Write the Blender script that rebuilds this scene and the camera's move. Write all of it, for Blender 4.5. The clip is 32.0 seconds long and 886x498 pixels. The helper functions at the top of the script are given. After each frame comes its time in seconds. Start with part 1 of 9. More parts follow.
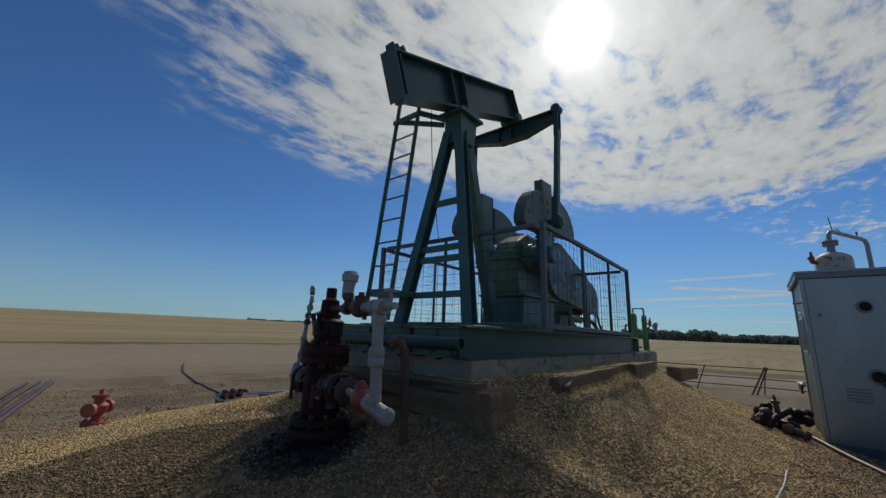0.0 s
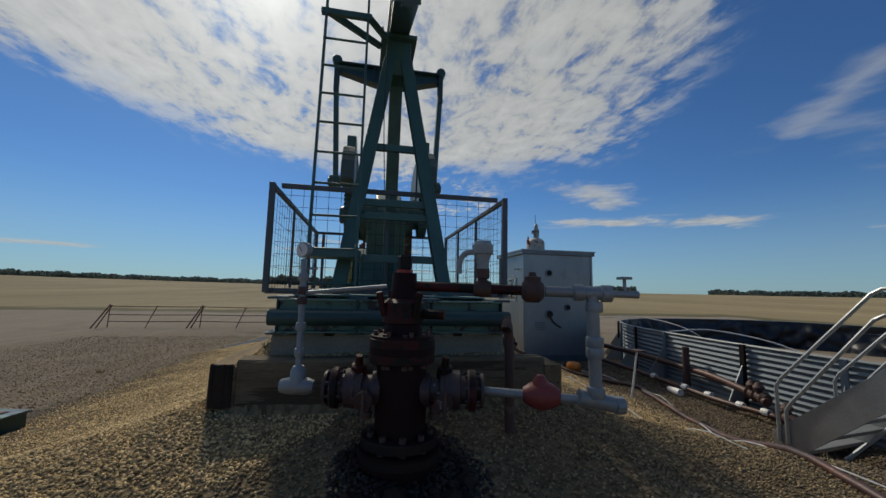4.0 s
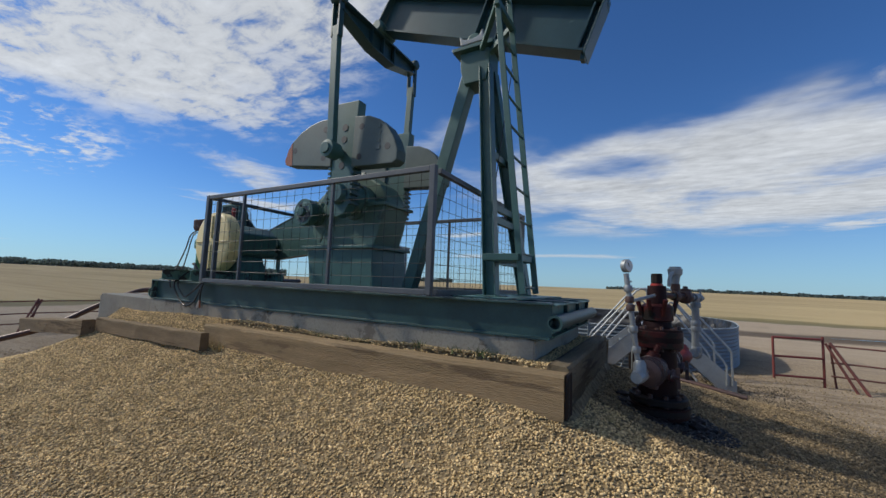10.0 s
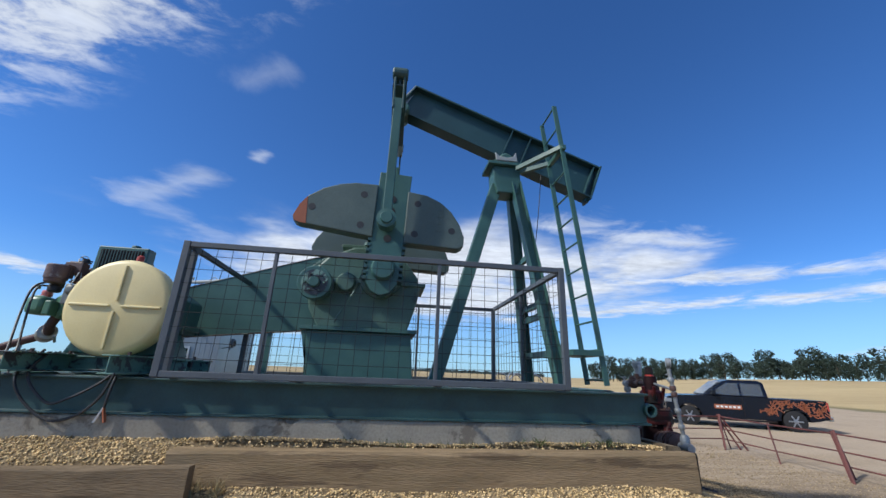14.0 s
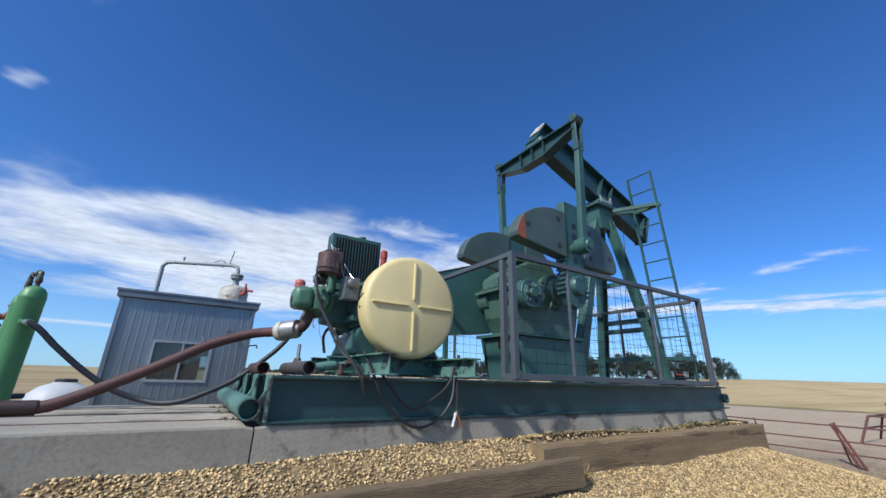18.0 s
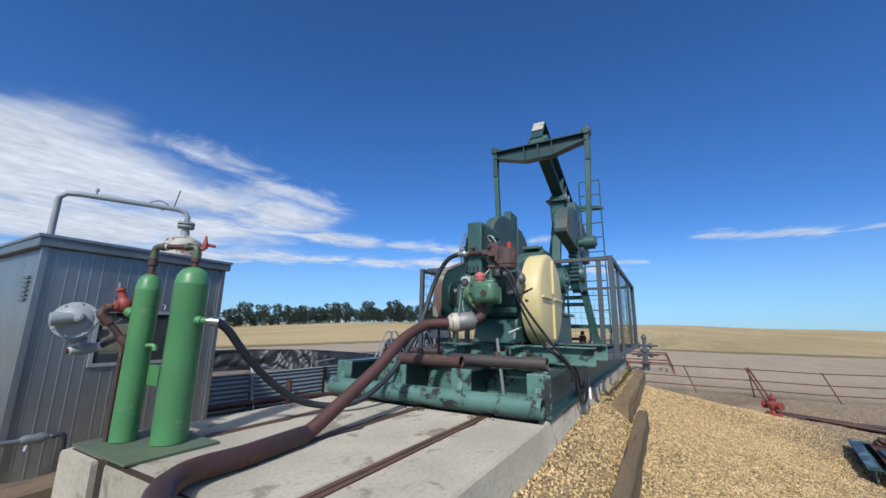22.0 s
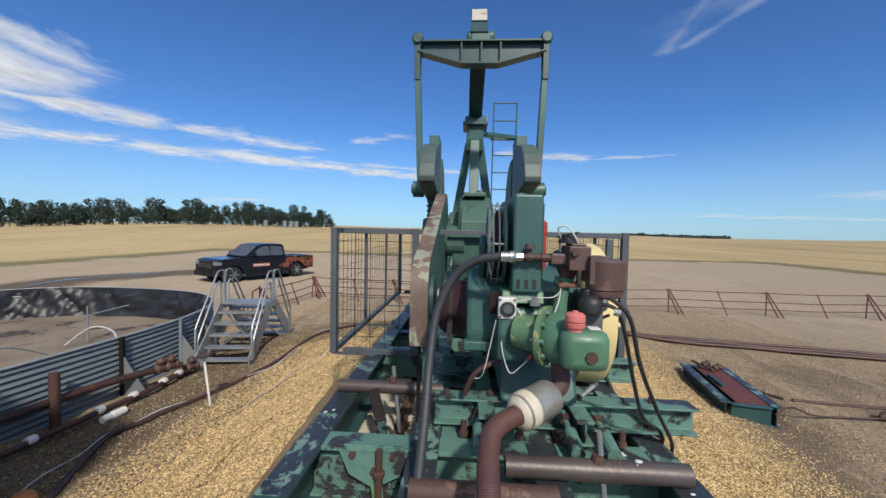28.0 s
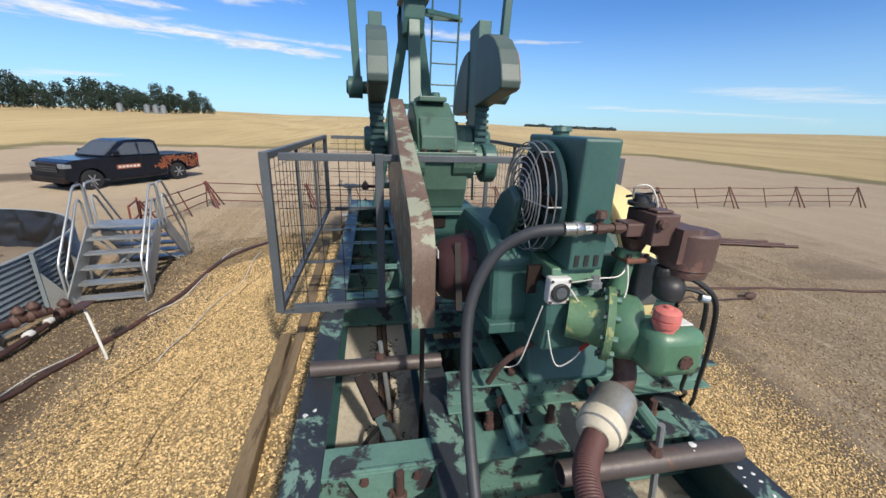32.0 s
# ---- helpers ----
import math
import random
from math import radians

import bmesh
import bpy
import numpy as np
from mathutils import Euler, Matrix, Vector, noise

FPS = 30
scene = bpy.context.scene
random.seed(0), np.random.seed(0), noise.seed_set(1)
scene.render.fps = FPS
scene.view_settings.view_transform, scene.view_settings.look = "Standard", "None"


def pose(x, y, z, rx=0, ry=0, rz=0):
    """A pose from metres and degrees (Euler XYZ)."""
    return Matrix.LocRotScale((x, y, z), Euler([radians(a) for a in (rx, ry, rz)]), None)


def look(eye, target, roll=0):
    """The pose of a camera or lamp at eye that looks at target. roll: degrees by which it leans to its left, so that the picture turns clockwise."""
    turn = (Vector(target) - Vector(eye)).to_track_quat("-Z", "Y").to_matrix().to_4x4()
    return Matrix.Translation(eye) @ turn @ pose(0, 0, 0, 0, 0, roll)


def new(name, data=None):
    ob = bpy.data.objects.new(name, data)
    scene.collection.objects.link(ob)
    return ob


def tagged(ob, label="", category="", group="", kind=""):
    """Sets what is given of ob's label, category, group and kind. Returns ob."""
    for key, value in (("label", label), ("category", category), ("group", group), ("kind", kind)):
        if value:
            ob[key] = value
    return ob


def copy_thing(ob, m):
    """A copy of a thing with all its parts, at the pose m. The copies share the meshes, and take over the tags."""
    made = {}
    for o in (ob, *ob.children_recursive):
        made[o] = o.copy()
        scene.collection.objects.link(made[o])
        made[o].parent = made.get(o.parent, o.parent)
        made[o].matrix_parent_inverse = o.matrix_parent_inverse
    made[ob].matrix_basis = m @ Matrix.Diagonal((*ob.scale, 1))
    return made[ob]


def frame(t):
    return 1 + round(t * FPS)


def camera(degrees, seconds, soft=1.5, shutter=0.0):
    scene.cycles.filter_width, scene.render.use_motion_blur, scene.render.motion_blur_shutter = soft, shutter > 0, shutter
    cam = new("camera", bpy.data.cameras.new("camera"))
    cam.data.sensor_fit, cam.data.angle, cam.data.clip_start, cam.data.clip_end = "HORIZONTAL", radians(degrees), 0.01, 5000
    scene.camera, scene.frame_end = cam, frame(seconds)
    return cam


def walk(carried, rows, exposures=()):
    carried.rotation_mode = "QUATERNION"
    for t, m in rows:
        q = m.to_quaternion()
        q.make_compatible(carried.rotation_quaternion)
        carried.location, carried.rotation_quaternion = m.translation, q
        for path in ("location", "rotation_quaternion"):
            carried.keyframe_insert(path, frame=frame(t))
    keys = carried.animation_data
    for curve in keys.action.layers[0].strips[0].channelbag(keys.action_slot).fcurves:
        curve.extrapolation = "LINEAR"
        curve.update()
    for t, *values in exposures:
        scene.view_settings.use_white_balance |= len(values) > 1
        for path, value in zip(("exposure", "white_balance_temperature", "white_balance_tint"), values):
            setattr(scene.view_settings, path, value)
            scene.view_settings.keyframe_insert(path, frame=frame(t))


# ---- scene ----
cam = camera(98.8, 32.0)
PATH = [
    (0, (-2.837, -2.925, 1.522), (-1.329, -1.687, 1.961), 2.2),
    (0.5, (-2.949, -2.595, 1.551), (-1.356, -1.465, 1.983), 2.1),
    (1, (-3.0, -2.278, 1.571), (-1.269, -1.37, 1.99), 2.0),
    (1.5, (-3.108, -1.959, 1.595), (-1.242, -1.38, 2.022), 2.0),
    (2, (-3.208, -1.629, 1.619), (-1.27, -1.352, 2.03), 1.6),
    (3, (-3.226, -0.638, 1.609), (-1.27, -0.796, 1.994), 2.2),
    (3.5, (-3.225, -0.213, 1.66), (-1.264, -0.482, 1.95), 1.5),
    (6, (-2.89, 1.978, 1.691), (-1.121, 1.058, 1.843), 2.3),
    (6.5, (-2.701, 2.334, 1.686), (-1.03, 1.244, 1.826), 2.4),
    (7, (-2.436, 2.657, 1.686), (-0.867, 1.425, 1.835), 2.4),
    (7.5, (-2.264, 3.013, 1.701), (-0.781, 1.683, 1.872), 2.3),
    (8, (-2.083, 3.283, 1.697), (-0.655, 1.891, 1.857), 2.2),
    (8.5, (-1.794, 3.482, 1.728), (-0.44, 2.02, 1.896), 2.4),
    (9, (-1.536, 3.758, 1.746), (-0.277, 2.213, 1.914), 2.4),
    (10, (-0.821, 3.965, 1.722), (0.159, 2.231, 1.904), 2.3),
    (11, (-0.028, 4.391, 1.725), (0.664, 2.619, 2.345), 2.2),
    (11.5, (0.368, 4.543, 1.715), (1.055, 2.77, 2.337), 2.3),
    (12, (0.81, 4.709, 1.762), (1.278, 2.867, 2.384), 2.5),
    (12.5, (1.242, 4.792, 1.741), (1.489, 2.91, 2.372), 2.1),
    (13, (1.68, 4.809, 1.731), (1.934, 2.924, 2.352), 2.1),
    (14, (2.439, 4.63, 1.723), (2.199, 2.745, 2.346), 2.1),
    (14.5, (2.975, 4.481, 1.667), (2.617, 2.621, 2.312), 1.3),
    (17, (5.532, 3.992, 1.668), (4.579, 2.356, 2.31), 1.6),
    (17.5, (6.011, 3.831, 1.639), (5.026, 2.213, 2.283), 1.5),
    (18, (6.533, 3.695, 1.613), (5.525, 2.093, 2.259), 1.6),
    (18.5, (6.985, 3.51, 1.622), (5.861, 1.983, 2.257), 1.6),
    (19, (7.418, 3.287, 1.602), (6.187, 1.85, 2.251), 1.2),
    (19.5, (7.871, 3.048, 1.592), (6.569, 1.671, 2.232), 1.3),
    (20, (8.18, 2.789, 1.599), (6.773, 1.514, 2.23), 1.1),
    (20.5, (8.322, 2.483, 1.635), (6.838, 1.306, 2.277), 1.1),
    (21, (8.558, 2.136, 1.728), (6.968, 1.103, 2.365), 0.7),
    (22, (8.8, 1.685, 1.919), (7.101, 0.71, 2.324), 0.9),
    (22.5, (8.943, 1.396, 2.019), (7.216, 0.473, 2.431), 0.7),
    (23, (8.918, 1.318, 2.093), (7.11, 0.56, 2.489), 0.8),
    (23.5, (8.935, 1.078, 2.201), (7.087, 0.422, 2.593), 1.0),
    (24, (9.021, 0.916, 2.285), (7.163, 0.294, 2.685), 0.7),
    (24.5, (8.979, 0.761, 2.351), (7.099, 0.125, 2.599), 0.5),
    (25, (8.98, 0.539, 2.45), (7.084, -0.085, 2.575), 0.9),
    (25.5, (8.913, 0.35, 2.434), (6.999, -0.218, 2.552), 0.9),
    (26, (8.682, 0.183, 2.475), (6.712, -0.149, 2.573), 1.3),
    (26.5, (8.431, 0.245, 2.507), (6.461, -0.089, 2.593), 1.1),
    (28.5, (7.33, -0.179, 2.741), (5.334, -0.24, 2.622), 1.3),
    (29, (7.213, -0.085, 2.681), (5.219, -0.091, 2.526), 1.2),
    (29.5, (7.04, 0.04, 2.565), (5.106, 0.282, 2.119), 1.6),
    (30, (6.985, 0.007, 2.572), (5.128, 0.307, 1.892), 1.8),
    (30.5, (7.018, -0.069, 2.661), (5.164, 0.236, 1.976), 1.9),
    (31, (6.966, -0.22, 2.725), (5.115, 0.098, 2.038), 2.0),
    (31.5, (6.867, -0.452, 2.868), (5.022, -0.108, 2.178), 2.0),
    (32, (6.858, -0.598, 2.938), (4.992, -0.241, 2.315), 1.9),
]
walk(cam, [(t, look(eye, target, roll)) for t, eye, target, roll in PATH], exposures=[(0, -0.97, 6850, 6), (3, -0.96, 6950, 6), (6, -0.66, 6700, 6), (9, -0.42, 6500, 8), (11, -0.44, 6350, 9), (12, -0.36, 6250, 9), (13, -0.12, 6150, 10), (17, 0.0, 5850, 10), (20, -0.2, 5900, 10), (23, -0.22, 6050, 10), (26, -0.2, 6350, 10), (28.5, -0.15, 6600, 10), (30, 0.05, 6700, 10), (32, 0.11, 6750, 10)])

# ---- sky and sun ----
SUN_AZ, SUN_EL = 18.2, 40.6


class Graph:
    """Short hand for node trees."""

    def __init__(self, tree):
        self.t = tree

    def node(self, kind, **kw):
        n = self.t.nodes.new(kind)
        for k, v in kw.items():
            if k == "operation":
                n.operation = v
            elif k == "blend":
                n.data_type, n.blend_type = "RGBA", v
            elif k == "dims":
                n.noise_dimensions = v
        return n

    def put(self, socket, v):
        if isinstance(v, bpy.types.NodeSocket):
            self.t.links.new(v, socket)
        elif isinstance(v, (tuple, list)) and len(v) == 3 and socket.type == "RGBA":
            socket.default_value = (*v, 1)
        else:
            socket.default_value = v

    def math(self, op, a, b=0.0, c=0.0):
        n = self.node("ShaderNodeMath", operation=op)
        for s, v in zip(n.inputs, (a, b, c)):
            self.put(s, v)
        return n.outputs[0]

    def step(self, v, lo, hi):
        n = self.t.nodes.new("ShaderNodeMapRange")
        n.interpolation_type = "SMOOTHSTEP"
        for s, w in zip(n.inputs, (v, lo, hi, 0.0, 1.0)):
            self.put(s, w)
        return n.outputs[0]

    def mix(self, f, a, b, blend="MIX"):
        n = self.node("ShaderNodeMix", blend=blend)
        self.put(n.inputs[0], f)
        self.put(n.inputs[6], a)
        self.put(n.inputs[7], b)
        return n.outputs[2]

    def noise(self, vec, scale, detail=3.0, rough=0.55, dist=0.0):
        n = self.t.nodes.new("ShaderNodeTexNoise")
        if vec is not None:
            self.put(n.inputs["Vector"], vec)
        n.inputs["Scale"].default_value = scale
        n.inputs["Detail"].default_value = detail
        n.inputs["Roughness"].default_value = rough
        n.inputs["Distortion"].default_value = dist
        return n.outputs["Fac"]

    def xyz(self, v):
        n = self.t.nodes.new("ShaderNodeSeparateXYZ")
        self.put(n.inputs[0], v)
        return n.outputs

    def vec(self, x, y, z):
        n = self.t.nodes.new("ShaderNodeCombineXYZ")
        for s, v in zip(n.inputs, (x, y, z)):
            self.put(s, v)
        return n.outputs[0]


def make_world():
    w = bpy.data.worlds.new("sky")
    scene.world = w
    w.use_nodes = True
    g = Graph(w.node_tree)
    bg = w.node_tree.nodes["Background"]
    sky = w.node_tree.nodes.new("ShaderNodeTexSky")
    sky.sky_type, sky.sun_disc = "NISHITA", False
    sky.sun_elevation, sky.sun_rotation = radians(SUN_EL), radians(90 - SUN_AZ)
    sky.altitude, sky.air_density, sky.dust_density, sky.ozone_density = 700, 1.0, 0.35, 2.2
    co = w.node_tree.nodes.new("ShaderNodeTexCoord").outputs["Generated"]
    x, y, z = g.xyz(co)
    zz = g.math("MAXIMUM", z, 0.03)
    px, py = g.math("DIVIDE", x, zz), g.math("DIVIDE", y, zz)
    p = g.vec(px, py, 0.0)
    # a bank round the sun, with a tail towards the horizon, and a low bank on the other side
    wob = g.math("SUBTRACT", g.noise(p, 0.9, 4), 0.5)
    ex = g.math("DIVIDE", g.math("SUBTRACT", px, 1.55), 1.75)
    ey = g.math("DIVIDE", g.math("SUBTRACT", g.math("ADD", py, g.math("MULTIPLY", px, 0.22)), 0.40), 1.62)
    e1 = g.math("ADD", g.math("MULTIPLY", ex, ex), g.math("MULTIPLY", ey, ey))
    m1 = g.step(g.math("ADD", e1, g.math("MULTIPLY", wob, 2.2)), 1.55, 0.45)
    tx = g.math("DIVIDE", g.math("SUBTRACT", px, 4.0), 1.9)
    ty = g.math("DIVIDE", g.math("ADD", g.math("ADD", py, g.math("MULTIPLY", px, 0.35)), -0.75), 0.75)
    e3 = g.math("ADD", g.math("MULTIPLY", tx, tx), g.math("MULTIPLY", ty, ty))
    m3 = g.step(g.math("ADD", e3, g.math("MULTIPLY", wob, 1.5)), 1.3, 0.2)
    # the bank ends along a slanting line on the side away from the sun
    cut = g.math("ADD", g.math("ADD", py, 0.74), g.math("ADD", g.math("MULTIPLY", px, 0.51), g.math("MULTIPLY", wob, 0.9)))
    m1 = g.math("MULTIPLY", m1, g.step(cut, -0.12, 0.20))
    band = g.math("MULTIPLY", g.step(g.math("ADD", py, g.math("MULTIPLY", wob, 1.7)), -2.25, -3.1),
                  g.step(g.math("ADD", g.math("ABSOLUTE", g.math("ADD", px, 0.75)), g.math("MULTIPLY", wob, 2.6)), 3.3, 1.3))
    band = g.math("MULTIPLY", band, g.step(g.math("ADD", py, g.math("MULTIPLY", wob, 2.0)), -9.0, -5.4))
    puffs = g.noise(g.vec(g.math("MULTIPLY", px, 0.8), g.math("MULTIPLY", py, 1.3), 0.3), 7.0, 6, 0.62, 0.3)
    soft = g.noise(g.vec(g.math("MULTIPLY", px, 0.55), g.math("MULTIPLY", py, 1.4), 2.0), 1.5, 5, 0.6, 0.5)
    big = g.math("ADD", g.math("MULTIPLY", puffs, 0.58), g.math("MULTIPLY", soft, 0.42))
    core = g.math("MULTIPLY", g.math("MAXIMUM", m1, m3), g.step(g.math("ADD", big, g.math("MULTIPLY", m1, 0.17)), 0.49, 0.66))
    fluff = g.noise(g.vec(g.math("MULTIPLY", px, 0.5), g.math("MULTIPLY", py, 0.42), 4.0), 1.5, 6, 0.56, 0.35)
    low = g.math("MULTIPLY", band, g.step(g.math("ADD", fluff, g.math("MULTIPLY", band, 0.25)), 0.50, 0.76))
    # single wisps and streaks: (from, to, half width, strength)
    ragged = g.math("SUBTRACT", g.noise(g.vec(g.math("MULTIPLY", px, 1.2), g.math("MULTIPLY", py, 1.2), 8.0), 1.6, 6, 0.62, 0.5), 0.5)
    rough_far = g.math("SUBTRACT", g.noise(g.vec(g.math("MULTIPLY", px, 0.35), g.math("MULTIPLY", py, 0.35), 3.0), 1.3, 5, 0.6, 0.4), 0.5)

    def wisp(a, b, w, amount):
        ux, uy = b[0] - a[0], b[1] - a[1]
        L2 = ux * ux + uy * uy
        qx, qy = g.math("SUBTRACT", px, a[0]), g.math("SUBTRACT", py, a[1])
        h = g.math("DIVIDE", g.math("ADD", g.math("MULTIPLY", qx, ux), g.math("MULTIPLY", qy, uy)), L2)
        hc = g.math("MINIMUM", g.math("MAXIMUM", h, 0.0), 1.0)
        dx, dy = g.math("SUBTRACT", qx, g.math("MULTIPLY", hc, ux)), g.math("SUBTRACT", qy, g.math("MULTIPLY", hc, uy))
        d = g.math("SQRT", g.math("ADD", g.math("MULTIPLY", dx, dx), g.math("MULTIPLY", dy, dy)))
        n = ragged if w < 0.6 else rough_far
        return g.math("MULTIPLY", g.step(g.math("ADD", g.math("DIVIDE", d, w), g.math("MULTIPLY", n, 4.0)), 1.25, -0.2), amount)

    thin = None
    for a, b, w, k in (((3.15, -1.95), (3.75, -2.6), 0.30, 0.8), ((4.8, -2.8), (4.2, -4.8), 0.42, 0.9), ((1.10, -2.05), (1.75, -2.5), 0.12, 0.4),
                       ((0.45, -1.15), (0.60, -1.24), 0.08, 0.2), ((0.68, -1.74), (0.73, -1.80), 0.05, 0.45), ((1.7, -2.4), (1.4, -3.3), 0.16, 0.25),
                       ((-1.0, -4.9), (-4.5, -2.2), 0.36, 0.95), ((-2.2, -6.9), (-6.9, -1.0), 0.50, 0.95), ((-4.25, -1.15), (-4.0, -0.75), 0.16, 0.7),
                       ((-4.8, 0.5), (-5.15, 1.5), 0.22, 0.7), ((-5.2, 1.5), (-4.8, 2.5), 0.11, 0.6), ((-1.0, -2.35), (-2.2, -2.45), 0.22, 0.8),
                       ((-2.15, 1.05), (-1.45, 0.95), 0.07, 0.24), ((-2.1, 1.12), (-1.5, 1.25), 0.05, 0.26), ((-1.95, 1.00), (-1.5, 1.10), 0.12, 0.14), ((-8.6, 9.0), (-9.6, 13.5), 1.3, 0.45), ((-6.3, -0.3), (-5.5, -2.2), 0.22, 0.6),
                       ((8.2, 0.9), (9.6, -0.8), 0.28, 0.8), ((12.4, 1.6), (12.0, -0.8), 0.40, 0.7), ((21.0, 3.0), (20.3, -3.2), 0.9, 0.7),
                       ((2.7, -6.6), (3.7, -7.0), 0.30, 0.85), ((1.5, -12.0), (6.0, -12.2), 0.8, 0.6), ((8.6, 14.0), (11.4, 8.0), 0.8, 0.75),
                       ((10.4, 2.2), (9.8, -1.2), 0.42, 0.75), ((7.2, 1.0), (7.0, -0.2), 0.16, 0.6), ((-18.0, 11.0), (-20.0, 28.0), 1.6, 0.5), ((-14.0, -10.0), (-12.5, -7.0), 0.7, 0.5)):
        m = wisp(a, b, w, k)
        thin = m if thin is None else g.math("MAXIMUM", thin, m)
    cover = g.math("MAXIMUM", g.math("MAXIMUM", core, low), thin)
    cover = g.math("MULTIPLY", cover, g.step(z, 0.012, 0.05))
    # light of the clouds: brightest where the sun stands behind them
    sx, sy, sz = (math.cos(radians(SUN_AZ)) * math.cos(radians(SUN_EL)), math.sin(radians(SUN_AZ)) * math.cos(radians(SUN_EL)), math.sin(radians(SUN_EL)))
    dot = g.math("ADD", g.math("ADD", g.math("MULTIPLY", x, sx), g.math("MULTIPLY", y, sy)), g.math("MULTIPLY", z, sz))
    dot = g.math("MAXIMUM", dot, 0.0)
    halo = g.math("POWER", dot, 14.0)
    disc = g.math("POWER", dot, 1100.0)
    shade = g.math("ADD", 2.3, g.math("ADD", g.math("MULTIPLY", halo, 4.9), g.math("ADD", g.math("MULTIPLY", soft, 4.0), g.math("MULTIPLY", puffs, 5.6))))
    shade = g.math("SUBTRACT", shade, g.math("MULTIPLY", g.math("MULTIPLY", core, halo), 1.5))
    cl = g.mix(1.0, (0.93, 0.96, 1.0), g.vec(shade, shade, shade), "MULTIPLY")
    glow = g.math("ADD", g.math("MULTIPLY", disc, 26.0), g.math("MULTIPLY", g.math("POWER", dot, 90.0), 5.5))
    deep = g.mix(1.0, sky.outputs[0], (0.455, 0.79, 1.21), "MULTIPLY")
    deep = g.mix(g.math("MULTIPLY", g.step(z, 0.26, 0.0), 0.5), deep, (4.0, 5.9, 7.2))
    out = g.mix(g.math("MULTIPLY", cover, 0.94), deep, cl)
    out = g.mix(1.0, out, g.vec(glow, glow, glow), "ADD")
    g.put(bg.inputs["Color"], out)
    bg.inputs["Strength"].default_value = 0.122


make_world()
sun_data = bpy.data.lights.new("sun", "SUN")
sun_data.energy, sun_data.angle, sun_data.color = 4.1, radians(2.8), (1.0, 0.93, 0.83)
sun_dir = Vector((math.cos(radians(SUN_AZ)) * math.cos(radians(SUN_EL)), math.sin(radians(SUN_AZ)) * math.cos(radians(SUN_EL)), math.sin(radians(SUN_EL))))
sun = new("sun", sun_data)
sun.matrix_world = look(sun_dir * 60, (0, 0, 0))

# ---- materials ----
def mat(name, c1, c2=None, rough=0.6, metal=0.0, scale=3.0, fine=60.0, bump=0.15, wear=None, wear_at=0.62, wear_scale=6.0, island=0.0, rand=0.0, vary=0.25, stretch=None, spec=0.5, wear_rough=None, matte=0.0, stain=None, stain_at=0.62, stain_scale=4.0):
    m = bpy.data.materials.new(name)
    m.use_nodes = True
    g = Graph(m.node_tree)
    b = m.node_tree.nodes["Principled BSDF"]
    co = m.node_tree.nodes.new("ShaderNodeTexCoord").outputs["Object"]
    if stretch:
        n = m.node_tree.nodes.new("ShaderNodeMapping")
        g.put(n.inputs[0], co)
        n.inputs["Scale"].default_value = stretch
        co = n.outputs[0]
    large, small = g.noise(co, scale, 4), g.noise(co, fine, 3, 0.6)
    col = g.mix(g.step(large, 0.3, 0.7), c1, c2 or tuple(v * 0.75 for v in c1))
    col = g.mix(g.math("MULTIPLY", g.step(small, 0.35, 0.75), vary), col, tuple(v * 0.45 for v in c1))
    r = g.math("ADD", rough - 0.08, g.math("MULTIPLY", small, 0.16))
    if wear:
        wn = g.noise(co, wear_scale, 6, 0.68, 0.4)
        f = g.step(wn, wear_at, wear_at + 0.05)
        col = g.mix(f, col, wear)
        if wear_rough is not None:
            r = g.math("ADD", g.math("MULTIPLY", r, g.math("SUBTRACT", 1.0, f)), g.math("MULTIPLY", f, wear_rough))
    if stain:
        sn = g.noise(g.vec(*[g.math("ADD", v, 7.3) for v in g.xyz(co)]), stain_scale, 7, 0.7, 0.6)
        col = g.mix(g.math("MULTIPLY", g.step(sn, stain_at, stain_at + 0.08), 0.85), col, stain)
    if island or rand:
        src = m.node_tree.nodes.new("ShaderNodeNewGeometry").outputs["Random Per Island"] if island else m.node_tree.nodes.new("ShaderNodeObjectInfo").outputs["Random"]
        k = g.math("ADD", 1.0 - (island or rand), g.math("MULTIPLY", src, 2.0 * (island or rand)))
        col = g.mix(1.0, col, g.vec(k, k, k), "MULTIPLY")
    g.put(b.inputs["Base Color"], col)
    g.put(b.inputs["Roughness"], r)
    b.inputs["Metallic"].default_value = metal
    b.inputs["Diffuse Roughness"].default_value = matte
    b.inputs["Specular IOR Level"].default_value = spec
    if bump:
        n = m.node_tree.nodes.new("ShaderNodeBump")
        n.inputs["Strength"].default_value = bump
        n.inputs["Distance"].default_value = 0.01
        g.put(n.inputs["Height"], g.math("ADD", small, g.math("MULTIPLY", large, 0.6)))
        g.put(b.inputs["Normal"], n.outputs[0])
    return m


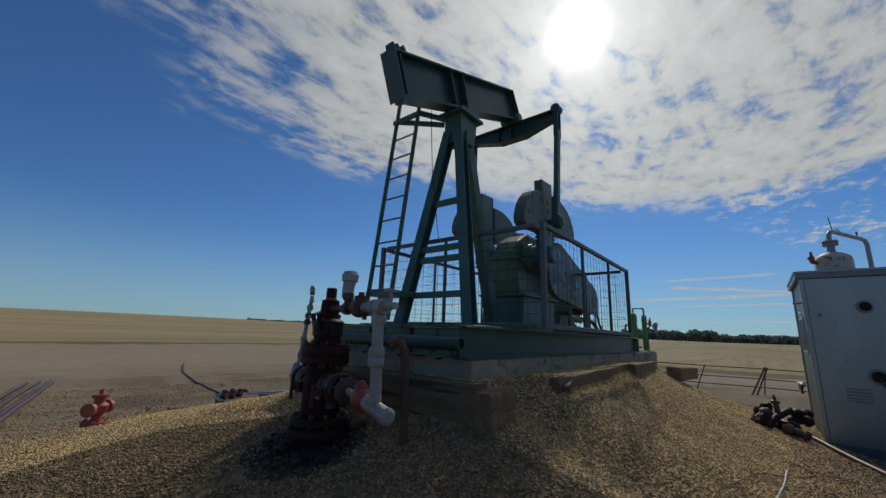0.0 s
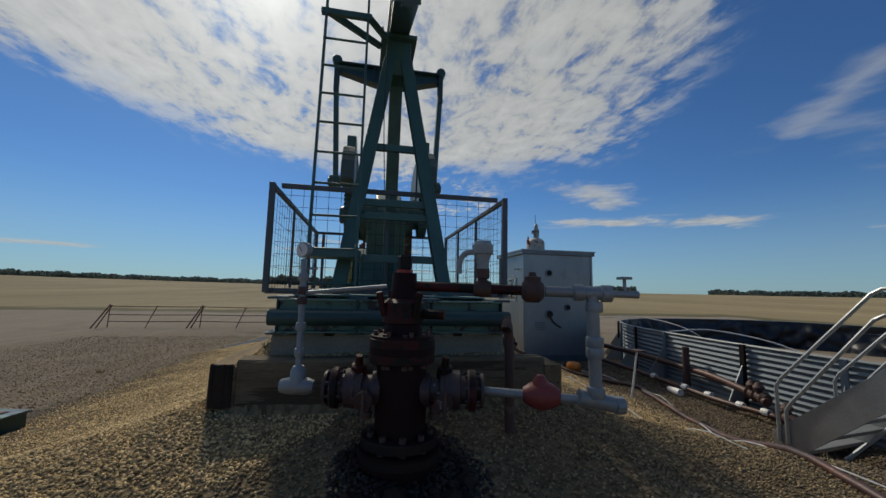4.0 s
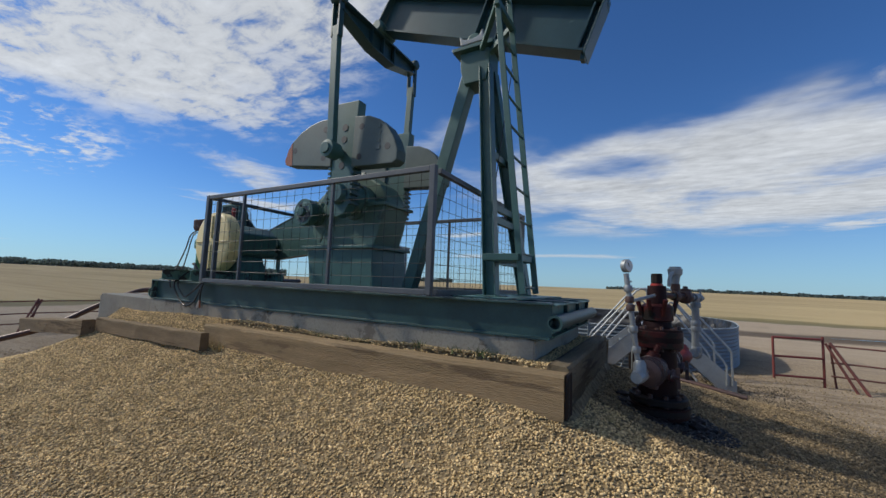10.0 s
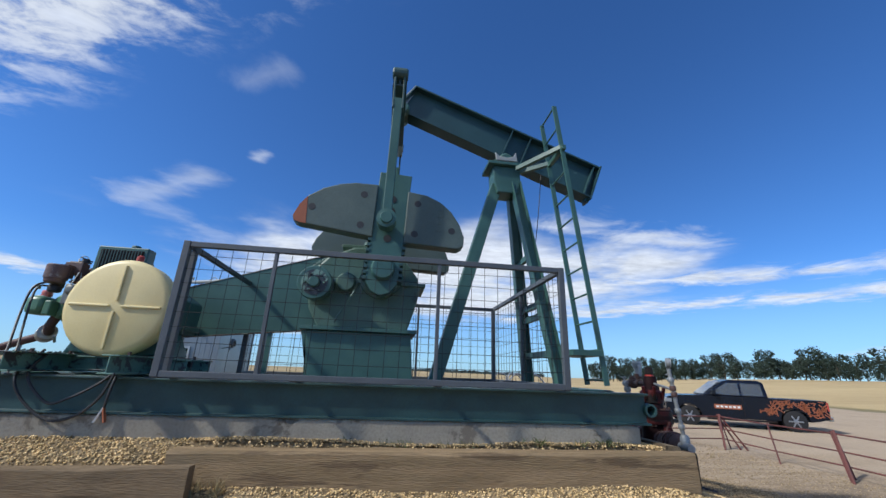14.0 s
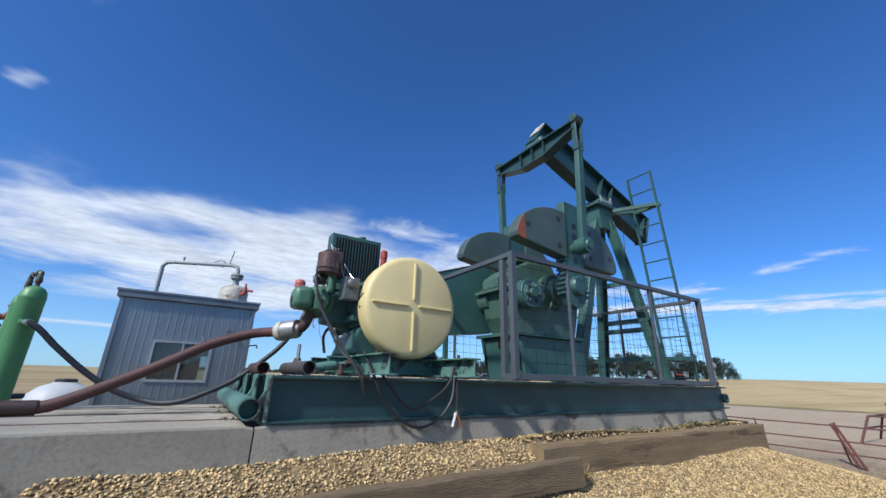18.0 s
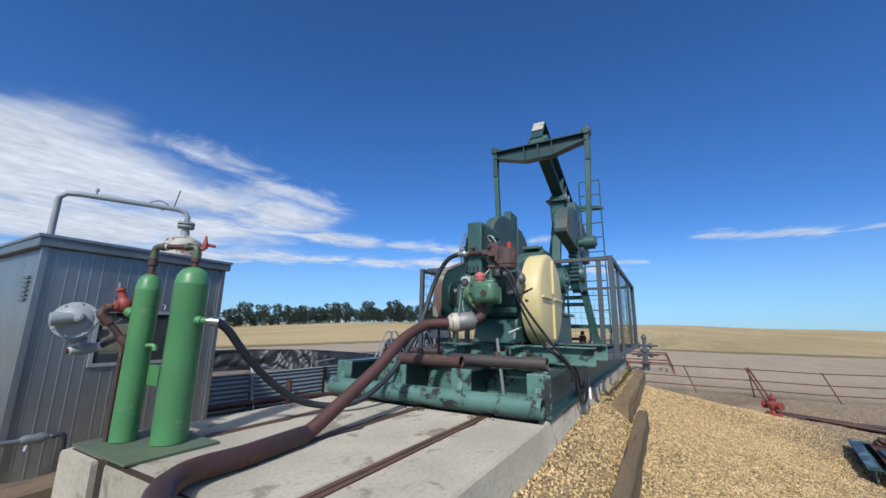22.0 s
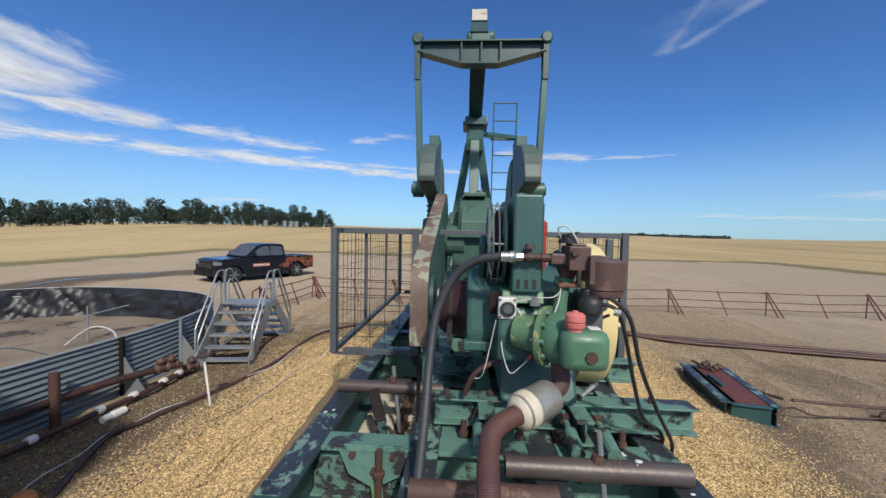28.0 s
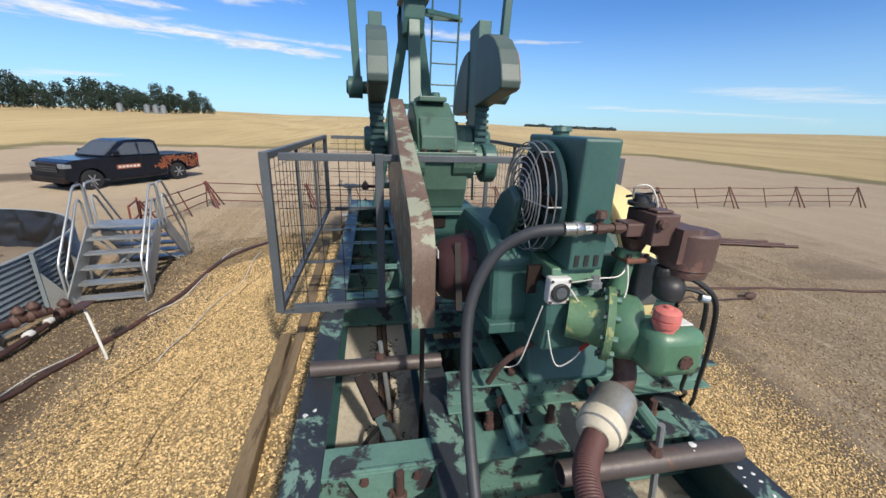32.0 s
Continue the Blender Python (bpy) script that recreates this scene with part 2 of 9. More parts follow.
GREEN = mat("green_machine_paint", (0.053, 0.128, 0.112), (0.037, 0.098, 0.090), 0.42, wear=(0.018, 0.023, 0.025), wear_at=0.66, wear_scale=3.5, vary=0.2, bump=0.08)
FADED_GREEN = mat("sun_faded_green_paint", (0.083, 0.156, 0.123), (0.063, 0.123, 0.097), 0.45, wear=(0.046, 0.078, 0.063), wear_at=0.58, wear_scale=3.0, bump=0.1)
GREEN_WORN = mat("worn_green_paint", (0.129, 0.249, 0.204), (0.091, 0.189, 0.160), 0.5, wear=(0.037, 0.037, 0.042), wear_at=0.525, wear_scale=6.0, wear_rough=0.4, bump=0.12, stain=(0.129, 0.064, 0.042), stain_at=0.645, stain_scale=11.0)
GREEN_DARK = mat("dark_green_paint", (0.033, 0.084, 0.082), (0.024, 0.060, 0.061), 0.45, wear=(0.095, 0.153, 0.133), wear_at=0.68, wear_scale=4.0, bump=0.1)
GREEN_LITE = mat("engine_green_paint", (0.097, 0.215, 0.135), (0.074, 0.168, 0.105), 0.4, wear=(0.148, 0.148, 0.088), wear_at=0.67, wear_scale=9.0, bump=0.1)
BEAM_TEAL = mat("dark_teal_beam_paint", (0.029, 0.075, 0.082), (0.021, 0.057, 0.063), 0.38, wear=(0.061, 0.113, 0.107), wear_at=0.66, wear_scale=4.0, vary=0.2, bump=0.08)
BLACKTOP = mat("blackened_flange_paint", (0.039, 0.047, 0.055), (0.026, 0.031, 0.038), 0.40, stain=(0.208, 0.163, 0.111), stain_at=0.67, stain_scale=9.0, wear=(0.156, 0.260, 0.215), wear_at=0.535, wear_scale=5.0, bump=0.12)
GREY_GREEN = mat("counterweight_paint", (0.083, 0.119, 0.110), (0.064, 0.097, 0.091), 0.5, bump=0.12)
VESSEL = mat("bright_green_vessel_paint", (0.094, 0.272, 0.108), (0.078, 0.230, 0.092), 0.42, stain=(0.045, 0.085, 0.045), stain_at=0.69, stain_scale=9.0, wear=(0.150, 0.285, 0.130), wear_at=0.60, wear_scale=7.0, bump=0.04, vary=0.1)
FENCE = mat("dark_grey_steel", (0.094, 0.108, 0.123), (0.072, 0.084, 0.097), 0.5, bump=0.08, wear=(0.077, 0.055, 0.044), wear_at=0.7)
WIRE = mat("fence_wire", (0.030, 0.032, 0.034), None, 0.5, 0.6, bump=0)
CREAM = mat("pale_yellow_plastic", (0.74, 0.62, 0.31), (0.68, 0.56, 0.27), 0.45, bump=0.03, vary=0.08, wear=(0.50, 0.38, 0.15), wear_at=0.72)
RUST = mat("rusty_brown_steel", (0.098, 0.050, 0.039), (0.062, 0.034, 0.029), 0.65, bump=0.3, wear=(0.15, 0.085, 0.06), wear_at=0.6, fine=90)
PIPE_BROWN = mat("brown_pipe_steel", (0.066, 0.043, 0.041), (0.102, 0.048, 0.038), 0.5, 0.3, bump=0.15, wear=(0.156, 0.066, 0.048), wear_at=0.6)
PIPE_GREY = mat("dull_grey_brown_pipe", (0.115, 0.098, 0.093), (0.088, 0.070, 0.066), 0.45, 0.3, bump=0.15, wear=(0.16, 0.085, 0.055), wear_at=0.63, stain=(0.30, 0.27, 0.24), stain_at=0.72, stain_scale=12)
HOSE_GREY = mat("slate_grey_hose_rubber", (0.040, 0.044, 0.052), (0.033, 0.036, 0.043), 0.55, bump=0.1)
LICHEN_GREEN = mat("lichened_green_paint", (0.132, 0.247, 0.132), (0.098, 0.190, 0.109), 0.5, wear=(0.310, 0.333, 0.149), wear_at=0.54, wear_scale=14, bump=0.2, stain=(0.115, 0.081, 0.040), stain_at=0.66, stain_scale=18)
RUST_GREEN = mat("rusted_green_guard", (0.120, 0.075, 0.058), (0.175, 0.125, 0.098), 0.65, bump=0.3, wear=(0.27, 0.285, 0.215), wear_at=0.515, wear_scale=4.5, stain=(0.20, 0.095, 0.055), stain_at=0.62, stain_scale=6.0)
VALVE_IRON = mat("greasy_valve_iron", (0.075, 0.045, 0.044), (0.045, 0.026, 0.027), 0.5, bump=0.3, wear=(0.26, 0.235, 0.22), wear_at=0.60, wear_scale=9, stain=(0.12, 0.03, 0.028), stain_at=0.6, stain_scale=7)
WELL_RED = mat("wellhead_dark_red_paint", (0.060, 0.011, 0.011), (0.034, 0.009, 0.009), 0.5, bump=0.2, spec=0.2, wear=(0.011, 0.009, 0.008), wear_at=0.49)
OILY_RED = mat("oil_soaked_wellhead_paint", (0.026, 0.010, 0.011), (0.013, 0.007, 0.007), 0.55, bump=0.2, spec=0.12, wear=(0.030, 0.009, 0.008), wear_at=0.6)
RED = mat("bright_red_paint", (0.42, 0.045, 0.03), (0.33, 0.04, 0.03), 0.5, bump=0.12, wear=(0.14, 0.05, 0.035), wear_at=0.66, wear_scale=14)
RED_OLD = mat("faded_dark_red_paint", (0.34, 0.070, 0.055), (0.24, 0.052, 0.045), 0.55, bump=0.15, wear=(0.06, 0.03, 0.026), wear_at=0.6, wear_scale=14)
RED_CAP = mat("faded_red_plastic", (0.66, 0.20, 0.17), (0.56, 0.16, 0.14), 0.5, bump=0.05)
ORANGE = mat("orange_paint", (0.36, 0.11, 0.045), None, 0.5, bump=0.05)
ORANGE_VALVE = mat("orange_float_plastic", (0.60, 0.21, 0.03), None, 0.45, bump=0.05)
GALV = mat("galvanised_pipe", (0.30, 0.32, 0.33), (0.24, 0.255, 0.265), 0.5, 0.4, bump=0.08)
CHROME = mat("bright_steel", (0.62, 0.62, 0.60), (0.48, 0.48, 0.46), 0.28, 0.9, bump=0.06)
SHED = mat("shed_sheet_steel", (0.300, 0.326, 0.340), (0.250, 0.273, 0.288), 0.34, 0.62, scale=1.6, fine=25, bump=0.02, vary=0.15, stretch=(1.0, 1.0, 0.35), wear=(0.225, 0.249, 0.272), wear_at=0.60, wear_scale=2.5)
SHED_DARK = mat("shed_trim_steel", (0.20, 0.23, 0.25), None, 0.4, 0.4, bump=0.03)
GREY_PAINT = mat("grey_enamel", (0.30, 0.33, 0.34), (0.26, 0.29, 0.30), 0.45, bump=0.06, wear=(0.17, 0.10, 0.07), wear_at=0.68)
PEEL_WHITE = mat("peeling_white_paint", (0.50, 0.48, 0.42), (0.44, 0.42, 0.36), 0.55, bump=0.2, wear=(0.16, 0.085, 0.05), wear_at=0.55, wear_scale=10)
WHITE = mat("white_paint", (0.78, 0.78, 0.76), None, 0.45, bump=0.03, vary=0.1)
RUBBER = mat("black_rubber", (0.022, 0.023, 0.025), (0.030, 0.030, 0.032), 0.5, bump=0.1)
CONC = mat("concrete", (0.440, 0.401, 0.320), (0.342, 0.309, 0.250), 0.85, scale=1.6, fine=45, bump=0.3, stain=(0.125, 0.088, 0.052), stain_at=0.60, stain_scale=3.2, wear=(0.234, 0.206, 0.163), wear_at=0.55, wear_scale=2.0, vary=0.35, rand=0.06, spec=0.2, matte=0.8)
WOOD = mat("weathered_timber", (0.25, 0.185, 0.115), (0.18, 0.135, 0.085), 0.85, scale=1.6, fine=22, bump=0.8, stretch=(0.6, 7.0, 7.0), wear=(0.11, 0.08, 0.05), wear_at=0.58, wear_scale=1.4, rand=0.12, vary=0.5, spec=0.15)
WOOD_NEW = mat("pale_squared_timber", (0.345, 0.250, 0.145), (0.235, 0.172, 0.098), 0.85, scale=1.6, fine=22, bump=0.8, stretch=(0.6, 7.0, 7.0), wear=(0.16, 0.115, 0.07), wear_at=0.575, wear_scale=1.4, vary=0.5, spec=0.15)
MUFFLER = mat("dull_stainless_drum", (0.50, 0.49, 0.46), (0.36, 0.34, 0.31), 0.42, 0.65, bump=0.1, scale=9)
MUFFLER_END = mat("scorched_cream_cap", (0.58, 0.53, 0.42), (0.48, 0.40, 0.28), 0.5, bump=0.1, wear=(0.18, 0.09, 0.05), wear_at=0.66, wear_scale=12)
# pale timber again, its colour darkened for the shadow on the front
SHADED_TIMBER = mat("shaded_end_timber", (0.225, 0.176, 0.112), (0.150, 0.120, 0.075), 0.85, scale=1.6, fine=22, bump=0.8, stretch=(7.0, 0.6, 7.0), wear=(0.083, 0.064, 0.041), wear_at=0.56, wear_scale=1.4, vary=0.5, spec=0.15)
WOOD_END = mat("creosoted_timber", (0.12, 0.10, 0.075), (0.075, 0.062, 0.048), 0.85, bump=0.4, stretch=(9.0, 0.6, 9.0))
LINER = mat("black_liner_sheet", (0.012, 0.013, 0.016), (0.020, 0.021, 0.024), 0.43, scale=4, bump=0.3)
CORR = mat("corrugated_galvanised_sheet", (0.215, 0.255, 0.285), (0.175, 0.212, 0.24), 0.62, 0.15, scale=1.0, bump=0.03, vary=0.12)
STAIR = mat("galvanised_stair_steel", (0.42, 0.44, 0.45), (0.33, 0.35, 0.36), 0.42, 0.6, bump=0.08)
PIPE_RED = mat("red_oxide_pipe", (0.15, 0.045, 0.036), (0.10, 0.036, 0.030), 0.65, bump=0.15)
TRUCK_PAINT = mat("dark_navy_car_paint", (0.010, 0.014, 0.024), None, 0.18, 0.25, bump=0, vary=0.0)
TYRE = mat("tyre_rubber", (0.018, 0.018, 0.019), None, 0.8, bump=0.2)
STONE = mat("gravel_stone", (0.66, 0.485, 0.255), (0.50, 0.358, 0.172), 0.75, scale=9.0, fine=120, bump=0.1, island=0.55, spec=0.12)
STONE_OIL = mat("oil_soaked_gravel", (0.016, 0.013, 0.012), (0.03, 0.022, 0.018), 0.5, scale=9.0, bump=0.1, island=0.4)
STONE_GREY = mat("pit_gravel_stone", (0.376, 0.292, 0.176), (0.264, 0.200, 0.120), 0.8, scale=9.0, fine=120, bump=0.1, island=0.45, spec=0.12, matte=0.35)
# far leaves: distance haze put into the colour, paler and bluer
FAR_LEAF_HAZED = mat("far_tree_leaves_hazed", (0.105, 0.140, 0.128), (0.084, 0.114, 0.110), 0.8, scale=0.05, bump=0, island=0.3)
RED_GATE = mat("dull_red_gate_paint", (0.22, 0.045, 0.035), (0.16, 0.036, 0.03), 0.6, bump=0.12)
# shelterbelt leaves, paled a little for haze
LEAF = mat("tree_leaves", (0.054, 0.082, 0.056), (0.040, 0.062, 0.044), 0.7, scale=0.4, bump=0, island=0.35)
def thin_leaf(m, share):
    """Let light through the leaves of a material."""
    t = m.node_tree
    b, out = t.nodes["Principled BSDF"], t.nodes["Material Output"]
    tr, mx = t.nodes.new("ShaderNodeBsdfTranslucent"), t.nodes.new("ShaderNodeMixShader")
    t.links.new(b.inputs["Base Color"].links[0].from_socket, tr.inputs["Color"])
    mx.inputs[0].default_value = share
    t.links.new(b.outputs[0], mx.inputs[1])
    t.links.new(tr.outputs[0], mx.inputs[2])
    t.links.new(mx.outputs[0], out.inputs["Surface"])


thin_leaf(FAR_LEAF_HAZED, 0.5)
thin_leaf(LEAF, 0.35)
BARK = mat("bark", (0.10, 0.075, 0.05), None, 0.85, bump=0.4)
DRYGRASS = mat("dry_weeds", (0.40, 0.31, 0.15), (0.30, 0.24, 0.11), 0.8, bump=0, island=0.3)
WEED = mat("green_weeds", (0.10, 0.14, 0.04), (0.14, 0.15, 0.05), 0.7, bump=0, island=0.3)
DIRT_OIL = mat("oily_black_grime", (0.012, 0.010, 0.010), (0.026, 0.016, 0.013), 0.6, bump=0.3, spec=0.25)
WIRES_WHITE = mat("white_cable", (0.72, 0.70, 0.66), None, 0.4, bump=0)


def glass_mat(name, tint, rough=0.02, alpha=0.25):
    m = bpy.data.materials.new(name)
    m.use_nodes = True
    b = m.node_tree.nodes["Principled BSDF"]
    b.inputs["Base Color"].default_value = (*tint, 1)
    b.inputs["Roughness"].default_value = rough
    b.inputs["Transmission Weight"].default_value = 1.0 - alpha
    b.inputs["IOR"].default_value = 1.45
    return m


GLASS = glass_mat("window_glass", (0.55, 0.60, 0.62), 0.01, 0.05)
CAR_GLASS = glass_mat("tinted_car_glass", (0.22, 0.25, 0.27), 0.02, 0.35)


def ground_mat():
    m = bpy.data.materials.new("ground_soil_gravel_stubble")
    m.use_nodes = True
    g = Graph(m.node_tree)
    b = m.node_tree.nodes["Principled BSDF"]
    co = m.node_tree.nodes.new("ShaderNodeTexCoord").outputs["Object"]
    x, y, z = g.xyz(co)
    n1, n2, n3 = g.noise(co, 0.35, 5), g.noise(co, 2.2, 5, 0.6), g.noise(co, 34.0, 3, 0.6)
    flat = g.vec(x, y, 0.0)
    vor = m.node_tree.nodes.new("ShaderNodeTexVoronoi")
    g.put(vor.inputs["Vector"], flat)
    vor.inputs["Scale"].default_value = 26.0
    cell = g.xyz(vor.outputs["Color"])[0]
    # soil of the lease with small stones, damp stains and wheel marks
    soil = g.mix(g.step(n1, 0.35, 0.65), (0.281, 0.217, 0.146), (0.210, 0.161, 0.109))
    soil = g.mix(g.math("MULTIPLY", g.step(n2, 0.45, 0.7), 0.55), soil, (0.18, 0.138, 0.088))
    soil = g.mix(g.math("MULTIPLY", g.step(cell, 0.55, 0.95), 0.65), soil, (0.386, 0.311, 0.215))
    blot = g.noise(g.vec(x, g.math("MULTIPLY", y, 0.55), 3.0), 0.55, 6, 0.62, 0.6)
    soil = g.mix(g.math("MULTIPLY", g.step(blot, 0.55, 0.66), 0.6), soil, (0.115, 0.085, 0.062))
    rut = g.noise(g.vec(g.math("MULTIPLY", x, 0.10), y, 6.0), 1.1, 4, 0.6, 0.8)
    soil = g.mix(g.math("MULTIPLY", g.step(rut, 0.56, 0.62), 0.35), soil, (0.40, 0.33, 0.245))
    soil = g.mix(g.math("MULTIPLY", g.step(rut, 0.42, 0.36), 0.45), soil, (0.13, 0.10, 0.075))
    # pale compacted soil away from the bank, broken by the darker patches
    rx, ry = g.math("SUBTRACT", x, 3.0), g.math("ADD", y, 0.0)
    rr = g.math("SQRT", g.math("ADD", g.math("MULTIPLY", rx, rx), g.math("MULTIPLY", ry, ry)))
    rr = g.math("ADD", rr, g.math("MULTIPLY", g.math("SUBTRACT", n1, 0.5), 8.0))
    soil = g.mix(g.math("MULTIPLY", g.step(rr, 7.5, 17.0), 0.6), soil, (0.43, 0.352, 0.262))
    # yellow gravel of the mound, base darkened for shaded gaps between stones
    gra = g.mix(cell, (0.115, 0.082, 0.043), (0.355, 0.268, 0.153))
    gra = g.mix(g.math("MULTIPLY", g.step(n2, 0.4, 0.7), 0.25), gra, (0.33, 0.24, 0.13))
    # dark trodden band where the bank meets the soil
    by = g.math("ABSOLUTE", g.math("ADD", g.math("SUBTRACT", y, 5.1), g.math("MULTIPLY", x, 0.34)))
    bd = g.math("ADD", by, g.math("MULTIPLY", g.math("SUBTRACT", n2, 0.5), 1.6))
    bm_ = g.math("MULTIPLY", g.step(bd, 0.85, 0.15), g.step(g.math("ABSOLUTE", g.math("SUBTRACT", x, 3.8)), 4.2, 2.6))
    soil = g.mix(g.math("MULTIPLY", bm_, 0.75), soil, (0.105, 0.082, 0.062))
    ax = g.math("SUBTRACT", g.math("ABSOLUTE", g.math("SUBTRACT", x, 3.2)), 3.5)
    ay = g.math("SUBTRACT", g.math("ABSOLUTE", g.math("ADD", y, 0.25)), 1.2)
    ax = g.math("MULTIPLY", ax, g.math("SUBTRACT", 1.0, g.math("MULTIPLY", g.step(x, 0.5, -0.5), 0.3)))
    ax, ay = g.math("MAXIMUM", ax, 0.0), g.math("MAXIMUM", ay, 0.0)
    d = g.math("SQRT", g.math("ADD", g.math("MULTIPLY", ax, ax), g.math("MULTIPLY", ay, ay)))
    d = g.math("ADD", d, g.math("MULTIPLY", g.math("SUBTRACT", n2, 0.5), 1.6))
    col = g.mix(g.step(d, 2.7, 1.7), soil, gra)
    # browner soil before the wellhead, also darkened for the backlit slope
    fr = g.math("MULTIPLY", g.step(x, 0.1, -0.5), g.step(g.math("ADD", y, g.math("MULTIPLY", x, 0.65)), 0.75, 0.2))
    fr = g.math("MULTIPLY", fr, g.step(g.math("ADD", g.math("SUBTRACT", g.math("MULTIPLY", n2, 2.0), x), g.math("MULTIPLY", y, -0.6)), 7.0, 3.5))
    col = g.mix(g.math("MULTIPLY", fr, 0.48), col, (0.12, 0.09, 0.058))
    wx, wy = g.math("ADD", x, 0.95), g.math("ADD", y, 0.06)
    wd = g.math("ADD", g.math("SQRT", g.math("ADD", g.math("MULTIPLY", wx, wx), g.math("MULTIPLY", wy, wy))), g.math("MULTIPLY", g.math("SUBTRACT", n2, 0.5), 0.5))
    col = g.mix(g.step(wd, 0.46, 0.30), col, (0.014, 0.011, 0.010))
    # wet tracks between lease and field
    def track(x0, y0, x1, y1):
        """Distance from the line between two places on the lease."""
        lx, ly = x1 - x0, y1 - y0
        k = 1.0 / (lx * lx + ly * ly)
        px, py = g.math("SUBTRACT", x, x0), g.math("SUBTRACT", y, y0)
        t = g.math("ADD", g.math("MULTIPLY", px, lx * k), g.math("MULTIPLY", py, ly * k))
        t = g.math("MINIMUM", g.math("MAXIMUM", t, 0.0), 1.0)
        qx, qy = g.math("SUBTRACT", px, g.math("MULTIPLY", t, lx)), g.math("SUBTRACT", py, g.math("MULTIPLY", t, ly))
        return g.math("SQRT", g.math("ADD", g.math("MULTIPLY", qx, qx), g.math("MULTIPLY", qy, qy)))
    mud = g.math("MINIMUM", track(-3.0, -18.2, -10.2, -19.5), track(-10.2, -19.5, -14.6, -16.4))
    mud = g.math("ADD", mud, g.math("MULTIPLY", g.math("SUBTRACT", rut, 0.5), 2.6))
    mud = g.math("ADD", mud, g.math("MULTIPLY", g.math("SUBTRACT", n2, 0.5), 1.2))
    col = g.mix(g.math("MULTIPLY", g.step(mud, 2.1, 1.0), 0.85), col, (0.075, 0.058, 0.046))
    # dark oily soil beside the lined tank
    ox = g.math("DIVIDE", g.math("SUBTRACT", x, 2.5), 5.0)
    oy = g.math("DIVIDE", g.math("ADD", y, 4.7), 0.9)
    od = g.math("ADD", g.math("ADD", g.math("MULTIPLY", ox, ox), g.math("MULTIPLY", oy, oy)), g.math("MULTIPLY", g.math("SUBTRACT", n2, 0.5), 1.8))
    col = g.mix(g.math("MULTIPLY", g.step(od, 1.0, 0.2), 0.75), col, (0.075, 0.055, 0.038))
    # stubble fields round the lease
    fx = g.math("SUBTRACT", g.math("ABSOLUTE", g.math("ADD", x, 6.0)), 31.0)
    fy = g.math("SUBTRACT", g.math("ABSOLUTE", g.math("SUBTRACT", y, 2.0)), 32.0)
    fd = g.math("ADD", g.math("MAXIMUM", fx, fy), g.math("MULTIPLY", g.math("SUBTRACT", n1, 0.5), 5.0))
    rows = g.noise(g.vec(g.math("MULTIPLY", x, 0.05), g.math("MULTIPLY", y, 1.2), 0.0), 1.0, 4)
    wide = g.noise(g.vec(g.math("MULTIPLY", x, 0.35), y, 0.0), 0.03, 4)
    stub = g.mix(g.step(wide, 0.35, 0.65), (0.475, 0.372, 0.205), (0.375, 0.292, 0.160))
    stub = g.mix(g.math("MULTIPLY", g.step(rows, 0.45, 0.65), 0.45), stub, (0.27, 0.20, 0.095))
    swath = g.noise(g.vec(g.math("MULTIPLY", x, 0.012), g.math("MULTIPLY", y, 0.10), 2.0), 1.0, 3, 0.5, 0.6)
    stub = g.mix(g.math("MULTIPLY", g.step(swath, 0.54, 0.60), 0.35), stub, (0.22, 0.185, 0.085))
    edge = g.math("MULTIPLY", g.step(fd, -1.8, -0.4), g.step(fd, 4.2, 1.0))
    col = g.mix(g.step(fd, 0.0, 1.2), col, stub)
    col = g.mix(g.math("MULTIPLY", edge, 0.8), col, (0.125, 0.115, 0.052))
    g.put(b.inputs["Base Color"], g.mix(g.math("MULTIPLY", g.step(n3, 0.4, 0.7), 0.25), col, (0.12, 0.09, 0.06)))
    b.inputs["Roughness"].default_value = 0.9
    b.inputs["Diffuse Roughness"].default_value = 0.45
    b.inputs["Specular IOR Level"].default_value = 0.1
    bn = m.node_tree.nodes.new("ShaderNodeBump")
    bn.inputs["Strength"].default_value, bn.inputs["Distance"].default_value = 0.6, 0.02
    g.put(bn.inputs["Height"], g.math("ADD", g.math("MULTIPLY", vor.outputs["Distance"], 1.2), g.math("ADD", n3, n2)))
    g.put(b.inputs["Normal"], bn.outputs[0])
    return m


GROUND = ground_mat()

# ---- mesh tools ----
def link(name, bm, material, parent=None, label="", bevel=0.0, smooth=False, pinv=None):
    me = bpy.data.meshes.new(name)
    bmesh.ops.recalc_face_normals(bm, faces=bm.faces)
    bm.to_mesh(me)
    bm.free()
    me.materials.append(material)
    if smooth:
        for p in me.polygons:
            p.use_smooth = True
        me.set_sharp_from_angle(angle=radians(38))
    ob = new(name, me)
    if parent is not None:
        ob.parent = parent
        ob.matrix_parent_inverse = Matrix.Translation(-Vector(parent.location))
    if bevel:
        mod = ob.modifiers.new("bevel", "BEVEL")
        mod.width, mod.segments, mod.limit_method = bevel, 2, "ANGLE"
    if label:
        tagged(ob, label)
    return ob


def part(name, bm, material, parent, label="", bevel=0.0, smooth=False):
    return link(name, bm, material, parent, label, bevel, smooth)


def thing(name, at, label, category, group="", kind=""):
    e = new(name)
    e.location = at
    e.empty_display_size = 0.1
    return tagged(e, label, category, group, kind)


def solo(name, bm, material, label, category, group="", kind="", bevel=0.0, smooth=False):
    return tagged(link(name, bm, material, None, "", bevel, smooth), label, category, group, kind)


def BM():
    return bmesh.new()


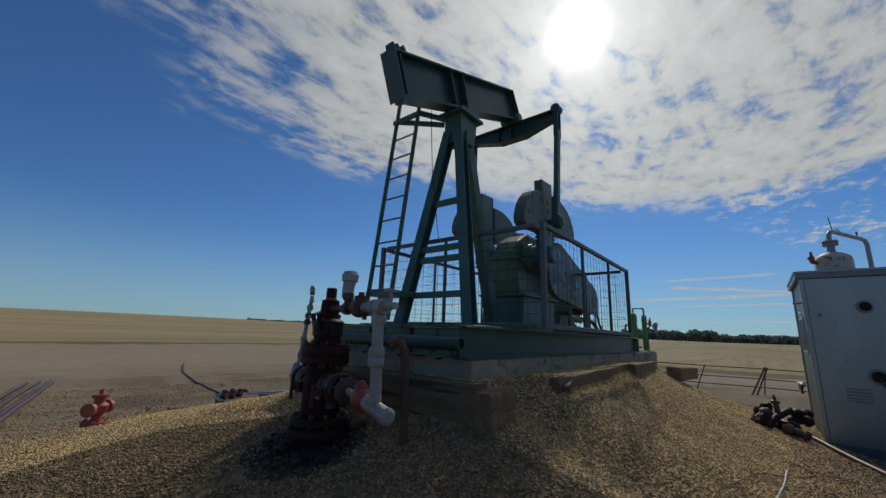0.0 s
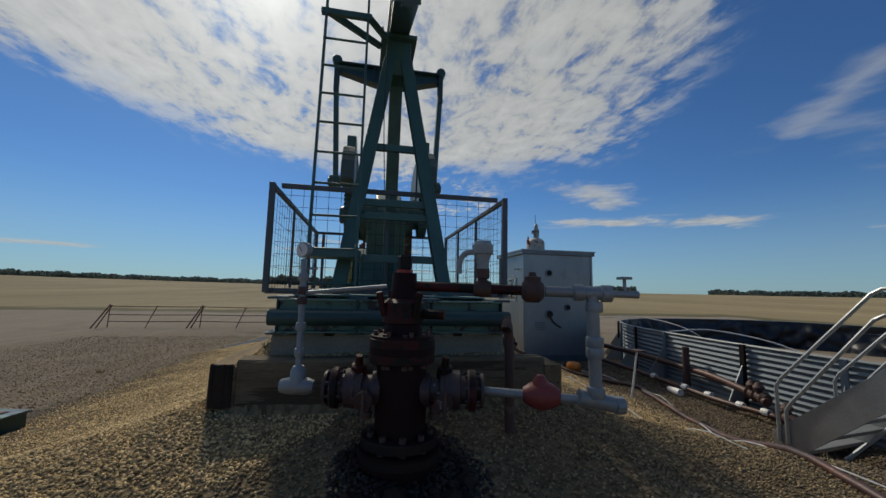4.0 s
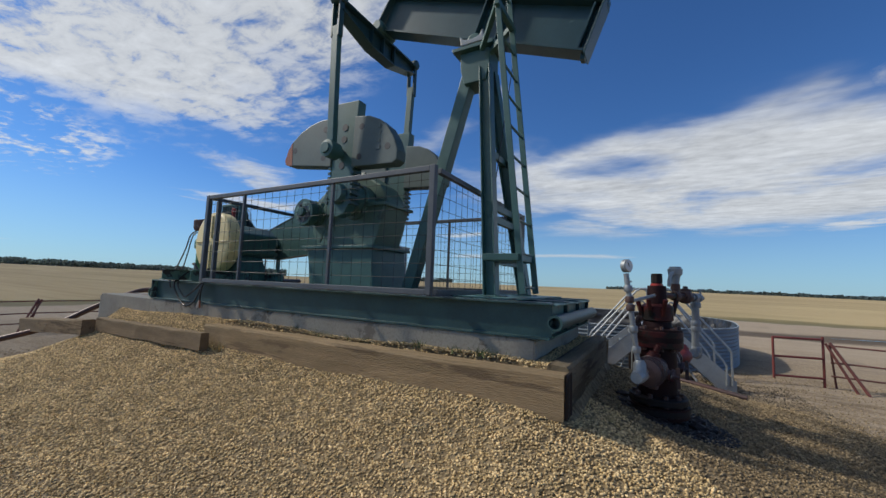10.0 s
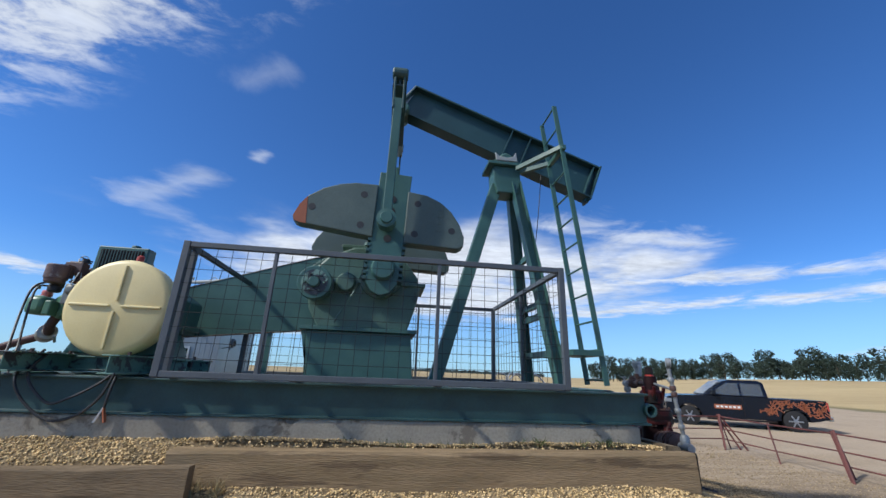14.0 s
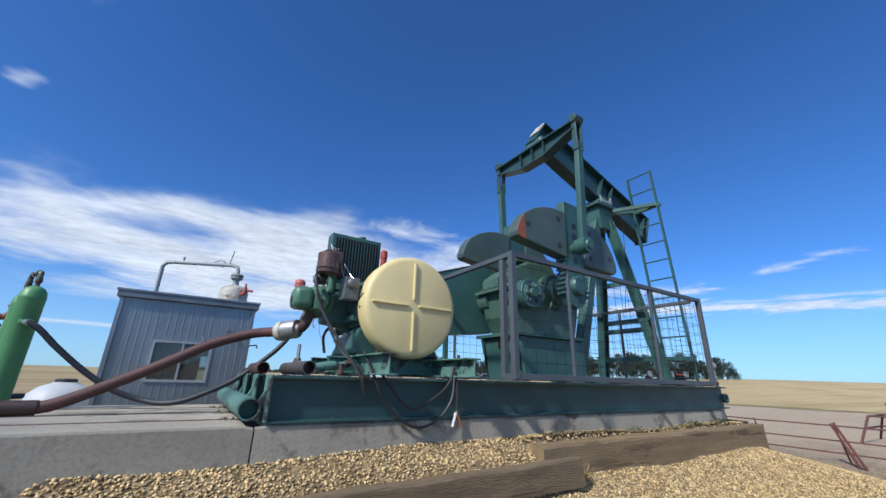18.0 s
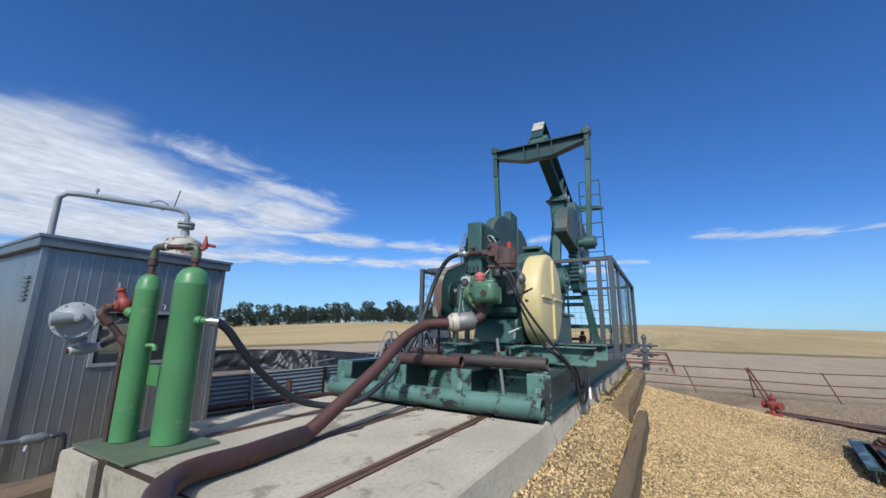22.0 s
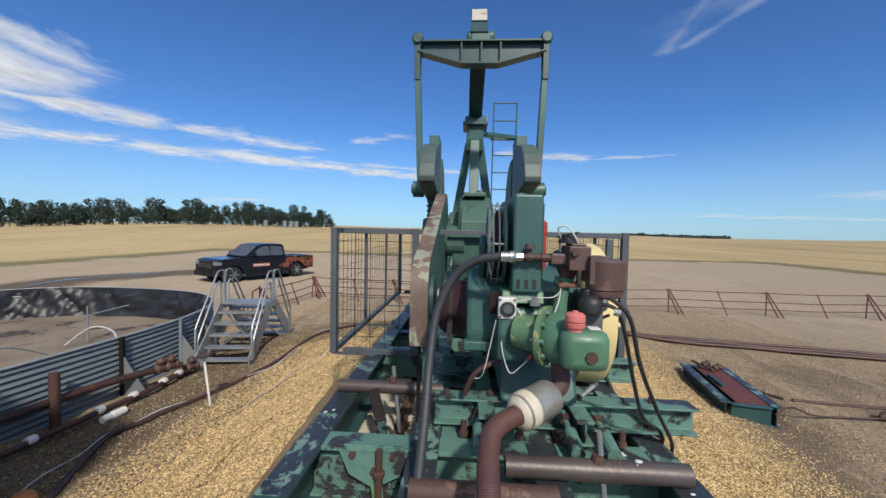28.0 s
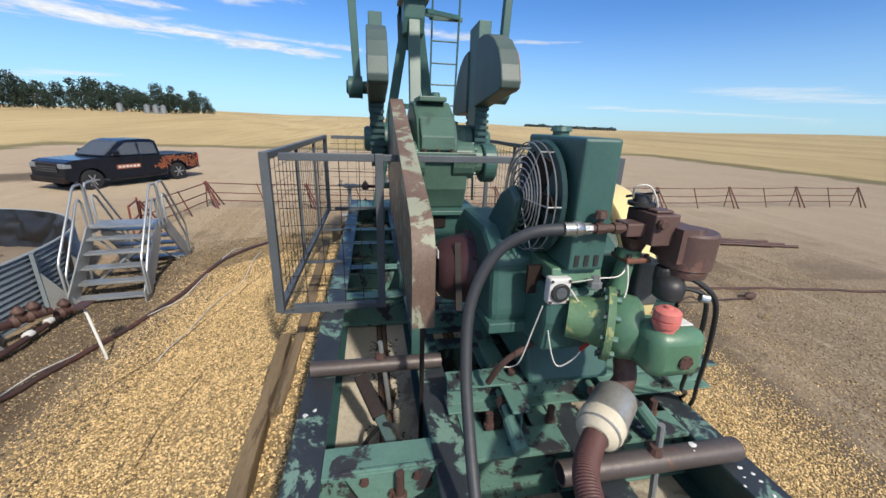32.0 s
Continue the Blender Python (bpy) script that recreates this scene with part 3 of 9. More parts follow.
def box(bm, lo, hi, m=None):
    vs = [bm.verts.new((x, y, z)) for x in (lo[0], hi[0]) for y in (lo[1], hi[1]) for z in (lo[2], hi[2])]
    for f in ((0, 1, 3, 2), (4, 6, 7, 5), (0, 4, 5, 1), (2, 3, 7, 6), (0, 2, 6, 4), (1, 5, 7, 3)):
        bm.faces.new([vs[i] for i in f])
    if m is not None:
        bmesh.ops.transform(bm, matrix=m, verts=vs)
    return bm


def frame_of(p0, p1, up=(0, 0, 1)):
    d = (Vector(p1) - Vector(p0)).normalized()
    u = Vector(up)
    if abs(d.dot(u)) > 0.98:
        u = Vector((0, 1, 0))
    s = d.cross(u).normalized()
    return d, s, s.cross(d).normalized()


def bar(bm, p0, p1, w, h, up=(0, 0, 1)):
    """A rectangular bar from p0 to p1, w wide and h high."""
    d, s, u = frame_of(p0, p1, up)
    ring = []
    for p in (Vector(p0), Vector(p1)):
        ring.append([bm.verts.new(p + s * a * w / 2 + u * b * h / 2) for a, b in ((-1, -1), (1, -1), (1, 1), (-1, 1))])
    a, b = ring
    bm.faces.new(a[::-1])
    bm.faces.new(b)
    for i in range(4):
        bm.faces.new((a[i], a[(i + 1) % 4], b[(i + 1) % 4], b[i]))
    return bm


def ibeam(bm, p0, p1, w, h, tf=0.014, tw=0.01, up=(0, 0, 1)):
    """A rolled I-section from p0 to p1."""
    d, s, u = frame_of(p0, p1, up)
    W, H, c, k = w / 2, h / 2, tw / 2, h / 2 - tf
    out = ((-W, -H), (W, -H), (W, -k), (c, -k), (c, k), (W, k), (W, H), (-W, H), (-W, k), (-c, k), (-c, -k), (-W, -k))
    A, B = [[bm.verts.new(Vector(p) + s * a + u * b) for a, b in out] for p in (p0, p1)]
    for ring in (A, B):
        for f in ((0, 1, 2, 3, 10, 11), (3, 4, 9, 10), (4, 5, 6, 7, 8, 9)):
            bm.faces.new([ring[i] for i in f])
    for i in range(12):
        j = (i + 1) % 12
        bm.faces.new((A[i], A[j], B[j], B[i]))
    return bm


def tube(bm, pts, r, seg=10, close=True, hollow=0.0):
    """A round bar or pipe along points; r: one radius, or one a point."""
    pts = [Vector(p) for p in pts]
    rs = r if isinstance(r, (list, tuple)) else [r] * len(pts)
    rings, s = [], None
    for i, p in enumerate(pts):
        d = (pts[min(i + 1, len(pts) - 1)] - pts[max(i - 1, 0)]).normalized()
        if s is None:
            _, s, _ = frame_of((0, 0, 0), d)
        s = (s - d * s.dot(d)).normalized()
        u = d.cross(s)
        rings.append([bm.verts.new(p + (s * math.cos(a) + u * math.sin(a)) * rs[i]) for a in (2 * math.pi * k / seg for k in range(seg))])
    for a, b in zip(rings, rings[1:]):
        for k in range(seg):
            bm.faces.new((a[k], a[(k + 1) % seg], b[(k + 1) % seg], b[k]))
    if close:
        for ring, p, q in ((rings[0], pts[0], pts[1]), (rings[-1], pts[-1], pts[-2])):
            if hollow:
                d = (q - p).normalized()
                inner = [bm.verts.new(p + (v.co - p) * hollow) for v in ring]
                deep = [bm.verts.new(v.co + d * 0.12) for v in inner]
                for k in range(seg):
                    j = (k + 1) % seg
                    bm.faces.new((ring[k], ring[j], inner[j], inner[k]))
                    bm.faces.new((inner[k], inner[j], deep[j], deep[k]))
                bm.faces.new(deep)
            else:
                bm.faces.new(ring)
    return bm


def curve(pts, n=8):
    """Catmull-Rom points through pts."""
    pts = [Vector(p) for p in pts]
    out = []
    for i in range(len(pts) - 1):
        a, b, c, d = pts[max(i - 1, 0)], pts[i], pts[i + 1], pts[min(i + 2, len(pts) - 1)]
        for k in range(n):
            t = k / n
            out.append(0.5 * ((2 * b) + (c - a) * t + (2 * a - 5 * b + 4 * c - d) * t * t + (3 * b - a - 3 * c + d) * t ** 3))
    return out + [pts[-1]]


def prism(bm, outline, lo, hi, axis="y"):
    """A plate: an outline in the plane across an axis, from lo to hi along it."""
    put = {"y": lambda a, b, c: (a, c, b), "x": lambda a, b, c: (c, a, b), "z": lambda a, b, c: (a, b, c)}[axis]
    A = [bm.verts.new(put(a, b, lo)) for a, b in outline]
    B = [bm.verts.new(put(a, b, hi)) for a, b in outline]
    bm.faces.new(A)
    bm.faces.new(B[::-1])
    n = len(A)
    for i in range(n):
        bm.faces.new((A[i], B[i], B[(i + 1) % n], A[(i + 1) % n]))
    return bm


def turned(bm, p0, p1, profile, seg=20):
    """A turned body on the axis p0 to p1: profile of (share of the length, radius)."""
    a, b = Vector(p0), Vector(p1)
    return tube(bm, [a.lerp(b, s) + (b - a).normalized() * 1e-5 * i for i, (s, _) in enumerate(profile)], [r for _, r in profile], seg)


def flange(bm, p, d, r, t, bolts=8, seg=18):
    d = Vector(d).normalized()
    p = Vector(p)
    turned(bm, p - d * t / 2, p + d * t / 2, ((0, r * 0.97), (0.1, r), (0.9, r), (1, r * 0.97)), seg)
    _, s, u = frame_of((0, 0, 0), d)
    for k in range(bolts):
        a = 2 * math.pi * k / bolts
        q = p + (s * math.cos(a) + u * math.sin(a)) * r * 0.80
        tube(bm, (q - d * (t / 2 + r * 0.16), q + d * (t / 2 + r * 0.16)), r * 0.09, 6)
    return bm


def bolt(bm, p, d, r=0.014, h=0.012):
    tube(bm, (Vector(p), Vector(p) + Vector(d).normalized() * h), r, 6)


def smoothstep(t):
    t = min(1.0, max(0.0, t))
    return t * t * (3 - 2 * t)

# ---- ground ----
RISE = ((-180, 0.020), (-150, 0.012), (-116, 0.004), (-93, 0.008), (-30, 0.008), (0, 0.010), (80, 0.024), (120, 0.012), (147, 0.004), (165, 0.012), (180, 0.020))


def mound(x, y):
    """Height of the gravel bank outside its timber edging."""
    dx = max(0.0 - x, x - 6.6, 0.0)
    dy = max(abs(y) - 1.2, 0.0)
    d = math.hypot(dx, dy)
    front = smoothstep((0.6 - x) / 1.2)
    t = min(1.0, d / (2.9 + (0.35 if y > 0 else 0.0) + 1.3 * front))
    high = 0.90 + 0.24 * smoothstep(-y / 0.8) * smoothstep((x - 0.2) / 0.9) * (1 - 0.5 * smoothstep((x - 4.5) / 2))
    return high * (1 - t) ** 1.15 * (1 - 0.22 * math.sin(math.pi * t) * (1 - 0.6 * front))


def ground_z(x, y):
    r = math.hypot(x, y)
    a = math.degrees(math.atan2(y, x))
    for (a0, w0), (a1, w1) in zip(RISE, RISE[1:]):
        if a0 <= a <= a1:
            w = w0 + (w1 - w0) * smoothstep((a - a0) / (a1 - a0))
            break
    z = w * 420 * smoothstep((r - 40) / 480)
    if r < 14:
        z = mound(x, y)
        back = smoothstep((x - 3.75) / 0.4) if y > 0 else 0.0
        near, far = 1.08 - 0.10 * back, 1.20 + 0.22 * back
        w = min(1.0, max(0.0, (far - abs(y)) / (far - near))) * min(1.0, max(0.0, (x + 0.26) / 0.14)) * min(1.0, max(0.0, (7.5 - x) / 0.5))
        z += (1.15 - 0.03 * max(0.0, x - 5) - z) * w
        z += 0.035 * (noise.noise((x * 0.7, y * 0.7, 0.0)) + 0.6 * noise.noise((x * 1.9, y * 1.9, 3.0)))
    else:
        z += 0.05 * noise.noise((x * 0.2, y * 0.2, 0.0)) * smoothstep((r - 14) / 4)
        z += 2.7 * smoothstep((a + 172) / 12) * (1 - smoothstep((a + 140) / 30)) * smoothstep((r - 40) / 110)
        z += 0.8 * noise.noise((x * 0.012, y * 0.012, 7.0)) * smoothstep((r - 60) / 100)
    return z


def axis_steps():
    s = list(np.arange(-10.0, 12.01, 0.11))
    lo, hi, k = -10.0, 12.0, 0.13
    left, right = [], []
    while hi < 2600:
        k *= 1.14
        lo, hi = lo - k, hi + k
        left.append(lo)
        right.append(hi)
    return left[::-1] + s + right


def build_ground():
    xs = axis_steps()
    n = len(xs)
    verts = [(x, y, ground_z(x, y)) for x in xs for y in xs]
    faces = [(i * n + j, (i + 1) * n + j, (i + 1) * n + j + 1, i * n + j + 1) for i in range(n - 1) for j in range(n - 1)]
    me = bpy.data.meshes.new("ground")
    me.from_pydata(verts, [], faces)
    me.materials.append(GROUND)
    for p in me.polygons:
        p.use_smooth = True
    tagged(new("ground", me), "trodden tan soil and gravel lease amid golden stubble fields", "ground", kind="structure")


build_ground()

# ---- concrete pad and timber edging ----
pad = thing("concrete_pad", (3.9, 0, 1.0), "long weathered concrete beams laid side by side under the machine", "concrete pad", kind="structure")


def concrete_beam(x0, x1, y0, y1, seed):
    """A cast beam with chipped, slightly uneven top edges."""
    rng = random.Random(seed)
    bm = BM()
    n = int((x1 - x0) / 0.07)
    rings, chip = [], [0.0, 0.0]
    for i in range(n + 1):
        x = x0 + (x1 - x0) * i / n
        for k in (0, 1):
            chip[k] = max(0.0, chip[k] * 0.5 - 0.002) + (rng.uniform(0.012, 0.035) if rng.random() < 0.035 else 0.0)
        a, b = 0.010 + chip[0] + rng.uniform(0, 0.003), 0.010 + chip[1] + rng.uniform(0, 0.003)
        e = 0.012 if i in (0, n) else 0.0
        rings.append([bm.verts.new((x, y, z)) for y, z in ((y0 + e * 0.3, 0.72), (y0 + e * 0.3, 1.312 - a - e), (y0 + a, 1.312 - e), (y1 - b, 1.312 - e), (y1 - e * 0.3, 1.312 - b - e), (y1 - e * 0.3, 0.72))])
    for p, q in zip(rings, rings[1:]):
        for k in range(6):
            bm.faces.new((p[k], p[(k + 1) % 6], q[(k + 1) % 6], q[k]))
    bm.faces.new(rings[0])
    bm.faces.new(rings[-1][::-1])
    part("concrete_beam", bm, CONC, pad)


for i, (y0, y1) in enumerate(((-0.96, -0.59), (-0.52, -0.06), (0.01, 0.485), (0.555, 0.96))):
    concrete_beam(0.03, 6.118, y0, y1, i)
    concrete_beam(6.128, 7.96 - 0.02 * (i % 2), y0, y1, i + 10)
part("front_face", box(BM(), (0.018, -0.95, 0.74), (0.029, 0.95, 1.29)), CONC, pad)
part("joint_filler", box(BM(), (0.06, -0.9, 0.74), (7.935, 0.9, 1.306)), mat("rusty_joint_dirt", (0.06, 0.036, 0.024), (0.03, 0.022, 0.016), 0.9, bump=0.4), pad)

JOINT_RUST = mat("rusted_joint_steel", (0.150, 0.082, 0.052), (0.095, 0.056, 0.038), 0.75, bump=0.4, wear=(0.21, 0.165, 0.115), wear_at=0.62, wear_scale=9.0, stain=(0.035, 0.028, 0.022), stain_at=0.62, stain_scale=5.0)
for yc in (-0.555, -0.025, 0.52):
    for k in (-1, 1):
        part("joint_angle", box(BM(), (0.07, yc + k * 0.019 - 0.0125, 1.25), (7.93, yc + k * 0.019 + 0.0125, 1.3105)), JOINT_RUST, pad)

edging = thing("timber_edging", (3, 0, 0.9), "weathered squared timbers holding back the gravel round the pad", "timber edging", kind="structure")


def timber(p0, p1, w, h, material=WOOD):
    """A squared timber with slightly uneven faces."""
    bm = BM()
    d, s, u = frame_of(p0, p1)
    n = 14
    L = (Vector(p1) - Vector(p0)).length
    rings = []
    for i in range(n + 1):
        p = Vector(p0).lerp(Vector(p1), i / n)
        ring = []
        for a, b in ((-1, -1), (1, -1), (1, 0.85), (0.85, 1), (-0.85, 1), (-1, 0.85)):
            k = noise.noise(Vector((i * 0.6, a * 3 + p0[1], b * 3))) * 0.012
            ring.append(bm.verts.new(p + s * (a * w / 2 + k) + u * (b * h / 2 + k * 0.8)))
        rings.append(ring)
    for a, b in zip(rings, rings[1:]):
        for k in range(6):
            bm.faces.new((a[k], a[(k + 1) % 6], b[(k + 1) % 6], b[k]))
    bm.faces.new(rings[0])
    bm.faces.new(rings[-1][::-1])
    return part("timber", bm, material, edging)


timber((-0.272, 1.19, 0.985), (4.0, 1.19, 0.965), 0.17, 0.30, WOOD_NEW)
timber((3.75, 1.40, 0.945), (6.6, 1.385, 0.90), 0.10, 0.20)
timber((6.65, 1.50, 0.86), (8.9, 1.62, 0.72), 0.17, 0.22)
timber((-0.19, 1.10, 1.005), (-0.19, -1.20, 0.995), 0.16, 0.32, SHADED_TIMBER)
timber((-0.283, 1.262, 0.99), (-0.283, 1.118, 0.99), 0.018, 0.29, DIRT_OIL)
timber((-0.28, -1.27, 0.95), (0.12, -1.25, 0.97), 0.15, 0.30)
timber((0.95, -1.42, 1.05), (1.45, -1.30, 1.11), 0.06, 0.05, RUST)
timber((0.9, -1.33, 1.07), (3.2, -1.27, 1.09), 0.10, 0.15)
timber((3.0, -1.245, 1.10), (4.72, -1.25, 1.09), 0.085, 0.16)
timber((3.78, -1.37, 1.10), (5.75, -1.285, 1.085), 0.09, 0.16)
timber((6.5, -1.5, 0.92), (8.2, -1.62, 0.86), 0.25, 0.25)

# ---- pumping unit ----
pj = thing("pumpjack", (3.0, 0, 1.32), "dark green beam pumping unit standing on a long steel skid", "pumpjack")
# skid: four long beams, cross members and a pipe end
for y in (-0.90, -0.30, 0.30, 0.90):
    outer = abs(y) > 0.5
    b = part("skid_beam", ibeam(BM(), (-0.10, y, 1.46), (6.06 if outer else 6.02, y, 1.46), 0.15, 0.285, 0.016, 0.012), GREEN_DARK, pj, bevel=0.003)
    part("top_flange", box(BM(), (-0.08, y - 0.072, 1.602), (6.04, y + 0.072, 1.606)), BLACKTOP, b, "blackened worn flange top")
for y, xs in ((-0.6, (-0.06, 0.55, 1.9, 2.5, 3.3, 3.95, 5.60)), (0.0, (-0.06, 0.55, 1.9, 2.5, 3.3, 4.1, 4.75, 5.60)), (0.6, (-0.06, 0.55, 1.9, 2.5, 3.3, 4.1, 4.75, 5.60))):
    for x in xs:
        part("cross_beam", ibeam(BM(), (x, y - 0.29, 1.46), (x, y + 0.29, 1.46), 0.12, 0.26), GREEN_WORN, pj, bevel=0.003)
    part("deck_plate", box(BM(), (5.53, y - 0.225, 1.592), (5.68, y + 0.225, 1.612)), GREEN_WORN, pj, bevel=0.002)
part("side_plate", box(BM(), (5.20, -0.222, 1.585), (5.53, -0.12, 1.60)), GREEN_WORN, pj, bevel=0.002)
part("side_plate", box(BM(), (5.30, 0.12, 1.585), (5.53, 0.222, 1.60)), GREEN_WORN, pj, bevel=0.002)
for x0, x1, y0, y1 in ((0.2, 0.85, -0.84, 0.84), (1.75, 2.05, -0.38, 0.38)):
    part("deck_plate", box(BM(), (x0, y0, 1.608), (x1, y1, 1.622)), GREEN_WORN, pj, bevel=0.002)
part("end_pipe", tube(BM(), ((6.17, -0.95, 1.405), (6.17, 0.95, 1.405)), 0.068, 16, hollow=0.85), GREEN_WORN, pj, smooth=True)
part("end_pipe", tube(BM(), ((-0.13, -0.95, 1.45), (-0.13, 0.95, 1.45)), 0.062, 16, hollow=0.7), GREEN_DARK, pj, smooth=True)
for y in (-0.9, -0.3, 0.3, 0.9):
    part("end_plate", box(BM(), (6.062, y - 0.085, 1.325), (6.085, y + 0.085, 1.61)), GREEN_WORN, pj, bevel=0.008)
    part("pipe_saddle", prism(BM(), ((6.085, 1.335), (6.12, 1.335), (6.12, 1.45), (6.085, 1.52)), y - 0.02, y + 0.02), GREEN_WORN, pj, bevel=0.003)

# samson post
TOP = Vector((1.02, 0, 4.25))
for foot, off, w in (((0.57, 0.52, 1.61), (-0.13, 0.09), 0.13), ((0.57, -0.54, 1.61), (-0.13, -0.09), 0.13)):
    part("post_leg", ibeam(BM(), foot, (TOP.x + off[0], off[1], TOP.z), w, 0.13, 0.013, 0.01, (1, 0, 0)), GREEN, pj, bevel=0.003)
    part("foot_plate", box(BM(), (foot[0] - 0.12, foot[1] - 0.12, 1.608), (foot[0] + 0.12, foot[1] + 0.12, 1.632)), GREEN, pj, bevel=0.003)
part("post_leg", bar(BM(), (1.90, -0.02, 1.61), (1.14, 0, 4.22), 0.15, 0.15, (1, 0, 0)), GREEN, pj, bevel=0.008)
part("foot_plate", box(BM(), (1.78, -0.14, 1.608), (2.04, 0.12, 1.632)), GREEN, pj, bevel=0.003)
for z in (1.98, 2.42, 2.56, 3.18):
    k = (z - 1.61) / 2.64
    x, hw = 0.57 + (0.89 - 0.57) * k, 0.53 - 0.44 * k
    part("post_brace", bar(BM(), (x, -hw, z), (x, hw, z), 0.05, 0.075), GREEN, pj, bevel=0.004)
part("post_cap", prism(BM(), ((0.83, 4.47), (1.21, 4.47), (1.20, 4.26), (1.15, 4.08), (0.87, 4.08), (0.83, 4.26)), -0.14, 0.14), GREEN, pj, bevel=0.01)
part("saddle_plate", box(BM(), (0.77, -0.20, 4.475), (1.29, 0.20, 4.52)), GREEN, pj, bevel=0.005)
bm = turned(BM(), (1.03, -0.17, 4.58), (1.03, 0.17, 4.58), ((0, 0.075), (0.05, 0.10), (0.2, 0.10), (0.22, 0.11), (0.36, 0.11), (0.38, 0.08), (0.62, 0.08), (0.64, 0.11), (0.78, 0.11), (0.8, 0.10), (0.95, 0.10), (1, 0.075)))
box(bm, (0.88, -0.13, 4.50), (1.18, 0.13, 4.60))
part("saddle_bearing", bm, GREEN, pj, bevel=0.006)
part("bearing_clamp", prism(BM(), ((0.88, 4.53), (1.18, 4.53), (1.20, 4.66), (1.14, 4.60), (1.03, 4.585), (0.94, 4.61), (0.90, 4.68)), 0.172, 0.20), GREY_PAINT, pj, "pale grey bearing clamp", bevel=0.01)

# walking beam: an I-section with a slanted tail and a squared nose
A0, A1 = Vector((2.38, 0, 5.43)), Vector((-0.29, 0, 4.40))
du = (A1 - A0).normalized()
up_v = Vector((-du.z, 0, du.x))
up_v = up_v if up_v.z > 0 else -up_v


def beam_prism(bm, pts, lo, hi):
    """Outline in shares along the beam and metres across it."""
    return prism(bm, [((A0 + (A1 - A0) * s + up_v * h).x, (A0 + (A1 - A0) * s + up_v * h).z) for s, h in pts], lo, hi)


beam = part("walking_beam", beam_prism(BM(), ((-0.03, -0.225), (-0.012, 0.225), (1.0, 0.245), (1.0, -0.245)), -0.012, 0.012), BEAM_TEAL, pj)
part("beam_flange", beam_prism(BM(), ((-0.012, 0.225), (-0.012, 0.25), (1.005, 0.272), (1.005, 0.247)), -0.11, 0.11), BEAM_TEAL, beam, bevel=0.003)
part("beam_flange", beam_prism(BM(), ((-0.05, -0.255), (-0.05, -0.228), (1.0, -0.247), (1.0, -0.272)), -0.11, 0.11), BEAM_TEAL, beam, bevel=0.003)
part("beam_end_plate", beam_prism(BM(), ((1.0, -0.29), (1.0, 0.285), (1.008, 0.285), (1.008, -0.30)), -0.12, 0.12), BEAM_TEAL, beam, bevel=0.003)
part("beam_end_plate", beam_prism(BM(), ((-0.055, -0.25), (-0.018, 0.248), (-0.011, 0.248), (-0.047, -0.25)), -0.11, 0.11), BEAM_TEAL, beam, "dark tail plate", bevel=0.003)
for s in (0.52, 0.62, 0.97):
    part("stiffener", beam_prism(BM(), ((s, -0.24), (s, 0.235), (s + 0.006, 0.235), (s + 0.006, -0.24)), -0.10, 0.10), BEAM_TEAL, beam)
for s in (0.93, 0.965, 0.99):
    bm = beam_prism(BM(), ((s, 0.27), (s + 0.006, 0.335), (s + 0.016, 0.345), (s + 0.02, 0.27)), -0.10, 0.02)
    part("head_lug", bm, BEAM_TEAL, beam, bevel=0.004)
part("tail_label", beam_prism(BM(), ((-0.0455, -0.03), (-0.0225, 0.24), (-0.0185, 0.24), (-0.0415, -0.03)), -0.098, 0.098), PEEL_WHITE, beam, "weathered pale plate")
part("nose_hook", beam_prism(BM(), ((0.985, -0.27), (0.99, -0.33), (1.006, -0.325), (1.006, -0.27)), -0.05, 0.05), BEAM_TEAL, beam, bevel=0.004)
part("hanger_cable", tube(BM(), curve(((0.52, 0.12, 4.42), (0.62, 0.14, 3.6), (0.75, 0.1, 2.7)), 6), 0.005, 5), WIRE, pj)

# equalizer and its bearing
eq = part("equalizer", prism(BM(), ((-0.78, 5.02), (-0.62, 4.98), (-0.22, 4.87), (0.25, 4.87), (0.66, 4.98), (0.84, 5.02), (0.84, 5.13), (-0.78, 5.13)), 2.545, 2.565, "x"), BEAM_TEAL, pj)
part("equalizer_flange", box(BM(), (2.47, -0.78, 5.125), (2.64, 0.84, 5.15)), BEAM_TEAL, eq, bevel=0.004)
bm = prism(BM(), ((-0.78, 5.005), (-0.62, 4.962), (-0.22, 4.85), (0.25, 4.85), (0.66, 4.962), (0.84, 5.005), (0.84, 5.025), (0.66, 4.985), (0.25, 4.872), (-0.22, 4.872), (-0.62, 4.985), (-0.78, 5.025)), 2.47, 2.64, "x")
part("equalizer_flange", bm, BEAM_TEAL, eq, bevel=0.003)
for y in (-0.22, 0.03, 0.27):
    part("equalizer_rib", box(BM(), (2.48, y - 0.008, 4.88), (2.63, y + 0.008, 5.12)), BEAM_TEAL, eq)
bm = turned(BM(), (2.50, -0.16, 5.22), (2.50, 0.20, 5.22), ((0, 0.07), (0.08, 0.09), (0.3, 0.09), (0.32, 0.075), (0.68, 0.075), (0.7, 0.09), (0.92, 0.09), (1, 0.07)))
box(bm, (2.43, -0.10, 5.15), (2.60, 0.14, 5.24))
part("tail_bearing", bm, GREEN, pj, bevel=0.005)

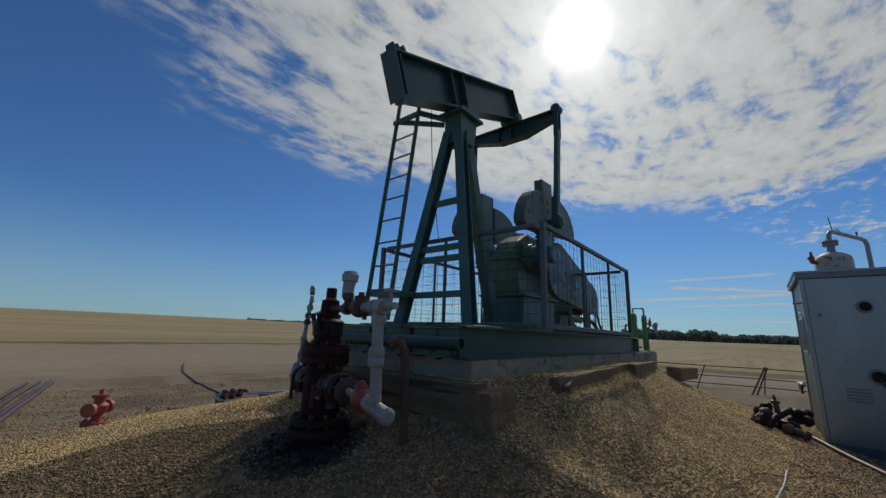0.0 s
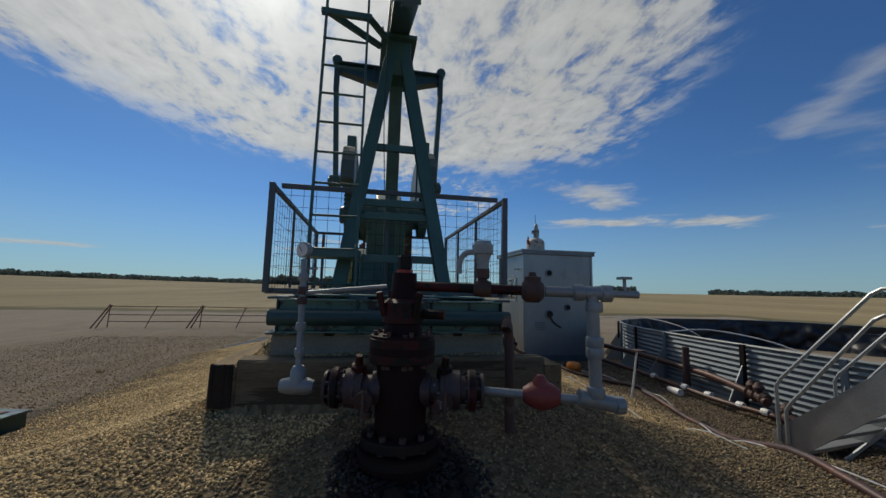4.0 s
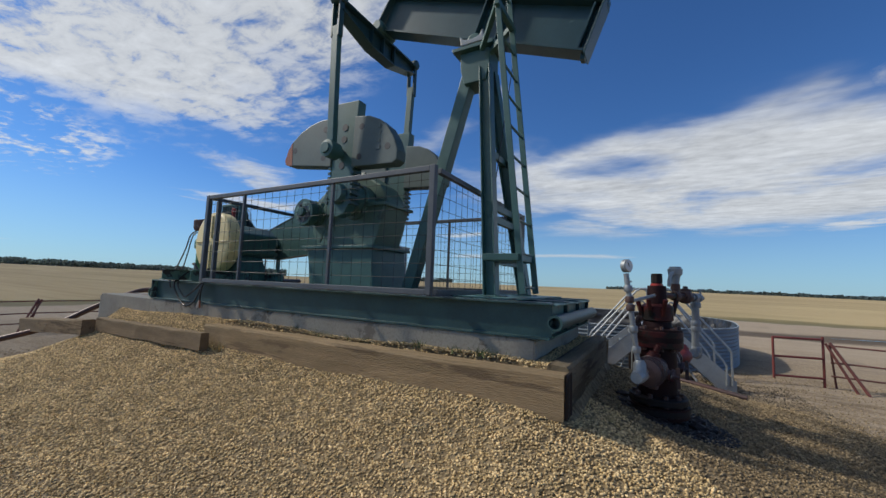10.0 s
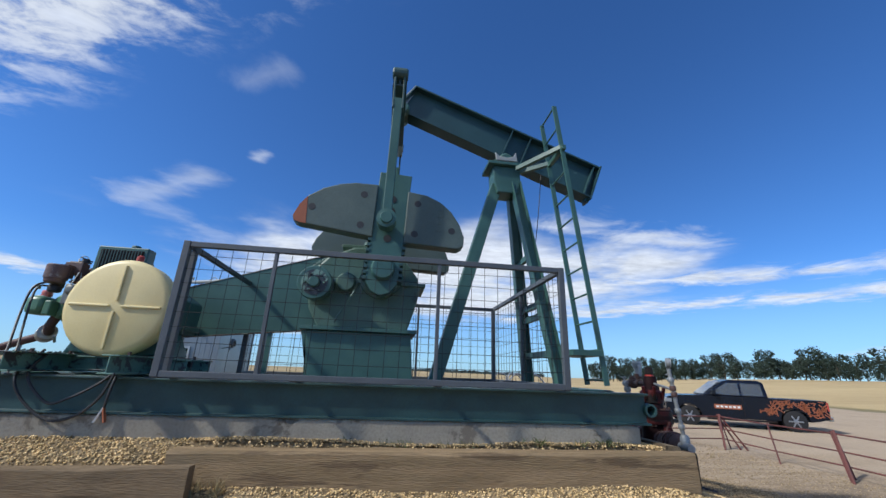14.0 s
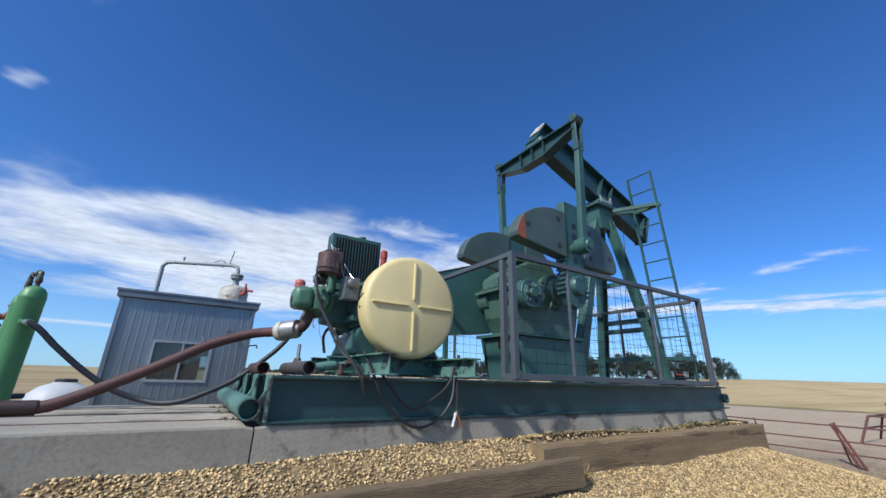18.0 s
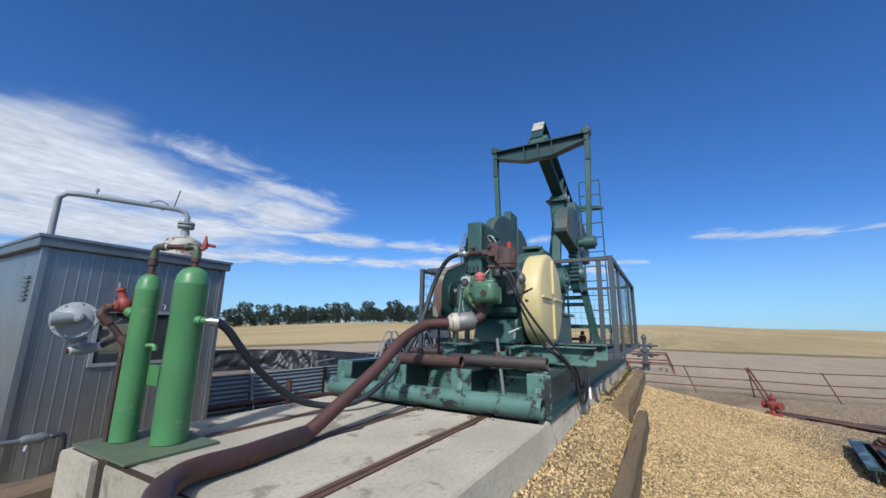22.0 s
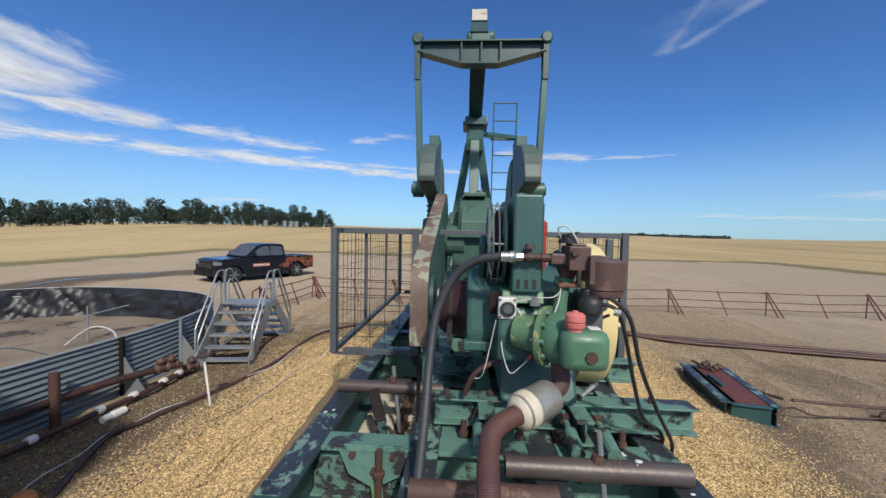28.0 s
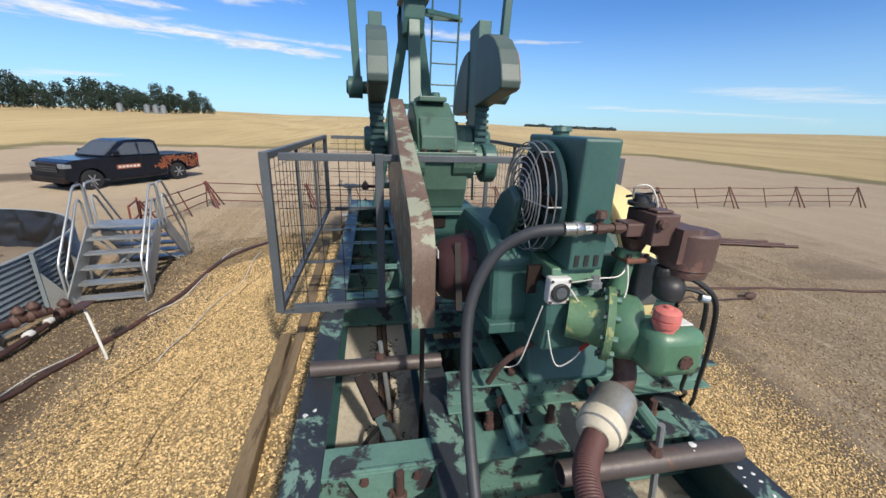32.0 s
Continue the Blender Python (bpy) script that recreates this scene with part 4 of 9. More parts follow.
# cranks, weights and pitmans on both sides
CR_TOP, CR_BOT, PIN = (2.51, 3.93), (2.585, 2.50), (2.575, 3.27)
for sgn, ye in ((1, 0.84), (-1, -0.78)):
    y0, y1 = (0.47, 0.64) if sgn > 0 else (-0.62, -0.45)
    yo = max(y0, y1) if sgn > 0 else min(y0, y1)
    ax = Vector((CR_TOP[0] - CR_BOT[0], CR_TOP[1] - CR_BOT[1])).normalized()
    sd = Vector((ax.y, -ax.x))
    P = lambda s, a: ((CR_BOT[0] + ax.x * s + sd.x * a), (CR_BOT[1] + ax.y * s + sd.y * a))
    L = 1.43
    out = [P(L, -0.185), P(L, 0.185), P(0.5, 0.18), P(0.12, 0.17), P(0.02, 0.10), P(-0.02, 0), P(0.02, -0.10), P(0.12, -0.17), P(0.5, -0.18)]
    crank = part("crank", prism(BM(), out, y0 + 0.02, y1 - 0.02), GREEN, pj, bevel=0.008)
    for a in (-0.19, 0.19):
        for i in range(16):
            q = P(0.16 + i * 0.062, a)
            part("rack_tooth", box(BM(), (q[0] - 0.02, y0 + 0.012, q[1] - 0.017), (q[0] + 0.02, y1 - 0.012, q[1] + 0.017)), GREEN_DARK, crank)
    # black discs stand in for the dark inside of the pin holes
    for s in (0.35, 0.62, 0.95, 1.1):
        q = P(s, 0)
        part("pin_hole", turned(BM(), (q[0], yo - 0.015 * sgn, q[1]), (q[0], yo - 0.025 * sgn, q[1]), ((0, 0.045), (1, 0.045)), 14), RUBBER, crank)
    q = P(0.27, 0)
    part("crank_hub", turned(BM(), (q[0], 0.14 * sgn, q[1]), (q[0], yo + 0.05 * sgn, q[1]), ((0, 0.17), (0.6, 0.17), (0.62, 0.13), (0.95, 0.13), (1, 0.11))), GREEN, crank, smooth=True)
    W1 = [(2.70, 3.76), (2.95, 3.76), (3.12, 3.73), (3.30, 3.66), (3.45, 3.555), (3.54, 3.43), (3.59, 3.30), (3.575, 3.245), (3.52, 3.225), (2.72, 3.12)]
    W2 = [(2.36, 3.71), (2.14, 3.68), (1.98, 3.61), (1.85, 3.50), (1.75, 3.35), (1.695, 3.20), (1.70, 3.09), (1.76, 3.05), (2.38, 3.08)]
    for W, m2 in ((W1, GREY_GREEN), (W2, GREY_GREEN)):
        wt = part("counterweight", prism(BM(), W, y0, y1), m2, pj, "heavy half-moon counterweight", bevel=0.012)
        c = Vector((sum(a for a, _ in W) / len(W), sum(b for _, b in W) / len(W)))
        # no hole is cut: black discs give the holes' inner shade
        for hx, hz in (((3.40, 3.42), (2.85, 3.62), (2.86, 3.25)) if W is W1 else ((1.84, 3.26), (2.24, 3.56), (2.26, 3.19))):
            part("weight_hole", turned(BM(), (hx, yo + 0.002 * sgn, hz), (hx, yo - 0.01 * sgn, hz), ((0, 0.04), (1, 0.04)), 16), RUBBER, wt)
        if W is W2:
            for i, (bw, bh) in enumerate(((0.05, 0.05), (0.06, 0.05), (0.045, 0.05), (0.06, 0.05))):
                zc = c.y + 0.16 - i * 0.085
                part("cast_mark", box(BM(), (c.x - bw / 2 + 0.02, min(yo, yo + 0.006 * sgn), zc - bh / 2), (c.x + bw / 2 + 0.02, max(yo, yo + 0.006 * sgn), zc + bh / 2)), m2, wt)
        elif sgn > 0:
            tip = [(3.47, 3.535), (3.545, 3.43), (3.595, 3.30), (3.578, 3.242), (3.52, 3.222), (3.45, 3.214)]
            part("painted_tip", prism(BM(), [(a - 0.012, b + 0.004) for a, b in tip], y1 - 0.01, y1 + 0.003), ORANGE, wt, "orange painted weight tip")
    # adjuster box on the crank's end
    a, b2 = P(L - 0.02, -0.19), P(L + 0.03, 0.19)
    pit = part("pitman", bar(BM(), (PIN[0], ye - 0.06 * sgn, PIN[1] + 0.05), (2.555, ye, 4.80), 0.075, 0.10, (1, 0, 0)), GREEN, pj, bevel=0.006)
    bm = turned(BM(), (PIN[0], yo - 0.02 * sgn, PIN[1]), (PIN[0], ye + 0.05 * sgn, PIN[1]), ((0, 0.06), (0.3, 0.06), (0.31, 0.105), (0.9, 0.105), (0.92, 0.07), (1, 0.06)))
    part("crank_pin_bearing", bm, GREEN, pit, smooth=True)
    bm = BM()
    for k in (-1, 1):
        bar(bm, (2.555 + 0.055 * k, ye, 4.66), (2.555 + 0.055 * k, ye, 5.16), 0.025, 0.075, (0, 1, 0))
    turned(bm, (2.46, ye, 5.17), (2.65, ye, 5.17), ((0, 0.06), (0.1, 0.075), (0.9, 0.075), (1, 0.06)), 14)
    part("pitman_clevis", bm, GREEN_DARK, pit, bevel=0.005)

# gear reducer on its pedestal
ped = part("pedestal", prism(BM(), ((2.17, 1.62), (3.27, 1.62), (3.34, 2.12), (2.22, 2.12)), -0.34, 0.36), GREEN, pj, bevel=0.012)
part("pedestal_top", box(BM(), (2.16, -0.39, 2.12), (3.40, 0.41, 2.16)), GREEN, ped, bevel=0.005)
part("pedestal_window", box(BM(), (3.322, -0.03, 1.99), (3.345, 0.09, 2.09)), DIRT_OIL, ped)
for y in (-0.30, 0.32):
    part("pedestal_gusset", prism(BM(), ((3.345, 2.11), (3.39, 2.11), (3.30, 1.80), (3.30, 1.62), (3.278, 1.62)), y - 0.008, y + 0.008), GREEN, ped)
red = part("gear_reducer", prism(BM(), ((2.26, 2.16), (3.24, 2.16), (3.36, 2.36), (3.42, 2.69), (2.12, 2.69), (2.20, 2.36)), -0.26, 0.28), FADED_GREEN, pj, bevel=0.02)
part("reducer_top", prism(BM(), ((2.14, 2.69), (3.44, 2.69), (3.42, 2.80), (3.24, 3.0), (2.95, 3.14), (2.6, 3.16), (2.30, 2.98), (2.16, 2.80)), -0.20, 0.17), FADED_GREEN, red, bevel=0.03)
part("reducer_flange", box(BM(), (2.08, -0.30, 2.665), (3.50, 0.32, 2.705)), FADED_GREEN, red, bevel=0.006)
part("inspection_cover", box(BM(), (2.62, -0.15, 3.14), (3.10, 0.11, 3.185)), FADED_GREEN, red, bevel=0.008)
part("cover_step", prism(BM(), ((3.10, 2.72), (3.47, 2.72), (3.47, 2.84), (3.28, 2.99), (3.10, 2.99)), -0.17, 0.13), FADED_GREEN, red, bevel=0.01)
for y in (-0.14, -0.02, 0.10):
    bm = BM()
    bolt(bm, (3.475, y, 2.705), (0, 0, 1), 0.014, 0.03)
    part("flange_bolt", bm, RUST, red)
for x, z, r, w in ((2.60, 2.74, 0.24, 0.40), (3.28, 2.62, 0.17, 0.42), (2.98, 2.66, 0.13, 0.38)):
    for sg in (-1, 1):
        bm = turned(BM(), (x, 0.13 * sg, z), (x, w * sg, z), ((0, r), (0.6, r), (0.68, r * 0.97), (0.7, r * 0.80), (0.95, r * 0.78), (1, r * 0.70)))
        for k in range(8):
            a = k * math.pi / 4
            bolt(bm, (x + math.cos(a) * r * 0.9, (0.13 + (w - 0.13) * 0.68) * sg, z + math.sin(a) * r * 0.9), (0, sg, 0), 0.016, 0.02)
        part("bearing_cap", bm, FADED_GREEN, red)
part("reducer_breather", turned(BM(), (2.8, 0.05, 3.15), (2.8, 0.05, 3.24), ((0, 0.03), (0.5, 0.03), (0.55, 0.05), (1, 0.04)), 12), GREEN, red)
part("brake_lever", tube(BM(), curve(((3.05, 0.42, 2.2), (2.95, 0.44, 2.38), (2.86, 0.45, 2.55)), 4), 0.012, 6), GREEN, pj)
drum = part("brake_drum", turned(BM(), (3.28, 0.42, 2.60), (3.28, 0.54, 2.60), ((0, 0.17), (0.1, 0.18), (0.92, 0.18), (1, 0.172)), 32), GREEN, pj)
# darker flat disc in place of the drum's shaded recess
part("drum_face", turned(BM(), (3.28, 0.536, 2.60), (3.28, 0.545, 2.60), ((0, 0.14), (1, 0.138)), 28), BLACKTOP, drum)
part("drum_hub", turned(BM(), (3.28, 0.54, 2.60), (3.28, 0.585, 2.60), ((0, 0.062), (0.8, 0.058), (1, 0.05)), 18), GREEN, drum)
for k in range(6):
    a = k * math.pi / 3
    bm = BM()
    bolt(bm, (3.28 + 0.10 * math.cos(a), 0.545, 2.60 + 0.10 * math.sin(a)), (0, 1, 0), 0.014, 0.016)
    part("drum_bolt", bm, GREEN_WORN, drum)

# belt guard between engine and reducer, green sheet with a rusty edge band
def guard_outline(r0, r1, c0, c1, foot, n=14):
    """Round at the big pulley and over the small one, squared off below it."""
    pts = []
    d = Vector((c1[0] - c0[0], c1[1] - c0[1]))
    base = math.atan2(d.y, d.x)
    off = math.acos((r0 - r1) / d.length)
    for k in range(n + 1):
        a = base + off + (2 * math.pi - 2 * off) * k / n
        pts.append((c0[0] + r0 * math.cos(a), c0[1] + r0 * math.sin(a)))
    pts += [(c1[0] - 0.12, foot - 0.01), (c1[0] + r1, foot)]
    for k in range(n + 1):
        a = (base + off) * k / n
        pts.append((c1[0] + r1 * math.cos(a), c1[1] + r1 * math.sin(a)))
    return pts


G0, G1 = (3.34, 2.66), (5.05, 2.32)
GY0, GY1 = -0.435, -0.33
guard = part("belt_guard", prism(BM(), guard_outline(0.465, 0.24, G0, G1, 2.04), GY1 - 0.018, GY1 - 0.006), GREEN, pj)
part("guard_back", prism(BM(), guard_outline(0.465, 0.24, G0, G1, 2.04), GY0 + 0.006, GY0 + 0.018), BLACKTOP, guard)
bm = BM()
outer, inner = guard_outline(0.475, 0.25, G0, G1, 2.03, 20), guard_outline(0.468, 0.243, G0, G1, 2.037, 20)
R = [[bm.verts.new((a, y, b)) for a, b in o] for o, y in ((outer, GY0), (outer, GY1), (inner, GY1), (inner, GY0))]
for i in range(len(outer)):
    j = (i + 1) % len(outer)
    for k in range(4):
        bm.faces.new((R[k][i], R[k][j], R[(k + 1) % 4][j], R[(k + 1) % 4][i]))
part("guard_rim", bm, RUST_GREEN, guard, "rusted rim with flaking green paint")
for x in (3.9, 4.9):
    part("guard_stand", bar(BM(), (x, -0.37, 1.61), (x, -0.37, 2.15), 0.05, 0.05), GREEN, guard)

# ladder on the front
lad = thing("ladder", (0.19, 0.55, 1.63), "dark green steel ladder leaning against the pumping unit", "ladder")
B, T = Vector((0.19, 0, 1.66)), Vector((0.565, 0, 5.06))
for y in (0.34, 0.75):
    part("ladder_rail", bar(BM(), (B.x, y, B.z), (T.x, y, T.z), 0.022, 0.055, (1, 0, 0)), GREEN, lad, bevel=0.002)
for i in range(12):
    q = T.lerp(B, 0.003 + i * 0.305 / (T - B).length)
    part("rung", tube(BM(), ((q.x, 0.34, q.z), (q.x, 0.75, q.z)), 0.012, 8), GREEN, lad)
for z in (1.98,):
    part("ladder_bracket", box(BM(), (0.22, 0.30, z - 0.03), (0.56, 0.80, z + 0.03)), GREEN, lad, bevel=0.004)
for y in (0.34, 0.75):
    part("ladder_arm", bar(BM(), (0.50, y, 4.46), (0.90, 0.2 if y > 0.5 else 0.05, 4.42), 0.05, 0.06), GREEN, lad, bevel=0.003)
part("ladder_arm", bar(BM(), (0.49, 0.30, 4.44), (0.49, 0.80, 4.44), 0.05, 0.06), GREEN, lad, bevel=0.003)

# ---- guard fence round the cranks ----
fence = thing("safety_fence", (2.5, 0, 1.6), "dark grey steel guard fence with welded wire mesh", "fence")
FX0, FX1, FY0, FY1, FZ0, FZ1 = 0.847, 4.235, -1.268, 1.228, 1.645, 2.74


def fence_panel(p0, p1, posts, mesh=True):
    a, b = Vector(p0), Vector(p1)
    for s in posts:
        p = a.lerp(b, s)
        w = 0.055 if s in (0, 1) else 0.032
        part("post", bar(BM(), (p.x, p.y, FZ0 - 0.022), (p.x, p.y, FZ1), w, w), FENCE, fence, bevel=0.004)
    d = (b - a).normalized() * 0.03
    for z in (FZ0, FZ1 - 0.027):
        part("rail", bar(BM(), (a.x + d.x, a.y + d.y, z), (b.x - d.x, b.y - d.y, z), 0.048, 0.048), FENCE, fence, bevel=0.004)
    if not mesh:
        return
    L = (b - a).length
    bm = BM()
    n = max(3, round(L / 0.125))
    k = random.Random(round(a.x * 100 + a.y * 10))
    for i in range(1, n):
        p = a.lerp(b, i / n)
        o = k.uniform(-0.006, 0.006)
        tube(bm, ((p.x, p.y, FZ0), (p.x + o, p.y + o, (FZ0 + FZ1) / 2), (p.x, p.y, FZ1 - 0.02)), 0.0024, 4)
    for i in range(1, 9):
        z = FZ0 + (FZ1 - FZ0) * i / 9
        tube(bm, ((a.x, a.y, z), ((a.x + b.x) / 2, (a.y + b.y) / 2, z + k.uniform(-0.01, 0.01)), (b.x, b.y, z)), 0.0024, 4)
    tagged(part("wire_mesh", bm, WIRE, fence, "thin welded wire mesh"), kind="stuff")


fence_panel((FX0, FY1, 0), (FX1, FY1, 0), (0, 0.35, 0.78, 1))
fence_panel((FX0, FY0, 0), (FX1, FY0, 0), (0, 0.35, 0.68, 1))
fence_panel((FX0, FY0 + 0.06, 0), (FX0, FY1 - 0.06, 0), (0.53,))
fence_panel((FX1, FY0 + 0.06, 0), (FX1, -0.55, 0), (1,))
part("post", bar(BM(), (FX1, 1.10, FZ0 - 0.022), (FX1, 1.10, FZ1 - 0.055), 0.05, 0.05), FENCE, fence, bevel=0.004)
part("rail", bar(BM(), (FX1, -0.55, FZ1 - 0.027), (FX1, FY1 - 0.03, FZ1 - 0.027), 0.045, 0.045), FENCE, fence, bevel=0.004)
part("rail", bar(BM(), (FX1, 1.12, FZ0), (FX1, FY1 - 0.03, FZ0), 0.045, 0.045), FENCE, fence, bevel=0.004)
for y0, y1 in ((FY0, -0.88), (0.88, FY1)):
    for x in (FX0, 2.0, 3.2, FX1):
        part("outrigger", bar(BM(), (x, y0, 1.6165), (x, y1, 1.6165), 0.05, 0.012), FENCE, fence)

# ---- gas engine on its sub-base ----
eng = thing("engine", (5.1, 0.3, 1.62), "green single-cylinder gas engine with a pale yellow round flywheel cover", "engine")
for x in (4.62, 5.36):
    b = part("base_channel", ibeam(BM(), (x, -0.27, 1.70), (x, 1.18, 1.70), 0.13, 0.15, 0.012, 0.01), GREEN_WORN, eng, bevel=0.003)
    for y in (-0.2, 0.05, 0.55, 0.95):
        bm = BM()
        bolt(bm, (x, y, 1.775), (0, 0, 1), 0.016, 0.03)
        part("base_bolt", bm, RUST, b)
part("base_rail", ibeam(BM(), (4.35, 0.02, 1.70), (5.60, 0.02, 1.70), 0.09, 0.13), GREEN_WORN, eng, bevel=0.003)
part("base_rail", ibeam(BM(), (4.35, 0.52, 1.70), (5.60, 0.52, 1.70), 0.09, 0.13), GREEN_WORN, eng, bevel=0.003)
for y in (-0.02, 0.45, 0.62):
    part("adjusting_screw", turned(BM(), (5.40, y, 1.72), (5.72, y, 1.665), ((0, 0.018), (0.5, 0.018), (0.52, 0.034), (1, 0.034)), 12), GREEN_WORN, eng, "pale green adjusting screw")
    part("screw_nut", turned(BM(), (5.45, y, 1.711), (5.49, y, 1.704), ((0, 0.032), (1, 0.032)), 6), RUST, eng)
part("pedestal", prism(BM(), ((4.55, 1.785), (5.46, 1.785), (5.36, 2.02), (4.66, 2.02)), 0.10, 0.52), GREEN, eng, bevel=0.02)
block = part("crankcase", prism(BM(), ((4.62, 2.02), (5.36, 2.02), (5.42, 2.14), (5.40, 2.40), (5.22, 2.50), (4.80, 2.50), (4.60, 2.36)), -0.10, 0.52), GREEN, eng, bevel=0.03)
part("crankcase_rib", prism(BM(), ((4.58, 2.06), (5.44, 2.06), (5.44, 2.11), (4.58, 2.11)), -0.11, 0.53), GREEN, block, bevel=0.006)
bm = turned(BM(), (5.0, -0.28, 2.21), (5.0, -0.06, 2.21), ((0, 0.12), (0.15, 0.16), (0.75, 0.19), (0.85, 0.215), (1, 0.215)))
for k in range(10):
    a = k * math.pi / 5
    bolt(bm, (5.0 + math.cos(a) * 0.195, -0.10, 2.21 + math.sin(a) * 0.195), (0, -1, 0), 0.013, 0.02)
part("clutch_housing", bm, mat("maroon_clutch_paint", (0.058, 0.026, 0.031), (0.038, 0.018, 0.023), 0.45, bump=0.1), eng, "maroon bell-shaped clutch housing", smooth=True)
bm = BM()
for i in range(3):
    box(bm, (5.02 + i * 0.03, -0.286, 2.30), (5.04 + i * 0.03, -0.282, 2.34))
part("clutch_plate_mark", bm, WHITE, eng, "faded data plate marks")
part("clutch_lever", bar(BM(), (5.10, -0.19, 2.38), (5.24, -0.20, 2.08), 0.03, 0.02), DIRT_OIL, eng)
part("drive_pulley", turned(BM(), (5.02, -0.43, 2.28), (5.02, -0.31, 2.28), ((0, 0.15), (0.2, 0.15), (0.3, 0.13), (0.7, 0.13), (0.8, 0.15), (1, 0.15))), GREEN_DARK, eng, smooth=True)

# flywheel cover: a shallow drum with a raised cross
bm = turned(BM(), (4.97, 0.56, 2.21), (4.97, 0.75, 2.21), ((0, 0.435), (0.04, 0.445), (0.80, 0.45), (0.93, 0.435), (1, 0.40)), 48)
cover = part("flywheel_cover", bm, CREAM, eng, "pale yellow plastic flywheel cover with a moulded cross", smooth=True)
for s, t in (((0.05, 0), (0.39, 0.0)), ((-0.05, 0.0), (-0.39, 0.0)), ((0.0, 0.05), (0.0, 0.385)), ((0.0, -0.05), (0.0, -0.385))):
    part("cross_rib", bar(BM(), (4.97 + s[0], 0.757, 2.21 + s[1]), (4.97 + t[0], 0.757, 2.21 + t[1]), 0.022, 0.026, (0, 1, 0)), CREAM, cover, bevel=0.006)
part("flywheel", turned(BM(), (4.97, 0.49, 2.21), (4.97, 0.555, 2.21), ((0, 0.38), (0.1, 0.40), (0.9, 0.40), (1, 0.38)), 40), GREEN_DARK, eng, smooth=True)
part("cover_strap", bar(BM(), (5.405, 0.60, 2.20), (5.405, 0.70, 2.24), 0.02, 0.10), DIRT_OIL, cover)

# cylinder, head and valve cover
CD = Vector((0.5, 0.866, 0))
CF = Vector((5.69, 0.295, 2.225))
bm = turned(BM(), CF - CD * 0.16, CF, ((0, 0.082), (0.55, 0.090), (0.80, 0.10), (0.84, 0.142), (1, 0.144)), 28)
part("cylinder_base", prism(BM(), ((5.30, 2.03), (5.60, 2.06), (5.62, 2.20), (5.60, 2.33), (5.30, 2.36)), 0.06, 0.30), GREEN, eng, bevel=0.02)
cyl = part("cylinder", bm, LICHEN_GREEN, eng, "green cylinder barrel with yellow lichened flange", smooth=True)
for k in range(10):
    a = k * math.pi / 5
    q = CF + (CD.cross(Vector((0, 0, 1))) * math.cos(a) + Vector((0, 0, 1)) * math.sin(a)) * 0.123
    bm = BM()
    bolt(bm, q - CD * 0.02, -CD, 0.012, 0.02)
    bolt(bm, q, CD, 0.013, 0.018)
    part("head_bolt", bm, GREEN_WORN, cyl)
part("cylinder_head", turned(BM(), CF + CD * 0.002, CF + CD * 0.10, ((0, 0.108), (0.35, 0.125), (0.8, 0.12), (1, 0.095)), 24), GREEN_LITE, eng, smooth=True)
part("head_block", box(BM(), (5.70, 0.33, 2.125), (5.765, 0.50, 2.265)), GREEN_LITE, eng, bevel=0.012)
part("valve_cover", box(BM(), (5.766, 0.308, 2.128), (5.925, 0.512, 2.305)), GREEN_LITE, eng, bevel=0.042, smooth=True)
bm = BM()
flange(bm, (5.928, 0.425, 2.20), (1, 0, 0), 0.026, 0.012, 6, 12)
part("cover_stud", bm, RUST, eng)
bm = turned(BM(), (5.868, 0.368, 2.298), (5.868, 0.368, 2.385), ((0, 0.034), (0.18, 0.034), (0.2, 0.042), (0.42, 0.044), (0.44, 0.038), (0.5, 0.038), (0.52, 0.044), (0.8, 0.042), (0.9, 0.032), (0.92, 0.014), (1, 0.012)), 22)
part("filler_cap", bm, RED_CAP, eng, "faded red ribbed filler cap", smooth=True)
for dy, dz in ((-0.036, -0.042), (0.036, -0.042), (-0.036, 0.044), (0.036, 0.044)):
    bm = BM()
    bolt(bm, (5.62, 0.105 + dy, 2.337 + dz), (1, 0, 0), 0.006, 0.006)
    part("box_screw", bm, RUST, eng)
part("drain_elbow", tube(BM(), curve(((5.57, 0.105, 2.30), (5.585, 0.105, 2.262), (5.59, 0.125, 2.245), (5.59, 0.205, 2.24)), 5), 0.013, 10), GALV, eng, "dull galvanised elbow", smooth=True)
part("cylinder_plug", turned(BM(), (5.64, 0.235, 2.36), (5.64, 0.235, 2.405), ((0, 0.026), (0.5, 0.026), (0.55, 0.018), (1, 0.018)), 6), GALV, eng)
part("carb_flange", box(BM(), (5.545, 0.345, 2.455), (5.655, 0.45, 2.475)), mat("orange_rusted_flange", (0.20, 0.085, 0.055), (0.13, 0.06, 0.045), 0.7, bump=0.3), eng, "orange-rusted carburettor flange", bevel=0.006)
for x, y in ((5.56, 0.36), (5.56, 0.435), (5.64, 0.36), (5.64, 0.435)):
    bm = BM()
    bolt(bm, (x, y, 2.475), (0, 0, 1), 0.009, 0.014)
    part("flange_nut", bm, RUST, eng)
part("throttle_body", turned(BM(), (5.60, 0.40, 2.672), (5.60, 0.40, 2.715), ((0, 0.05), (0.3, 0.05), (0.35, 0.034), (1, 0.03)), 16), RUBBER, eng, smooth=True)
part("throttle_lever", bar(BM(), (5.57, 0.35, 2.70), (5.63, 0.44, 2.725), 0.016, 0.008), DIRT_OIL, eng)
